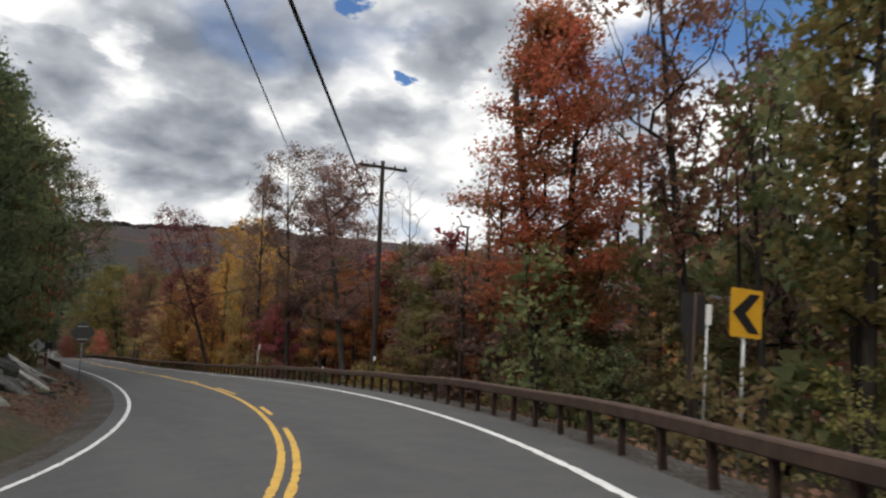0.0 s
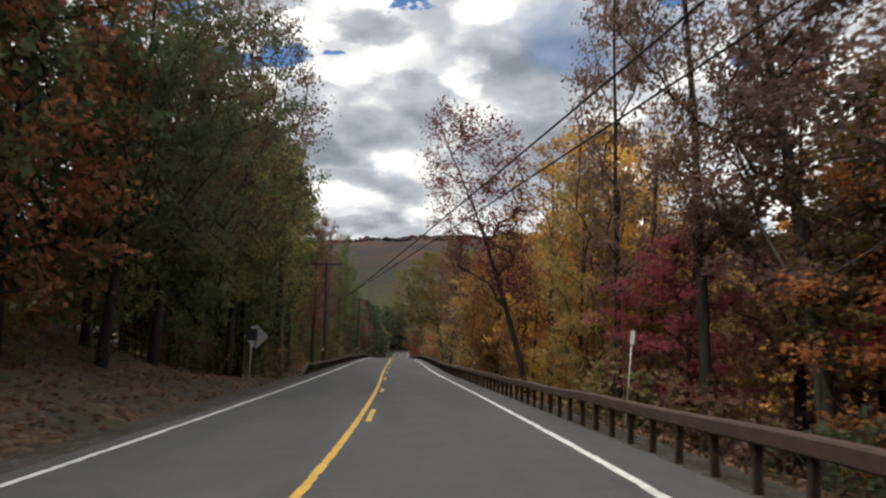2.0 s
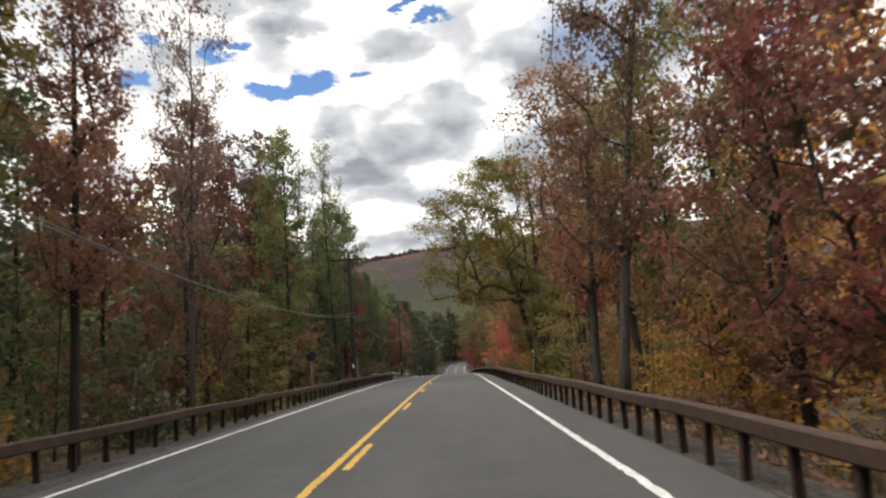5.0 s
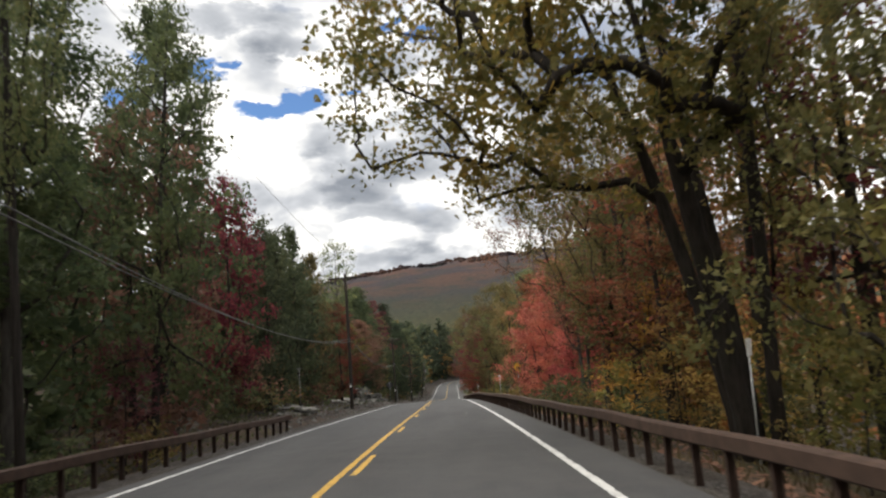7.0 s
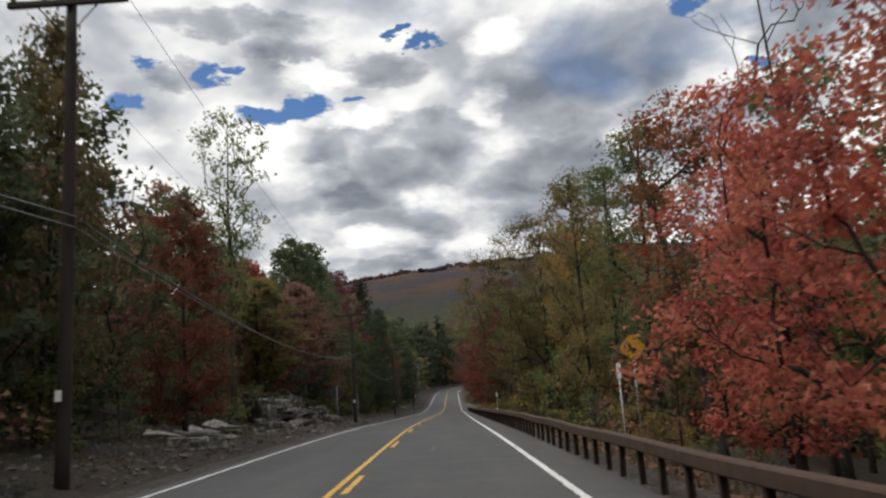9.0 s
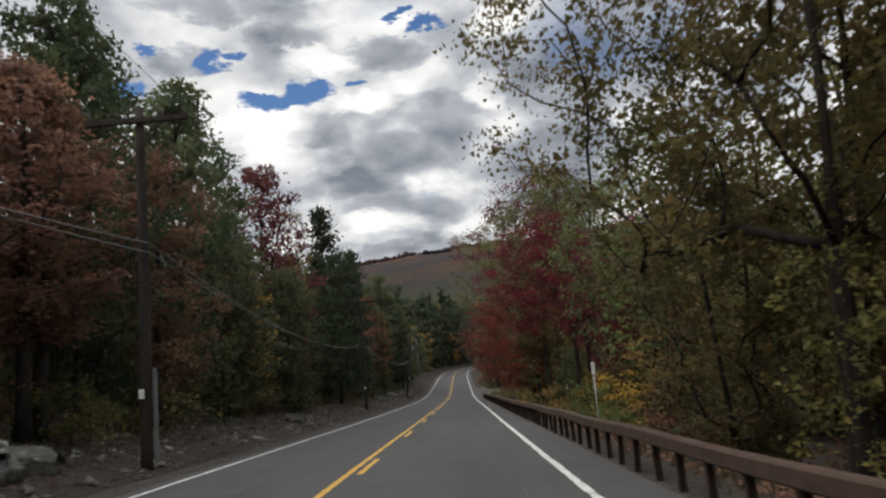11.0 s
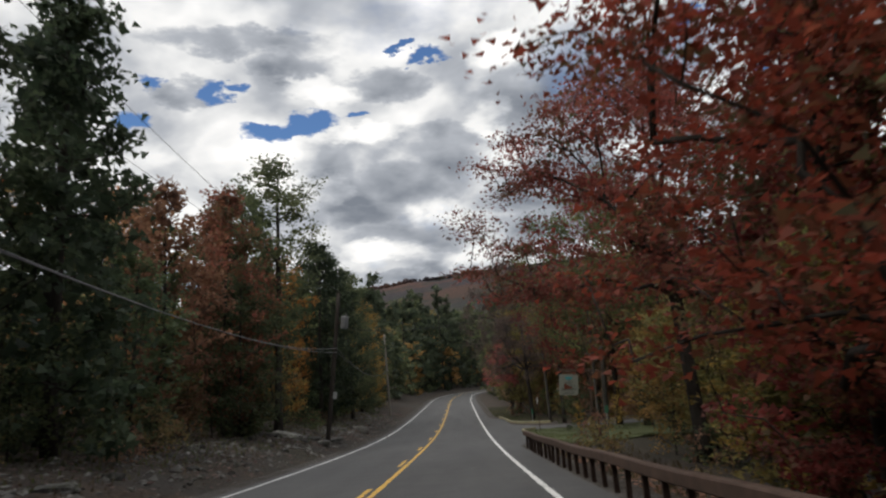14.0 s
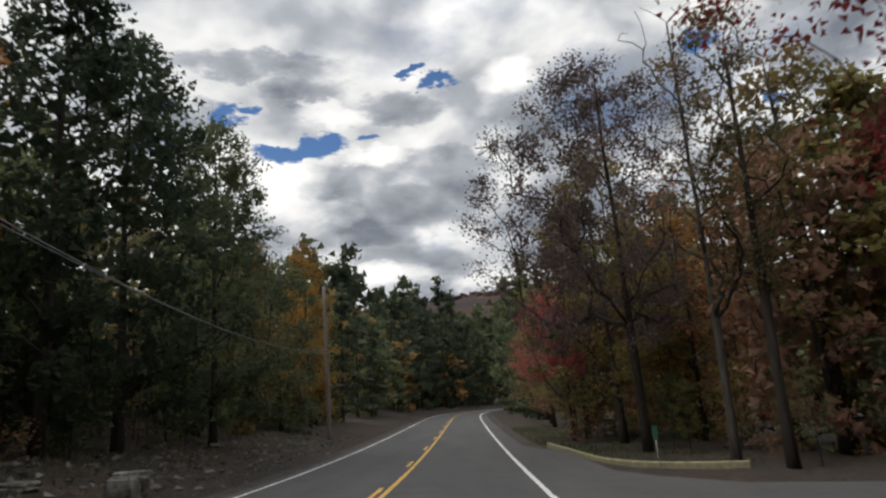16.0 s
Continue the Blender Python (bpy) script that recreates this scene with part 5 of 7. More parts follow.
# left of the road
for row in (
    (14.0, -14.5, "round", "amber", 13, 3.6), (19.0, -11.5, "round", "olive", 12, 3.4), (25.0, -11.0, "round", "dark", 12.5, 3.4), (30.5, -9.8, "round", "dark", 12.5, 3.2), (35.0, -9.2, "round", "dark", 13.2, 3.2), (33.0, -13.0, "maple", "olive", 14, 3.4),
    (40.0, -8.9, "round", "green", 14.0, 3.2), (44.0, -10.0, "round", "green", 15.5, 3.4), (47.5, -8.8, "round", "turning", 12.5, 3.0), (52.0, -8.2, "oak", "dark", 14.4, 3.8, 180, 1), (50.0, -10.5, "maple", "dark", 16, 3.4), (57.0, -8.4, "oak", "rust", 17.0, 4.2, 180, 1), (54.5, -9.8, "round", "green", 11.0, 2.8), (59.0, -10.2, "round", "dark", 12.0, 3.0), (61.0, -9.0, "round", "green", 15.5, 3.2), (64.5, -7.4, "tall", "lime", 12.5, 2.4),
    (66.0, -9.4, "maple", "green", 17, 3.2), (70.0, -8.2, "tall", "green", 15.5, 2.4), (68.0, -7.6, "round", "green", 17.0, 3.0), (76.0, -7.0, "tall", "lime", 15.6, 2.8), (75.0, -10.5, "maple", "green", 18, 3.2), (80.0, -8.6, "tall", "green", 16, 2.4), (84.0, -10.0, "airy", "rust", 18, 2.8), (87.5, -8.0, "tall", "green", 19, 2.2), (92.0, -10.2, "tall", "green", 21.5, 3.4), (90.0, -8.6, "tall", "olive", 20, 2.2),
    (94.5, -7.0, "thin", "rust", 14.2, 1.6), (98.0, -9.6, "tall", "olive", 18, 2.6), (101.0, -7.8, "tall", "rust", 14.6, 1.7), (107.0, -7.2, "thin", "plum", 16.0, 1.5), (112.0, -9.2, "maple", "rust", 14, 2.4), (116.0, -8.0, "full", "olive", 6.0, 2.0), (120.0, -7.0, "tall", "green", 15.0, 1.7), (119.0, -11.0, "full", "green", 10, 2.8), (129.6, -10.6, "vine", "dark", 15.5, 0.8),
    (124.5, -9.6, "maple", "turning", 14, 2.6), (127.5, -11.0, "airy", "slate", 18, 3.4), (138.5, -8.9, "tall", "dark", 14.5, 2.2), (133.0, -11.8, "airy", "dark", 16.5, 3.0), (131.0, -10.8, "full", "green", 13, 2.8), (127.0, -8.2, "full", "amber", 5, 1.8), (134.5, -10.5, "full", "rust", 10, 2.6), (136.4, -7.3, "thin", "green", 19.5, 1.6), (140.0, -10.2, "full", "dark", 11, 2.8), (144.9, -8.2, "maple", "dark", 16.5, 2.5), (147.0, -9.8, "full", "rust", 13.0, 3.0), (150.5, -10.2, "tall", "dark", 17.5, 2.8),
    (156.5, -9.2, "round", "maroon", 12.4, 2.2), (161.5, -8.6, "round", "dark", 11.4, 2.3), (171.0, -8.9, "round", "dark", 13.4, 1.9), (177.5, -9.2, "round", "olive", 12.6, 1.8), (175.5, -11.8, "round", "dark", 13.5, 2.8), (160.0, -11.5, "full", "dark", 11, 2.8), (169.0, -10.6, "full", "dark", 11.5, 2.8), (175.0, -10.2, "round", "dark", 10.5, 2.8), (184.5, -7.9, "round", "turning", 9.2, 2.0), (180.0, -10.2, "full", "dark", 12, 2.8), (190.0, -10.2, "full", "dark", 11, 2.6),
    (196.0, -9.6, "thin", "green", 17, 2.4), (199.5, -12.5, "round", "rust", 11.5, 2.8), (206.0, -11.4, "round", "turning", 11.2, 3.2), (203.0, -10.2, "crowned", "olive", 9.0, 2.8), (209.0, -10.2, "crowned", "rust", 9.0, 2.6), (207.0, -10.0, "bare", "rust", 11, 1.4), (214.5, -10.4, "bare", "rust", 12, 1.5), (211.0, -10.8, "bare", "rust", 11.5, 1.4), (212.5, -9.6, "crowned", "rust", 10.5, 2.8), (228.0, -9.6, "full", "dark", 9.0, 2.8), (219.5, -9.2, "maple", "rust", 10.5, 2.8), (237.0, -9.4, "full", "dark", 9.0, 2.6), (203.5, -11.2, "bare", "rust", 8, 1.6), (210.0, -13.6, "full", "dark", 12, 3.0), (215.5, -9.9, "round", "dark", 15.0, 3.0), (219.0, -12.0, "round", "dark", 15.5, 2.8), (224.0, -10.8, "round", "dark", 15.0, 3.2), (222.0, -14.0, "full", "dark", 13, 3.0), (228.5, -12.0, "tall", "dark", 17.5, 2.8), (233.0, -11.6, "tall", "dark", 15.5, 2.8),
    (232.0, -10.4, "full", "amber", 9, 2.8), (236.0, -12.4, "full", "dark", 12.5, 3.0), (242.2, -11.6, "maple", "maroon", 17.4, 4.0), (240.5, -9.6, "full", "dark", 9, 2.6), (246.5, -10.0, "thin", "olive", 15.0, 1.9), (248.5, -8.8, "full", "dark", 9.5, 2.4), (252.0, -8.2, "round", "pine", 13.0, 2.6), (257.0, -10.6, "conifer", "pine", 13.5, 3.2), (262.4, -10.8, "conifer", "pine", 19.5, 3.8), (258.5, -13.5, "full", "dark", 13, 3.0),
    (267.0, -9.4, "conifer", "pine", 16.0, 3.2), (271.0, -12.0, "conifer", "pine", 15.0, 3.4), (254.0, -12.5, "conifer", "pine", 12.5, 3.4), (272.0, -9.6, "full", "dark", 7, 2.2), (277.5, -10.8, "round", "rust", 11.5, 2.8), (281.5, -9.6, "round", "turning", 12.8, 2.7), (285.5, -11.0, "round", "dark", 12.5, 3.0), (281.0, -8.6, "full", "dark", 7.5, 2.4), (278.0, -12.5, "full", "dark", 11, 2.8), (286.8, -8.4, "tall", "dark", 16.4, 3.0, None, 0), (284.0, -9.8, "full", "dark", 9, 2.4), (290.0, -11.0, "round", "dark", 15.2, 3.0), (292.0, -9.4, "sapling", "gold", 4.5, 1.8),
    (295.8, -10.2, "round", "orange", 11.6, 2.1), (300.0, -8.7, "round", "pine", 14.2, 3.2), (304.0, -8.7, "round", "pine", 14.2, 3.4), (309.5, -7.8, "round", "dark", 13.4, 3.0), (314.0, -10.2, "full", "dark", 11, 2.8), (318.5, -9.4, "round", "amber", 10.5, 2.2), (324.0, -9.0, "full", "dark", 10.5, 2.6), (330.0, -8.6, "round", "gold", 13.0, 2.0), (335.0, -9.4, "full", "olive", 10, 2.6), (342.0, -9.8, "full", "dark", 10, 2.6),
):
    hero(*row)


def palette(s, off):
    """Leaf tints that prevail along each stretch of the wood."""
    if off > 0:
        table = ((-60, ("green", "lime", "green", "olive")), (19, ("rust", "plum", "plum", "green", "rust")), (36, ("rust", "plum", "rust", "orange", "crimson")), (56, ("yellow", "gold", "orange", "yellow", "yellow")), (110, ("lime", "rust", "olive", "orange", "gold")), (150, ("olive", "olive", "green", "orange")), (176, ("rust", "lime", "green", "olive")), (215, ("green", "olive", "lime", "dark")), (262, ("olive", "green", "rust", "gold")), (300, ("olive", "rust", "gold", "green", "dark")))
    else:
        table = ((-60, ("green", "olive", "green", "dark")), (62, ("green", "olive", "dark", "gold", "rust")), (120, ("dark", "dark", "rust", "dark", "maroon")), (190, ("dark", "dark", "rust", "green")), (262, ("dark", "orange", "gold", "olive", "dark")), (300, ("dark", "green", "olive", "gold")))
    best = table[0][1]
    for start, tints in table:
        if s >= start:
            best = tints
    return best


def grove(name, rows, label):
    """Trees too many and too deep in the wood to tell apart, as one mesh. rows: station, offset, height, tint, pine."""
    tints = sorted({r[3] for r in rows})
    slot = {t: i + 1 for i, t in enumerate(tints)}
    models = [distant_tree(201 + k, 14.0, 0.03, 3.3, 400, 0.99, 12, 1.3) for k in range(4)]
    nearer = [distant_tree(205 + k, 14.0, 0.03, 3.3, 850, 0.52, 14, 1.1) for k in range(4)]
    middle = [distant_tree(215 + k, 14.0, 0.03, 3.3, 420, 0.92, 12, 1.2) for k in range(3)]
    outer = [distant_tree(221 + k, 14.0, 0.05, 3.7, 105, 1.9, 6, 1.5) for k in range(4)]
    pines = [distant_tree(211 + k, 15.0, 0.05, 2.6, 620, 0.62, 22, 0.8, True) for k in range(2)]
    rng = random.Random(31)
    verts, sizes, mats = [], [], []
    for s, off, height, tint, pine in rows:
        (wv, wf), lv = rng.choice(pines if pine else models if s > 345 and abs(off) < 60 else nearer if abs(off) < 21 else middle if abs(off) < 37 else outer)
        k = height / 14.5
        a = rng.uniform(0, 6.28)
        turn = np.array([[math.cos(a), -math.sin(a), 0], [math.sin(a), math.cos(a), 0], [0, 0, 1]])
        at_ = np.array(place(s, off))
        scale = np.array([k**0.6, k**0.6, k])
        quads = np.concatenate([np.asarray(wv)[list(q)] for q in wf if len(q) == 4])
        for pts, corners, m in ((quads, 4, 0), (lv, 3, slot[tint])):
            verts.append((pts * scale) @ turn.T + at_)
            sizes.append(np.full(len(pts) // corners, corners))
            mats.append(np.full(len(pts) // corners, m))
    V, size, mat = np.concatenate(verts), np.concatenate(sizes), np.concatenate(mats)
    me = bpy.data.meshes.new(name)
    me.vertices.add(len(V))
    me.vertices.foreach_set("co", V.ravel())
    me.loops.add(len(V))
    me.loops.foreach_set("vertex_index", np.arange(len(V)))
    me.polygons.add(len(size))
    me.polygons.foreach_set("loop_start", np.r_[0, np.cumsum(size)[:-1]])
    me.update(calc_edges=True)
    me.materials.append(BARK)
    for t in tints:
        me.materials.append(LEAF[t])
    me.polygons.foreach_set("material_index", mat)
    me.update()
    tagged(new(name, me), label, "woods", kind="stuff")


def fill():
    rng = random.Random(17)
    spots = list(TAKEN)

    def free(s, off, gap):
        return all((s - a) ** 2 + (off - b) ** 2 > gap * gap for a, b in spots)

    # the second row of the wood
    for side, near, deep, count in ((1, 11.5, 18, 40), (-1, 11.0, 17, 84)):
        made = 0
        for _ in range(4000):
            if made >= count:
                break
            s = rng.uniform(-8, 340)
            o = side * rng.uniform(near, deep)
            if side > 0 and 279 < s < 306:
                continue
            if not free(s, o, 3.0):
                continue
            spots.append((s, o))
            made += 1
            low = ((10.5 if s < 62 else 13.0) if side > 0 else 15.5) if s < 150 else 12.5
            kind = "airy" if side > 0 and 150 < s < 268 and o < 14.8 else "thicket" if (s > 150 and side < 0) or s > 262 or rng.random() < 0.3 else "second"
            tree(s, o, kind, rng.choice(palette(s, side)), rng.uniform(0.85, 1.1) * low)
    # a lower, closed stand behind the slender trees of the first slope
    for k in range(19):
        s = 33 + 2.6 * k + rng.uniform(-1, 1)
        tree(s, rng.uniform(11.5, 15.5), "thicket", rng.choice(("plum", "rust", "rust", "orange", "olive", "crimson") if s < 56 else ("gold", "yellow", "orange", "amber")), rng.uniform(10.0, 12.5) if s < 50 else rng.uniform(7.5, 9.5), 3.0)
    for s, o, tint, h in ((28.5, 12.2, "plum", 8.2), (31.5, 13.6, "rust", 9.0), (33.5, 12.0, "olive", 8.6), (30.5, 16.5, "rust", 11.0), (27.0, 15.0, "plum", 9.6)):
        tree(s, o, "thicket", tint, h, 2.6)
    # dark undergrowth below the bank's edge
    for k in range(14):
        tree(57.5 + 1.0 * k, -rng.uniform(8.2, 11.0), "sapling", rng.choice(("dark", "green", "olive", "rust")), rng.uniform(2.2, 4.2))
    # understorey
    for side, count in ((1, 55), (-1, 50)):
        made = 0
        for _ in range(3000):
            if made >= count:
                break
            s = rng.uniform(0, 335)
            o = side * rng.uniform(7.4, 13)
            if side > 0 and 276 < s < 306 and o < 20:
                continue
            if side < 0 and s < 64 and o > -8.2:
                continue
            if side < 0 and s > 150 and o > -9.0:
                continue
            if not free(s, o, 1.4):
                continue
            made += 1
            tree(s, o, "sapling", rng.choice(palette(s, side)), rng.uniform(2.8, 6.5))
    # leafy saplings just beyond the rail
    for k in range(52):
        s = 11 + 2.6 * k + rng.uniform(-0.9, 0.9)
        tree(s, rng.uniform(7.0, 10.5), "sapling", rng.choice(palette(s, 1) + ("green", "olive")), rng.uniform(1.8, 3.4))
    for k in range(28):
        s = 70 + 2.9 * k + rng.uniform(-1, 1)
        tree(s, -rng.uniform(7.2, 10.5), "sapling", rng.choice(("green", "dark", "olive", "rust", "lime")), rng.uniform(1.8, 3.6))
    # dark undergrowth under the later woods
    for _ in range(95):
        s = rng.uniform(152, 335)
        tree(s, -rng.uniform(8.4, 12.5), "sapling", rng.choice(("dark", "dark", "olive", "green", "rust")), rng.uniform(2.0, 4.5))
    for s, o, tint, h in ((284.6, 7.9, "yellow", 1.7), (287.2, 7.6, "dark", 2.6), (288.6, 8.6, "dark", 3.0), (286.0, 10.2, "yellow", 1.9), (288.5, 11.0, "gold", 2.2), (284.0, 11.5, "dark", 3.0), (281.0, 11.8, "dark", 3.4), (278.0, 10.6, "olive", 2.6), (287.0, 13.0, "crimson", 4.0), (290.0, 14.0, "olive", 3.5), (298.6, 11.2, "dark", 3.0), (301.0, 10.0, "olive", 2.4), (303.5, 9.4, "gold", 2.2), (305.5, 8.8, "green", 2.4), (299.5, 15.0, "dark", 4.0)):
        tree(s, o, "sapling", tint, h)
    made = 0
    for _ in range(3000):
        if made >= 150:
            break
        s, side = rng.uniform(0, 320), rng.choice((1, -1))
        o = side * rng.uniform(5.9, 9.8)
        if side > 0 and 274 < s < 306:
            continue
        if side < 0 and (s < 64 or s > 150) and o > -7.6:
            continue
        made += 1
        tree(s, o, "bush", rng.choice(("green", "olive", "dark", "olive", "gold", "rust")), rng.uniform(0.7, 1.9))
    # russet brush on top of the ledge
    for s, o, h in ((197.5, -8.6, 1.3), (199.0, -9.2, 1.6), (201.0, -8.7, 1.4), (202.6, -9.3, 1.7), (205.2, -8.8, 1.4), (206.8, -9.4, 1.6), (198.2, -10.2, 1.8)):
        tree(s, o, "bush", rng.choice(("rust", "plum", "rust", "orange")), h)
    # olive brush behind the slabs of the stony bank
    for s, o, h in ((157.0, -8.8, 1.9), (159.5, -9.4, 2.2), (162.0, -8.9, 1.7), (165.5, -9.5, 2.3), (168.5, -8.8, 1.8), (173.0, -8.6, 1.8), (177.0, -9.0, 2.0), (196.5, -9.2, 1.9), (200.0, -9.6, 2.2), (204.0, -9.4, 2.0), (212.5, -8.4, 1.8), (218.0, -8.6, 1.6)):
        tree(s, o, "bush", rng.choice(("olive", "green", "olive", "rust")), h)
    # deep wood on both sides, behind, and ahead where the road bends away
    deep = []
    for _ in range(260):
        s, side = rng.uniform(-10, 345), rng.choice((1, -1))
        o = side * (16.5 + 30 * rng.random() ** 1.3)
        if side > 0 and (284 < s < 304 and o < 26 or rng.random() < 0.4):
            continue
        deep.append((s, o, rng.uniform(9, 14.5) * (1.0 if s < 150 else 0.9), rng.choice(palette(s, side)), False))
    for _ in range(60):
        s = rng.uniform(-88, -4)
        o = rng.choice((1, -1)) * rng.uniform(10, 30)
        deep.append((s, o, rng.uniform(10, 15), rng.choice(("dark", "rust", "olive", "red")), False))
    for _ in range(210):
        s = rng.uniform(335, 505)
        side = rng.choice((1, -1, -1))
        o = side * (8.2 + 42 * rng.random() ** 1.5)
        if side > 0 and s > 400 and o > 26:
            continue
        pine = rng.random() < 0.25
        deep.append((s, o, rng.uniform(8, 12.5), "pine" if pine else rng.choice(("dark", "pine", "olive", "pine", "gold", "dark")), pine))
    for _ in range(150):
        x, y = rng.uniform(-46, 20), rng.uniform(372, 480)
        s, o = [float(a[0]) for a in land([x], [y])[1:]]
        if abs(o) < 8.5:
            continue
        deep.append((s, o, rng.uniform(17, 22), rng.choice(("pine", "dark", "pine", "olive", "pine")), rng.random() < 0.3))
    deep += [(418.0, -9.0, 25.0, "pine", True), (424.0, -9.6, 23.0, "pine", True), (430.0, -13.0, 20.0, "pine", True)]
    for _ in range(70):
        deep.append((rng.uniform(190, 276), rng.uniform(17, 36), rng.uniform(7, 12.5), rng.choice(("green", "olive", "dark", "lime", "dark")), False))
    for _ in range(40):
        deep.append((rng.uniform(-6, 32), rng.uniform(15.5, 34), rng.uniform(9, 14), rng.choice(("green", "olive", "rust", "plum", "green")), False))
    grove("deep_wood", deep, "deep autumn wood behind the roadside trees")
    slopes = []
    for _ in range(1000):
        s, side = rng.uniform(-70, 440), rng.choice((1, -1))
        slopes.append((s, side * (38 + 100 * rng.random()), rng.uniform(10, 15), rng.choice(palette(s, side) + ("olive", "rust")), False))
    slopes = [r for r in slopes if abs(land(*[[float(v)] for v in at(np.array([r[0]]), np.array([r[1]]))[0][:2]])[2][0]) > 36]
    grove("slope_wood", slopes, "autumn woods on the slopes on both sides")


fill()


def far_woods():
    """Rounded crowns by the thousand on the slopes ahead."""
    rng = np.random.default_rng(9)
    bm = bmesh.new()
    bmesh.ops.create_icosphere(bm, subdivisions=1, radius=1.0)
    bv = np.array([v.co[:] for v in bm.verts])
    bf = [tuple(v.index for v in f.verts) for f in bm.faces]
    bm.free()
    n = 3600
    az = rng.uniform(-0.32, 0.42, n)
    dist = 560 + 700 * rng.random(n)
    x, y = dist * np.sin(az), 60 + dist * np.cos(az)
    z = land(x, y)[0]
    verts = np.empty((n, len(bv), 3))
    r = rng.uniform(4.0, 7.0, n) * (0.8 + dist / 1300)
    for i in range(n):
        jig = 1 + rng.normal(size=(len(bv), 1)) * 0.2
        verts[i] = bv * jig * (r[i], r[i], r[i] * rng.uniform(0.55, 0.9)) + (x[i], y[i], z[i] + r[i] * 0.5)
    # crowns along the crest, which roughen its outline
    crest = 1300
    cx, cy = rng.uniform(-760, 900, crest), rng.uniform(2650, 3230, crest)
    cr = rng.uniform(4.0, 10.0, crest) * rng.uniform(0.7, 1.3, crest)
    cz = land(cx, cy)[0]
    top = np.array([bv * (1 + rng.normal(size=(len(bv), 1)) * 0.25) * (r_, r_, r_ * 0.9) + (a, b, h + r_ * 0.3) for r_, a, b, h in zip(cr, cx, cy, cz)])
    verts = np.concatenate([verts, top])
    n += crest
    faces = [tuple(i * len(bv) + k for k in f) for i in range(n) for f in bf]
    ob = new("far_woods", mesh_of("far_woods", verts.reshape(-1, 3), faces, FAR, True))
    tagged(ob, "distant autumn woods covering the valley and ridge", "woods", kind="stuff")


far_woods()


# ---- poles ----
utility_pole(6.43, 29.6, 0.0, 10.9, (1.3, 0), 2.4, -4, label="tall dark wooden utility pole with a crossarm")
for s, off, hgt, lean in ((85.3, -5.0, 8.6, -0.5), (128.4, -4.95, 8.8, 0.3), (171.6, -5.35, 9.7, 0.0), (209.7, -5.1, 8.2, 0.0), (246.6, -5.4, 8.4, 0.0)):
    x, y, z = place(s, off)
    road_pole = utility_pole(x, y, z, hgt, (lean, 0), 2.4, 0)
    if s in (128.4, 209.7):
        part("guy_guard", box_me("guy_guard", (0.09, 0.05, 2.0), TANK, 0.012), road_pole, "pale grey guard strip", pose(0.22, 0.02, 1.15))
x, y, z = -6.75, 285.55, place(286.1, -5.5)[2]
pole_k = utility_pole(x, y, z, -3.2 - z, (7.6, 2.0), 0, plate=False, label="leaning dark wooden utility pole with a transformer")
tv, tf = tube([(0, 0, h) for h in (0, 0.02, 0.06, 0.62, 0.66, 0.70)], (0.15, 0.19, 0.2, 0.2, 0.21, 0.1), 14)
K_Z = -5.15 - z
can = part("transformer", mesh_of("transformer", tv, tf, TANK, True), pole_k, "grey cylindrical transformer", pose(0.46, -0.05, K_Z))
part("bushing", INSULATOR, can, m=pose(0.05, 0, 0.69))
part("bracket", box_me("bracket", (0.3, 0.06, 0.08), RUST_DARK, 0.008), pole_k, m=pose(0.2, -0.08, K_Z + 0.3))
part("meter_box", box_me("meter_box", (0.18, 0.12, 0.36), GALV, 0.015), pole_k, "pale grey meter box", pose(0.22, -0.05, 2.45))
x, y, z = place(321.9, -5.8)
pale_pole = utility_pole(x, y, z, 8.6, (-0.5, 0), 0, plate=False, grey=True, label="pale weathered wooden utility pole")
part("side_bar", box_me("side_bar", (0.9, 0.06, 0.08), POLE_GREY, 0.008), pale_pole, m=pose(0.5, -0.1, 2.9))
for k in range(1, len(TOPS) - 1):
    (a, la), (b, lb) = TOPS[k], TOPS[k + 1]
    for p, q in zip(a, b):
        cable(p, q, 0.7, 0.006)
    for lift in (0.0, 0.22):
        up = Vector((0, 0, lift))
        cable(la + up, lb + up, 0.9 + lift, 0.014, "pale grey telephone cable strung along the roadside poles", CABLE_GREY)
cable((5.6, 29.6, 5.9), (-5.5, 85.2, 2.6), 0.15, 0.02)
cable((7.0, 29.6, 6.0), (-5.5, 85.2, 3.0), 0.15, 0.02)
cable((-8.5, 2.7, 7.5), (9.5, 51.6, 15.8), 0.0, 0.026)
cable((-8.5, 0.0, 5.0), (6.5, 29.6, 8.0), 0.0, 0.02)
cable((-5.75, 285.2, -5.2), (9.6, 285.0, -2.6), 1.46, 0.014)

# ---- signs ----


def post_me(height, r=0.025, material=None, below=0.5):
    v, f = tube([(0, 0, -below), (0, 0, height)], [r, r], 6)
    return mesh_of("post", v, f, material or GALV, True)


def plate_me(outline, thick, material, bevel=0.004):
    """A flat plate standing upright in x and z, its face to -y."""
    bm = bmesh.new()
    vs = [bm.verts.new((x, 0, z)) for x, z in outline]
    face = bm.faces.new(vs)
    g = bmesh.ops.extrude_face_region(bm, geom=[face])
    bmesh.ops.translate(bm, vec=(0, thick, 0), verts=[e for e in g["geom"] if isinstance(e, bmesh.types.BMVert)])
    bmesh.ops.recalc_face_normals(bm, faces=bm.faces[:])
    me = bpy.data.meshes.new("plate")
    bm.to_mesh(me)
    bm.free()
    me.materials.append(material)
    return me


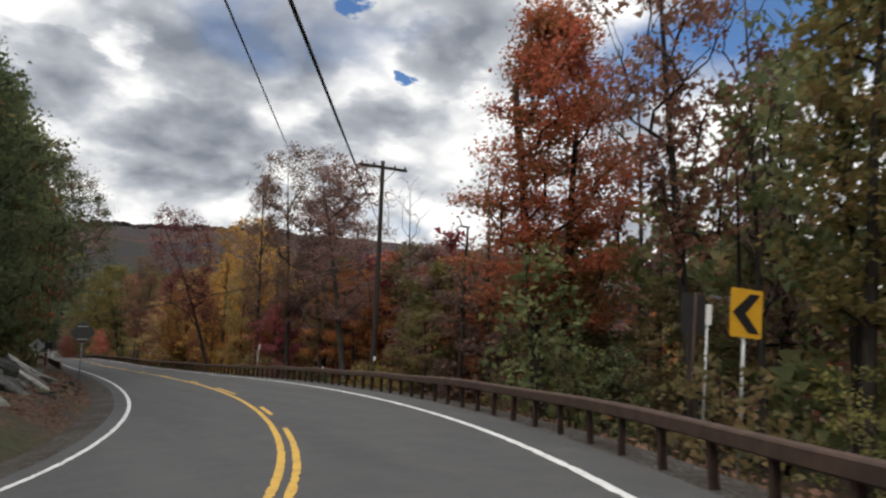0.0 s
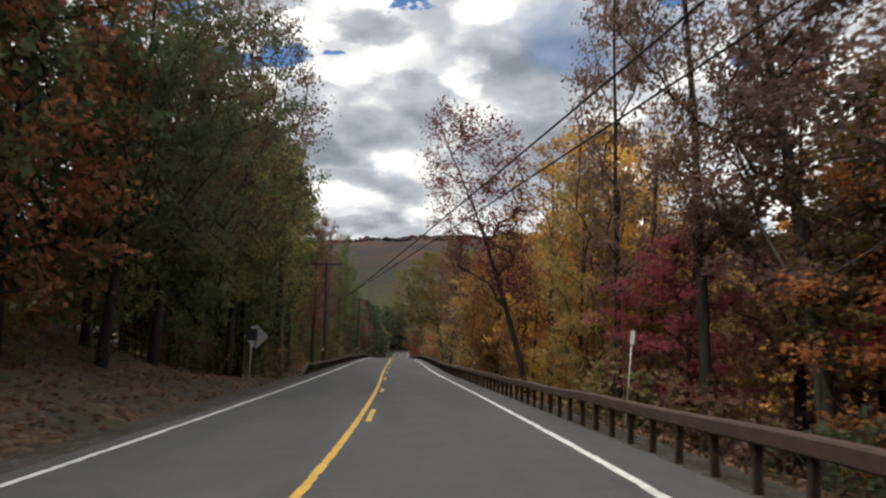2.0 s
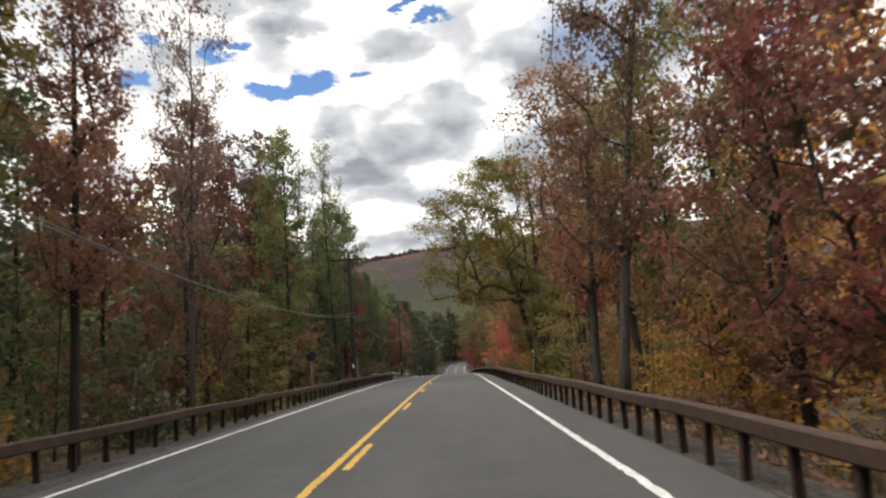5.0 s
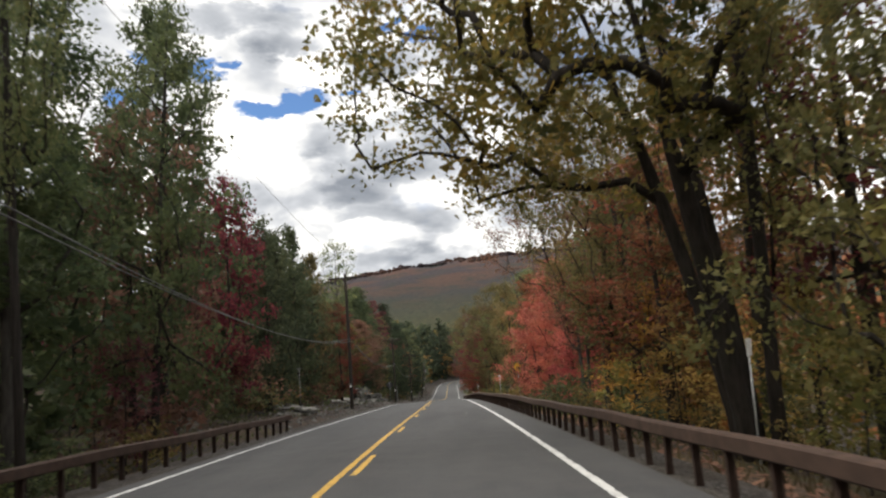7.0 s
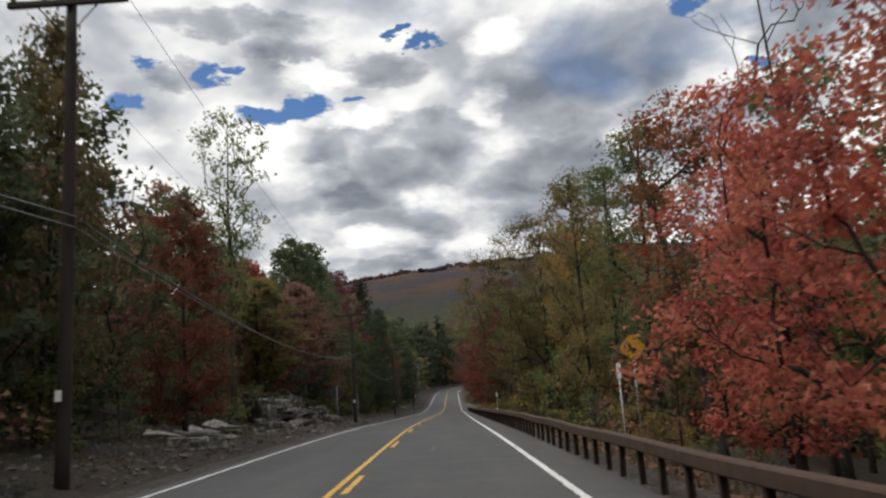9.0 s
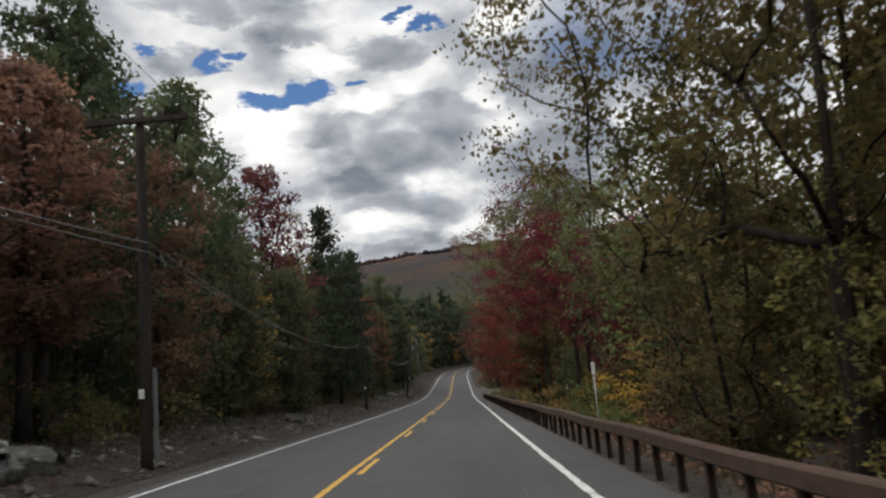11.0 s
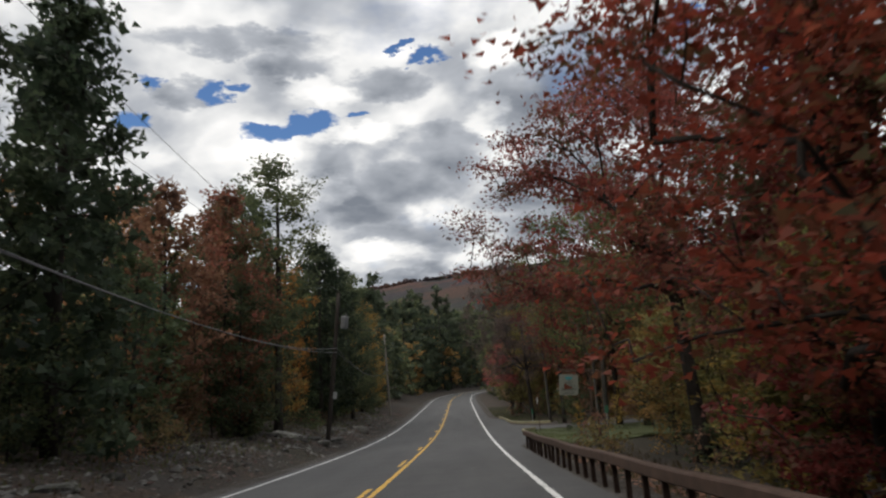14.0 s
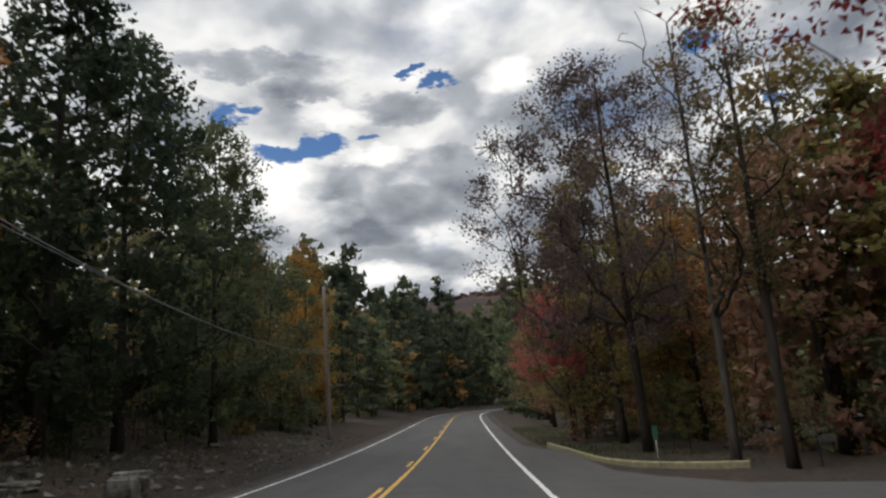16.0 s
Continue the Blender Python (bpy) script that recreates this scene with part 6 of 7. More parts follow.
def rounded(w, h, r, n=3):
    pts = []
    for cx, cz, a0 in ((w / 2 - r, h / 2 - r, 0), (-w / 2 + r, h / 2 - r, 90), (-w / 2 + r, -h / 2 + r, 180), (w / 2 - r, -h / 2 + r, 270)):
        for k in range(n + 1):
            a = radians(a0 + 90 * k / n)
            pts.append((cx + r * math.cos(a), cz + r * math.sin(a)))
    return pts


def diamond(size):
    d = size / math.sqrt(2)
    c = 0.06
    return [(c, d - c), (-c, d - c), (-d + c, c), (-d + c, -c), (-c, -d + c), (c, -d + c), (d - c, -c), (d - c, c)]


def sign(s, off, top, label, outline, material, turn=0.0, lean=0.0, post_r=0.03, category="road sign", back=False, post=None):
    x, y, z = place(s, off)
    road_z = at(np.array([s]), np.array([off]))[0][2]
    h = math.degrees(np.interp(s, ALONG, R_HEAD))
    ob = thing("road_sign", pose(x, y, z, 0, lean, h + turn), label, category)
    hh = road_z + top - z
    part("post", post_me(hh + 0.35, post_r, post or (RUST_DARK if back else GALV)), ob)
    pl = part("plate", plate_me(outline, 0.006, material), ob, m=pose(0, 0.036 if back else -0.04, hh))
    return ob, pl


c_ob, c_pl = sign(9.5, 6.75, 1.93, "amber chevron sign with a black arrow on a steel post", rounded(0.62, 0.77, 0.04), SIGN_YELLOW, 6, 5)
part("chevron", plate_me([(0.26, 0.31), (0.06, 0.31), (-0.27, 0.0), (0.06, -0.31), (0.26, -0.31), (-0.02, 0.0)], 0.004, SIGN_BLACK), c_pl, "black chevron arrow", pose(0, -0.008, 0))
sign(10.0, 6.27, 1.94, "dark back of a traffic sign on a steel post", rounded(0.5, 0.66, 0.05), SIGN_DARK, 10, 5, back=True)
o_ob, o_pl = sign(28.7, -4.95, 2.45, "dull grey back of a diamond-shaped sign on a post", [(0.07, 0.40), (-0.07, 0.40), (-0.39, 0.05), (-0.39, -0.05), (-0.10, -0.37), (0.10, -0.37), (0.39, -0.05), (0.39, 0.05)], SIGN_DULL, 10, post=TANK)
for h in (-0.25, 0.22):
    part("brace", box_me("brace", (0.36, 0.012, 0.035), GALV), o_pl, "pale metal brace", pose(0, -0.011, h))
sign(61.2, -5.7, 1.95, "dark back of a square sign on a pale post", rounded(0.5, 0.5, 0.04), SIGN_DARK, 0)
sign(65.5, -6.35, 1.92, "grey back of a diamond warning sign on a post", diamond(0.88), SIGN_BACK, 0, back=True)
sign(124.8, -6.9, 2.0, "dark back of a round sign on a post", [(0.3 * math.cos(radians(30 * k)), 0.3 * math.sin(radians(30 * k))) for k in range(12)], SIGN_DARK, 0)
sign(201.8, -5.05, 2.15, "dull dark back of a diamond warning sign on a thin post", diamond(0.66), SIGN_DARK, 0, back=True, post=TANK)
d_ob, d_pl = sign(180.3, 7.6, 2.45, "amber diamond warning sign on twin posts", diamond(0.62), SIGN_YELLOW, 0)
part("symbol", plate_me([(-0.13, 0.10), (-0.06, 0.12), (-0.03, 0.0), (0.14, -0.06), (0.10, -0.12), (-0.10, -0.06)], 0.004, SIGN_BLACK), d_pl, "black symbol", pose(0, -0.008, 0))


def marker(s, off, top, lean=0.0, plate_h=0.32):
    x, y, z = place(s, off)
    road_z = at(np.array([s]), np.array([off]))[0][2]
    ob = thing("delineator", pose(x, y, z, 0, lean, math.degrees(np.interp(s, ALONG, R_HEAD))), "white reflective delineator on a thin steel post", "delineator", "delineators along the guard rail")
    hh = road_z + top - z
    part("post", post_me(hh, 0.018), ob)
    part("reflector", box_me("reflector", (0.10, 0.012, plate_h), SIGN_WHITE, 0.003), ob, m=pose(0, -0.03, hh - plate_h / 2))


for s, off, top, lean in ((9.5, 6.12, 2.05, 4.5), (47.0, 6.0, 1.96, 5.0), (90.2, 5.9, 1.4, 5.0), (134.9, 7.2, 1.68, 2.0), (174.0, 5.5, 1.8, 0.0), (213.4, 5.5, 1.75, 0.0), (243.4, 9.2, 1.0, 0.0)):
    marker(s, off, top, lean)
x, y, z = place(157.8, -6.1)
pst = thing("field_post", pose(x, y, z), "slender grey steel post with a short top bar", "post")
part("shaft", post_me(2.5, 0.017, TANK), pst)
part("top_bar", box_me("top_bar", (0.36, 0.026, 0.026), TANK, 0.004), pst, m=pose(0, 0, 2.48))

# trailhead board on its timber arm
x, y, z = 7.15, 284.45, place(284.4, 7.6)[2]
P_Z = -9.30 - z  # middle of the panel over the ground
board = thing("trailhead_sign", pose(x, y, z, 0, 4.5, -2), "cream trailhead parking sign hanging from a brown timber post", "sign")
part("timber_post", box_me("timber_post", (0.13, 0.13, P_Z + 1.35), BROWN_WOOD, 0.012, (0, 0, (P_Z + 0.35) / 2)), board)
part("timber_arm", box_me("timber_arm", (2.3, 0.11, 0.13), BROWN_WOOD, 0.012, (-0.45, -0.122, P_Z + 0.73)), board)
pl = part("panel", plate_me(rounded(0.98, 1.06, 0.02), 0.03, SIGN_CREAM), board, "cream painted panel", pose(-1.15, -0.14, P_Z))
for sx in (-0.35, 0.35):
    v, f = tube([(sx - 1.15, -0.12, P_Z + 0.51), (sx - 1.15, -0.12, P_Z + 0.70)], (0.008, 0.008), 5)
    part("hanger", mesh_of("hanger", v, f, RUST_DARK), board)
part("emblem", plate_me([(0.2, 0.05), (0.19, 0.1), (0.0, 0.12), (-0.19, 0.1), (-0.2, 0.05), (-0.12, -0.02), (0.0, -0.07), (0.12, -0.04)], 0.003, SIGN_TEAL), pl, "teal emblem", pose(0, -0.006, 0.3))


def lettering(text, size, parent, m, material):
    cu = bpy.data.curves.new("lettering", "FONT")
    cu.body, cu.size, cu.align_x, cu.align_y, cu.extrude = text, size, "CENTER", "CENTER", 0.001
    tmp = bpy.data.objects.new("lettering", cu)
    me = bpy.data.meshes.new_from_object(tmp)
    bpy.data.objects.remove(tmp)
    me.materials.clear()
    me.materials.append(material)
    return part("lettering", me, parent, f"{text} in dark letters", m)


for text, size, h in (("WEST", 0.17, 0.10), ("TRAPPS", 0.17, -0.06), ("TRAILHEAD", 0.155, -0.23), ("PARKING", 0.13, -0.43)):
    lettering(text, size, pl, pose(0, -0.006, h, 90, 0, 0), SIGN_BLACK)

x, y, z = place(304.2, 7.4)
gs = thing("marker_post", pose(x, y, z), "low green marker sign on a thin post", "marker")
part("post", post_me(0.9, 0.02), gs)
part("plate", plate_me(rounded(0.16, 0.42, 0.02), 0.006, SIGN_GREEN), gs, m=pose(0, -0.03, 0.75))
x, y, z = place(277.0, 7.75)
ps = thing("marker_post", pose(x, y, z, 0, 3, 0), "pale marker post standing beyond the guard rail end", "marker")
part("post", post_me(1.3, 0.025, POLE_GREY), ps)
part("plate", plate_me(rounded(0.16, 0.3, 0.02), 0.006, SIGN_GREEN), ps, m=pose(0, -0.045, 1.3))
x, y, z = place(289.3, 6.3)
wp = thing("marker_post", pose(x, y, z), "thin white-topped marker post beside the drive", "marker")
part("post", post_me(1.95, 0.025, BROWN_WOOD), wp)
part("cap", box_me("cap", (0.055, 0.02, 0.36), SIGN_WHITE, 0.005), wp, m=pose(0, -0.035, 1.78))

x, y, z = place(285.2, 9.35)
gp = thing("timber_pole", pose(x, y, z, 0, 3, 0), "stout grey weathered pole beside the trailhead sign", "pole")
part("shaft", pole_mesh("shaft", 4.3, 0.14, 0.11, BARK_GREY), gp)

# ---- drive, kerbs and lawn by the trailhead ----


def paved(name, rows, lift, material):
    """A paved surface from rows of station and two offsets or two ends."""
    verts = np.concatenate([at(np.array([a[0], b[0]], float), np.array([a[1], b[1]], float), lift) for a, b in rows])
    faces = [(2 * i, 2 * i + 1, 2 * i + 3, 2 * i + 2) for i in range(len(rows) - 1)]
    return new(name, mesh_of(name, verts, faces, material))


mouth = paved("driveway", [((s, 3.85), (s, np.interp(s, [276, 283, 309, 315], [3.9, 5.38, 5.38, 3.9]))) for s in np.arange(276, 315.1, 1.0)], -0.012, ASPHALT)
tagged(mouth, "grey asphalt driveway mouth joining the road", "driveway", kind="structure")
spur = paved("driveway", [((292.2, 5.3), (301.0, 5.3)), ((292.4, 6.2), (298.6, 6.0)), ((292.2, 7.4), (296.4, 7.0)), ((291.6, 9.0), (295.2, 8.8)), ((290.6, 13.0), (294.4, 13.0)), ((289.6, 24.0), (293.6, 24.0))], -0.016, ASPHALT)
tagged(spur, "pale asphalt driveway leading into the wood", "driveway", kind="structure")


def kerb(points, label):
    prof = [(-0.075, -0.2), (-0.07, 0.08), (-0.045, 0.115), (0.055, 0.115), (0.075, 0.085), (0.075, -0.2)]
    s = np.array([p[0] for p in points], float)
    o = np.array([p[1] for p in points], float)
    u = np.linspace(0, len(points) - 1, 40)
    s, o = glide(u, range(len(points)), s), glide(u, range(len(points)), o)
    c = at(s, o)
    t = np.gradient(c[:, :2], axis=0)
    t /= np.linalg.norm(t, axis=1)[:, None]
    nrm = np.stack([t[:, 1], -t[:, 0]], 1)
    V = np.concatenate([np.stack([c[:, 0] + nrm[:, 0] * a, c[:, 1] + nrm[:, 1] * a, c[:, 2] + b], 1)[:, None] for a, b in prof], 1).reshape(-1, 3)
    w = len(prof)
    F = [(i * w + k, i * w + (k + 1) % w, (i + 1) * w + (k + 1) % w, (i + 1) * w + k) for i in range(39) for k in range(w)]
    F += [tuple(range(w))[::-1], tuple(39 * w + k for k in range(w))]
    ob = new("kerb", mesh_of("kerb", V, F, KERB))
    tagged(ob, label, "kerb", kind="structure")


kerb([(277.5, 5.1), (281, 5.35), (286, 5.42), (290, 5.42), (291.6, 5.55), (292.1, 6.3)], "worn yellowish concrete kerb edging the lawn")
kerb([(313, 5.2), (308, 5.45), (304, 5.6), (301.6, 6.1), (300.2, 7.0), (299.4, 8.2)], "worn pale concrete kerb at the driveway")


def tufts(name, count, pick, size, seed, material, label):
    """Short bent blades standing on the ground."""
    rng = np.random.default_rng(seed)
    s, o = pick(rng, count)
    count = len(s)
    p = at(s, o)
    z = land(p[:, 0], p[:, 1])[0]
    base = np.stack([p[:, 0], p[:, 1], z], 1)
    a = rng.uniform(0, 2 * math.pi, count)
    h = size * rng.uniform(0.5, 1.4, count)
    side = np.stack([np.cos(a), np.sin(a), 0 * a], 1)
    lean = rng.normal(size=(count, 3)) * 0.35 * h[:, None]
    up = np.stack([0 * h, 0 * h, h], 1)
    w = 0.10 * h[:, None] + 0.008
    v = np.stack([base - side * w, base + side * w, base + up * 0.6 + lean * 0.4 + side * w * 0.7, base + up + lean], 1).reshape(-1, 3)
    me = leaf_mesh(name, v, count)
    me.materials.clear()
    me.materials.append(material)
    ob = new(name, me)
    tagged(ob, label, "grass", kind="stuff")


def lawn():
    s, o = np.meshgrid(np.arange(277.4, 291.5, 0.5), np.arange(5.48, 13.1, 0.5))
    p = at(s.ravel(), o.ravel())
    p[:, 2] = np.maximum(land(p[:, 0], p[:, 1])[0], p[:, 2] - 0.06) + 0.02
    h, w = s.shape
    F = [(j * w + i, j * w + i + 1, (j + 1) * w + i + 1, (j + 1) * w + i) for j in range(h - 1) for i in range(w - 1)]
    tagged(new("lawn", mesh_of("lawn", p, F, LAWN, True)), "short mown green lawn beside the driveway", "lawn", kind="structure")


lawn()


def lawn_pick(rng, n):
    return rng.uniform(277, 291.6, n), 5.6 + 9 * rng.random(n) ** 1.5


def corner_pick(rng, n):
    s = rng.uniform(300.5, 334, n)
    return s, np.interp(s, [300, 302, 306, 313, 320, 334], [7.4, 6.5, 5.9, 5.3, 4.5, 4.4]) + 3.2 * rng.random(n) ** 1.4


def verge_pick(rng, n):
    s = rng.uniform(0, 276, n)
    return s, 4.75 + 3.0 * rng.random(n) ** 1.2


def left_pick(rng, n):
    s = rng.uniform(66, 320, n)
    return s, -(np.where(s < 150, 4.8, 6.0) + 4.0 * rng.random(n))


tufts("grass", 18000, lawn_pick, 0.045, 3, GRASS, "short green lawn beside the driveway kerb")
tufts("corner_grass", 9000, corner_pick, 0.06, 12, GRASS, "short grass behind the far driveway kerb")
tufts("verge_grass", 9000, verge_pick, 0.15, 4, DRY, "dry grass and weeds below the guard rail")
tufts("weeds", 7000, left_pick, 0.13, 5, GRASS, "sparse weeds along the bank")


def bank_pick(rng, n):
    s = rng.uniform(150, 318, n)
    o = 5.5 + 4.4 * rng.random(n) ** 0.8
    patch = np.sin(s * 1.7 + o) + np.sin(s * 0.61 + 2 * o) + np.sin(s * 3.3 - 2.1 * o)
    keep = patch > rng.uniform(-1.2, 0.9, n)
    return s[keep], -o[keep]


tufts("dry_weeds", 15000, bank_pick, 0.10, 8, DRY, "dry brown weeds and brambles on the stony bank")


def litter(name, count, s0, s1, o0, o1, seed, tint, label):
    rng = np.random.default_rng(seed)
    s, o = rng.uniform(s0, s1, count), o0 + (o1 - o0) * rng.random(count)
    p = at(s, o)
    z = land(p[:, 0], p[:, 1])[0]
    pos = np.stack([p[:, 0], p[:, 1], np.maximum(z, p[:, 2] - 0.3) + 0.02], 1)
    a = rng.normal(size=(count, 3)) * (1, 1, 0.25)
    a /= np.linalg.norm(a, axis=1)[:, None]
    b = np.cross(a, np.array([0, 0, 1.0]) + rng.normal(size=(count, 3)) * 0.3)
    b /= np.linalg.norm(b, axis=1)[:, None]
    w = rng.uniform(0.05, 0.11, (count, 1))
    v = np.stack([pos - a * w, pos + b * w * 0.7, pos + a * w, pos - b * w * 0.7], 1).reshape(-1, 3)
    me = leaf_mesh(name, v, count)
    me.materials.clear()
    me.materials.append(LEAF[tint])
    ob = new(name, me)
    tagged(ob, label, "fallen leaves", kind="stuff")


litter("fallen_leaves", 9000, 18, 66, -14, -4.6, 6, "rust", "brown fallen leaves covering the bank")
litter("fallen_leaves", 9000, 150, 330, -10, -4.3, 9, "slate", "brown fallen leaves on the stony bank")
litter("fallen_leaves", 9000, 0, 276, 4.3, 6.2, 7, "rust", "brown fallen leaves below the guard rail")

# ---- rocks ----


def rock_mesh(seed, stretch, beds=True):
    """A broken block: the hull of jittered box corners, chipped, and split along its beds where it is large."""
    rng = random.Random(seed)
    bm = bmesh.new()
    for sx in (-1, 1):
        for sy in (-1, 1):
            for sz in (-1, 1):
                for _ in range(3):
                    bm.verts.new((sx * rng.uniform(0.55, 1.0) * stretch[0], sy * rng.uniform(0.5, 1.0) * stretch[1], sz * rng.uniform(0.6, 1.0) * stretch[2]))
    hull = bmesh.ops.convex_hull(bm, input=bm.verts[:])
    bmesh.ops.delete(bm, geom=list({e for e in hull["geom_interior"] + hull["geom_unused"] if isinstance(e, bmesh.types.BMVert)}), context="VERTS")
    bmesh.ops.dissolve_limit(bm, angle_limit=radians(9), verts=bm.verts[:], edges=bm.edges[:])
    bmesh.ops.bevel(bm, geom=bm.edges[:], offset=0.03, segments=1, affect="EDGES", profile=0.5)
    bmesh.ops.triangulate(bm, faces=bm.faces[:])
    if beds:
        long_edges = [e for e in bm.edges if e.calc_length() > 0.35]
        bmesh.ops.subdivide_edges(bm, edges=long_edges, cuts=2, use_grid_fill=True)
        bmesh.ops.triangulate(bm, faces=bm.faces[:])
        # beds split along the height: each bed stands in or out a little
        stands = [rng.uniform(0.86, 1.06) for _ in range(9)]
        for v in bm.verts:
            k = stands[int((v.co.z / stretch[2] + 1.2) * 3.2) % 9]
            v.co.x = v.co.x * k + rng.gauss(0, 0.022)
            v.co.y = v.co.y * k + rng.gauss(0, 0.022)
            v.co.z += rng.gauss(0, 0.02)
    me = bpy.data.meshes.new("rock")
    bm.to_mesh(me)
    bm.free()
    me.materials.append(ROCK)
    return me


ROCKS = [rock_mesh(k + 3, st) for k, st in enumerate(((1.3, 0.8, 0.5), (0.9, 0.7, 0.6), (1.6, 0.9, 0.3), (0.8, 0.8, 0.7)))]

STONES = [rock_mesh(k + 23, st, False) for k, st in enumerate(((1.3, 0.8, 0.5), (0.9, 0.7, 0.6), (1.6, 0.9, 0.4), (0.8, 0.8, 0.7)))]
PALE = [me.copy() for me in ROCKS]
for me in PALE:
    me.materials[0] = ROCK_PALE


def rock(s, off, size, which=0, turn=0.0, tip=0.0, label="pale grey angular boulder on the roadside bank", sink=0.15):
    x, y, z = place(s, off)
    ob = new("rock", (STONES if size < 0.27 else PALE if s > 280 else ROCKS)[which % 4])
    ob.matrix_basis = pose(x, y, z + size * 0.25 - sink * size, tip, tip * 0.5, turn) @ Matrix.Diagonal((size, size, size, 1))
    tagged(ob, label, "rock", "roadside rocks")


# broken slabs tumbled down the bank, leaning towards the road
for s, off, size, which, turn, dip in ((33.2, -7.5, 1.0, 2, 70, 24), (32.2, -6.9, 0.8, 0, 15, 34), (31.4, -6.3, 0.42, 1, 20, 12), (33.6, -6.2, 0.5, 2, 40, 30), (34.6, -8.1, 0.8, 2, 110, 20), (35.5, -6.7, 0.45, 3, 80, 15), (30.6, -7.6, 0.9, 2, 25, 38), (29.6, -6.6, 0.6, 0, 5, 40), (28.6, -7.4, 0.9, 2, 150, 28),
                                      (13, -7.6, 1.0, 0, 30, 25), (14.5, -6.6, 0.7, 2, 10, 35), (16.5, -7.4, 0.9, 1, 80, 15), (18.5, -6.3, 0.6, 2, 60, 30), (21, -7.2, 1.0, 0, 100, 25), (23.0, -6.5, 0.7, 2, 15, 38), (24.6, -7.3, 0.9, 2, 45, 25), (26.5, -7.4, 0.9, 3, 10, 20), (27.2, -6.2, 0.55, 2, 0, 36)):
    x, y, z = place(s, off)
    ob = new("rock", (PALE if size < 0.85 else ROCKS)[which])
    h = math.degrees(np.interp(s, ALONG, R_HEAD))
    ob.matrix_basis = pose(x, y, z + 0.04 * size, 0, dip, h) @ pose(0, 0, 0, 0, 0, turn) @ Matrix.Diagonal((size, size, size, 1))
    tagged(ob, "grey angular slab tumbled down the leafy roadside bank", "rock", "roadside rocks")
for args in (
             (207.5, -6.3, 0.55, 3, 40, 12), (206.2, -6.0, 0.4, 1, 80), (209, -7.2, 0.45, 0, 20), (194, -7.2, 0.5, 1, 60),
             (228.5, -6.3, 0.3, 1, 0), (262, -6.4, 0.35, 2, 30), (283.5, -5.2, 0.35, 1, 10), (286.5, -5.3, 0.4, 2, 70), (291, -6.4, 0.4, 3, 20), (298, -5.4, 0.42, 1, 60), (299.2, -5.9, 0.34, 0, 20), (297.3, -5.2, 0.4, 3, 100), (296, -6.6, 0.3, 2, 0)):
    rock(*args)
# thin pale slabs split along their beds
sk = random.Random(8)
for s, off, count, long, wide in ((164.6, -7.5, 9, 1.3, 0.5), (166.0, -9.6, 7, 1.3, 0.5), (160.5, -6.9, 5, 1.0, 0.5), (183.5, -7.4, 10, 2.0, 0.7), (187.0, -7.9, 6, 1.5, 0.6), (283.5, -7.3, 5, 1.4, 0.6)):
    for k in range(count):
        ds, do = sk.uniform(-long, long), sk.uniform(-wide, wide)
        x, y, z = place(s + ds, off + do)
        size = sk.uniform(0.16, 0.46)
        ob = new("slab", PALE[sk.choice((2, 2, 0))])
        ob.matrix_basis = pose(x, y, z + 0.05 + 0.05 * (k % 3), sk.uniform(-9, 9), sk.uniform(2, 16), sk.uniform(-30, 30)) @ Matrix.Diagonal((size, size * sk.uniform(0.8, 1.5), size * sk.uniform(0.45, 0.8), 1))
        tagged(ob, "pale flat broken slab lying on the dark bank", "rock", "pale slabs on the bank")
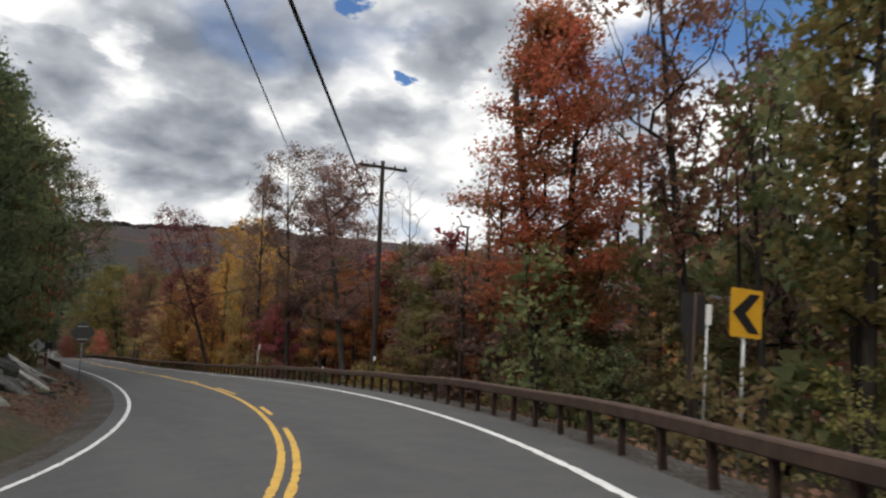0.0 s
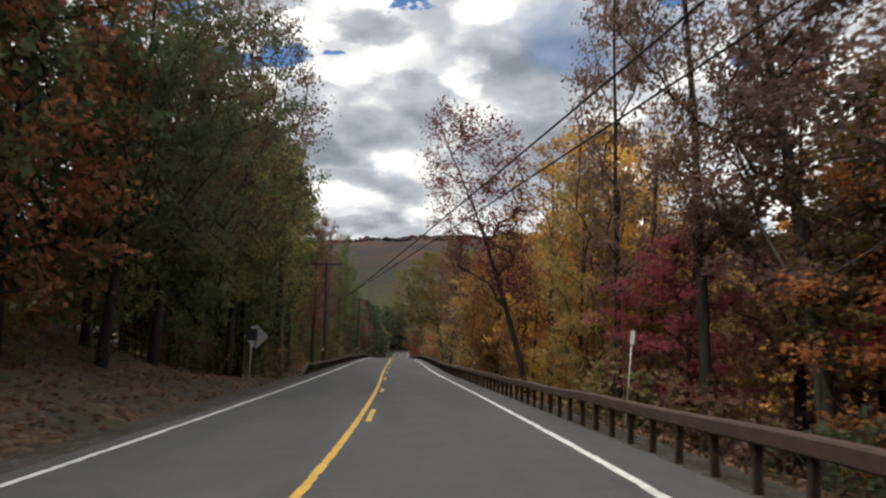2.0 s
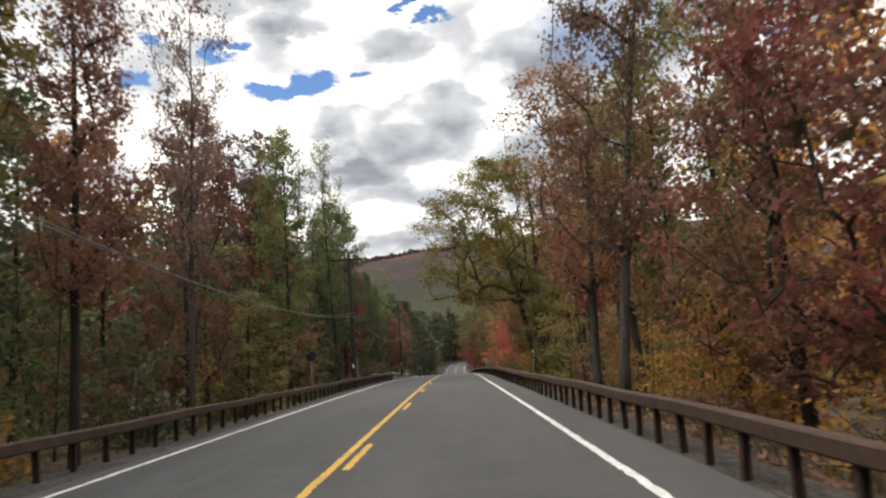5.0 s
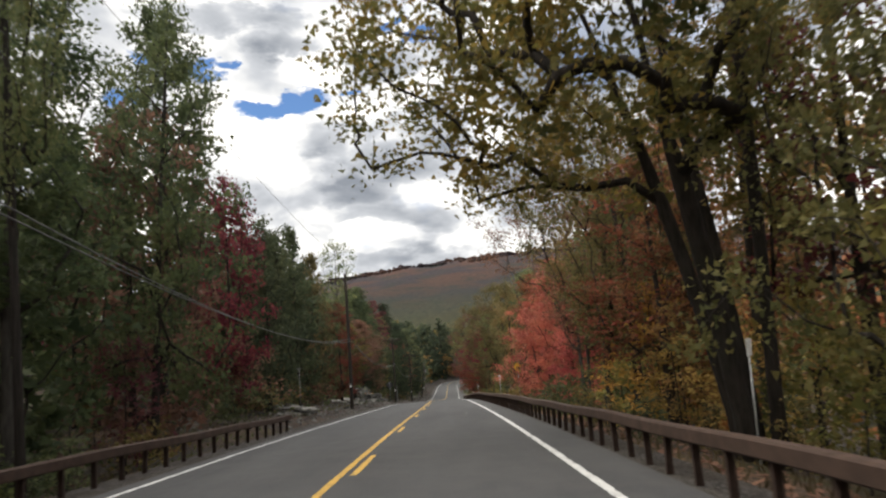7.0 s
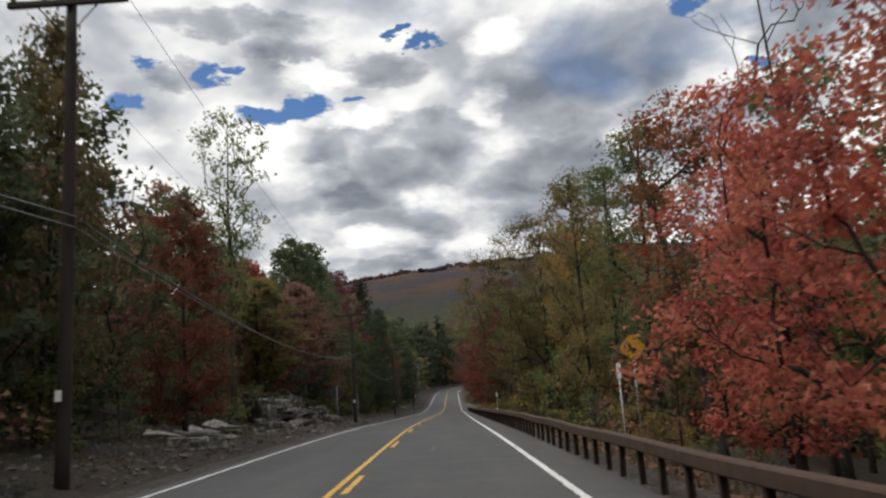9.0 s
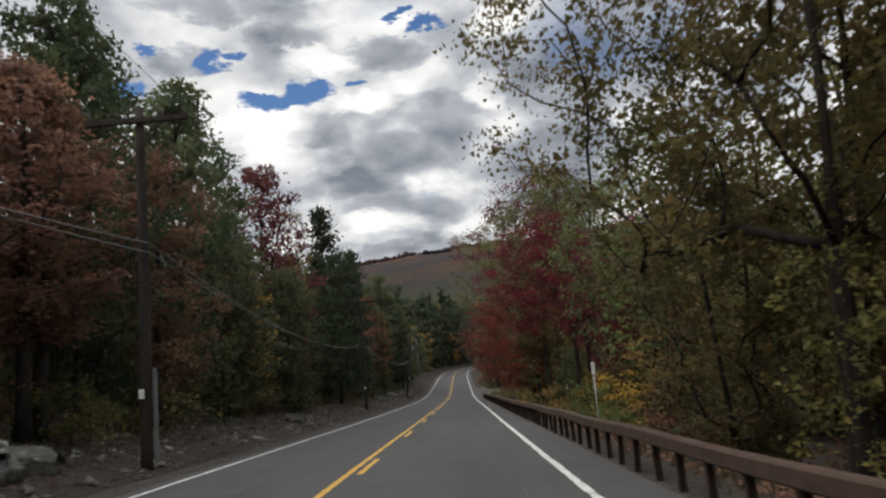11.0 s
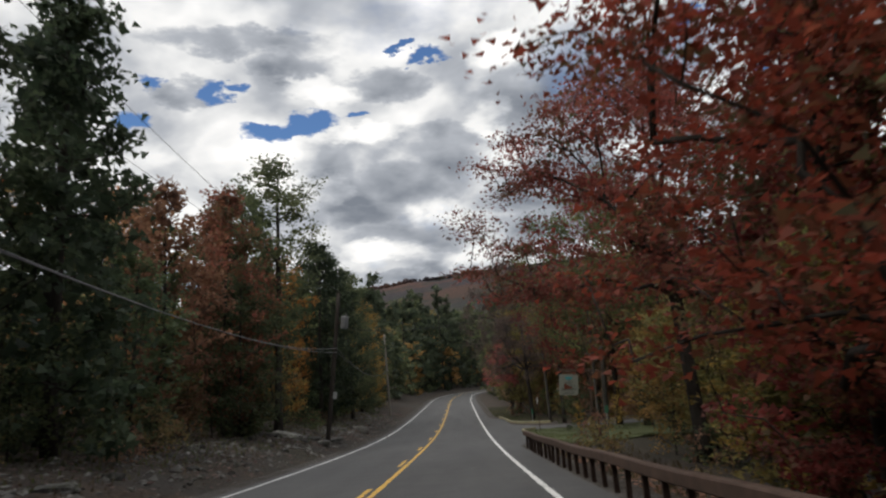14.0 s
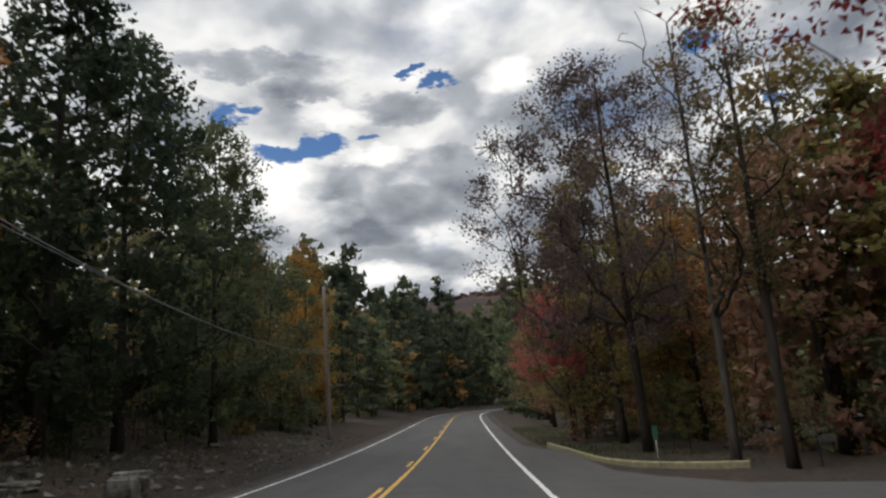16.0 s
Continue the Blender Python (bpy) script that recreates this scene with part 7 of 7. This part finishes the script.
# a ledge of stacked slabs in the bank
lk = random.Random(21)
for s in np.arange(195.0, 207.8, 0.8):
    rise = float(np.interp(s, [195, 198, 202, 207.8], [0.8, 1.5, 1.5, 0.5]))
    layer, z_up = 0, -0.1
    while z_up < rise:
        last = z_up + 0.5 >= rise
        high = lk.uniform(0.22, 0.36) * (1.5 if last else 1.0)
        off = -6.4 - 0.35 * layer - (0.55 if layer % 2 else 0.0) - lk.uniform(0, 0.7)
        x, y, z = place(float(s) + lk.uniform(-0.5, 0.5), off)
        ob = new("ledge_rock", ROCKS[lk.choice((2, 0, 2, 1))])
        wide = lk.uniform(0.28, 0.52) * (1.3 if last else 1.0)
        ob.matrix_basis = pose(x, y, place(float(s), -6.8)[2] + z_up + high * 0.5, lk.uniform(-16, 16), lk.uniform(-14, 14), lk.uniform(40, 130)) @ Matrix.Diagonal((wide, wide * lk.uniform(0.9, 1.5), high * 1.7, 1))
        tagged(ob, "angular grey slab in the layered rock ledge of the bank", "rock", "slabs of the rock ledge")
        z_up += high * 0.95
        layer += 1
rk = random.Random(12)
for _ in range(190):
    s = rk.choice((rk.uniform(8, 34), rk.uniform(155, 210), rk.uniform(210, 320), rk.uniform(270, 300)))
    rock(s, -rk.uniform(5.1, 9.5), rk.uniform(0.07, 0.15) * rk.choice((1, 1, 1.6)), rk.randrange(4), rk.uniform(0, 360), rk.uniform(-15, 15), "small grey stone on the roadside bank")


def rubble(name, count, seed, label):
    """Fist-sized angular stones strewn over the bank, too many to count."""
    rng = np.random.default_rng(seed)
    s = rng.uniform(150, 320, count)
    o = -(4.5 + 5.1 * rng.random(count))
    keep = np.sin(s * 0.9 + o) + np.sin(s * 2.3 - 1.4 * o) > rng.uniform(-1.6, 1.0, count)
    p = at(s[keep], o[keep])
    n = len(p)
    c = np.stack([p[:, 0], p[:, 1], land(p[:, 0], p[:, 1])[0] + 0.015], 1)
    axes = np.array([(1, 0, 0), (-1, 0, 0), (0, 1, 0), (0, -1, 0), (0, 0, 1), (0, 0, -1.0)])
    size = 0.035 + 0.10 * rng.random((n, 1, 1)) ** 3
    v = c[:, None] + (axes[None] + rng.normal(size=(n, 6, 3)) * 0.35) * size * np.array([1.2, 1.0, 0.7])
    tri = ((0, 2, 4), (2, 1, 4), (1, 3, 4), (3, 0, 4), (2, 0, 5), (1, 2, 5), (3, 1, 5), (0, 3, 5))
    ob = new(name, mesh_of(name, v.reshape(-1, 3), [tuple(6 * i + k for k in f) for i in range(n) for f in tri], ROCK_LOOSE))
    tagged(ob, label, "rubble", kind="stuff")


rubble("rubble", 7000, 14, "grey angular rubble strewn over the bare bank")
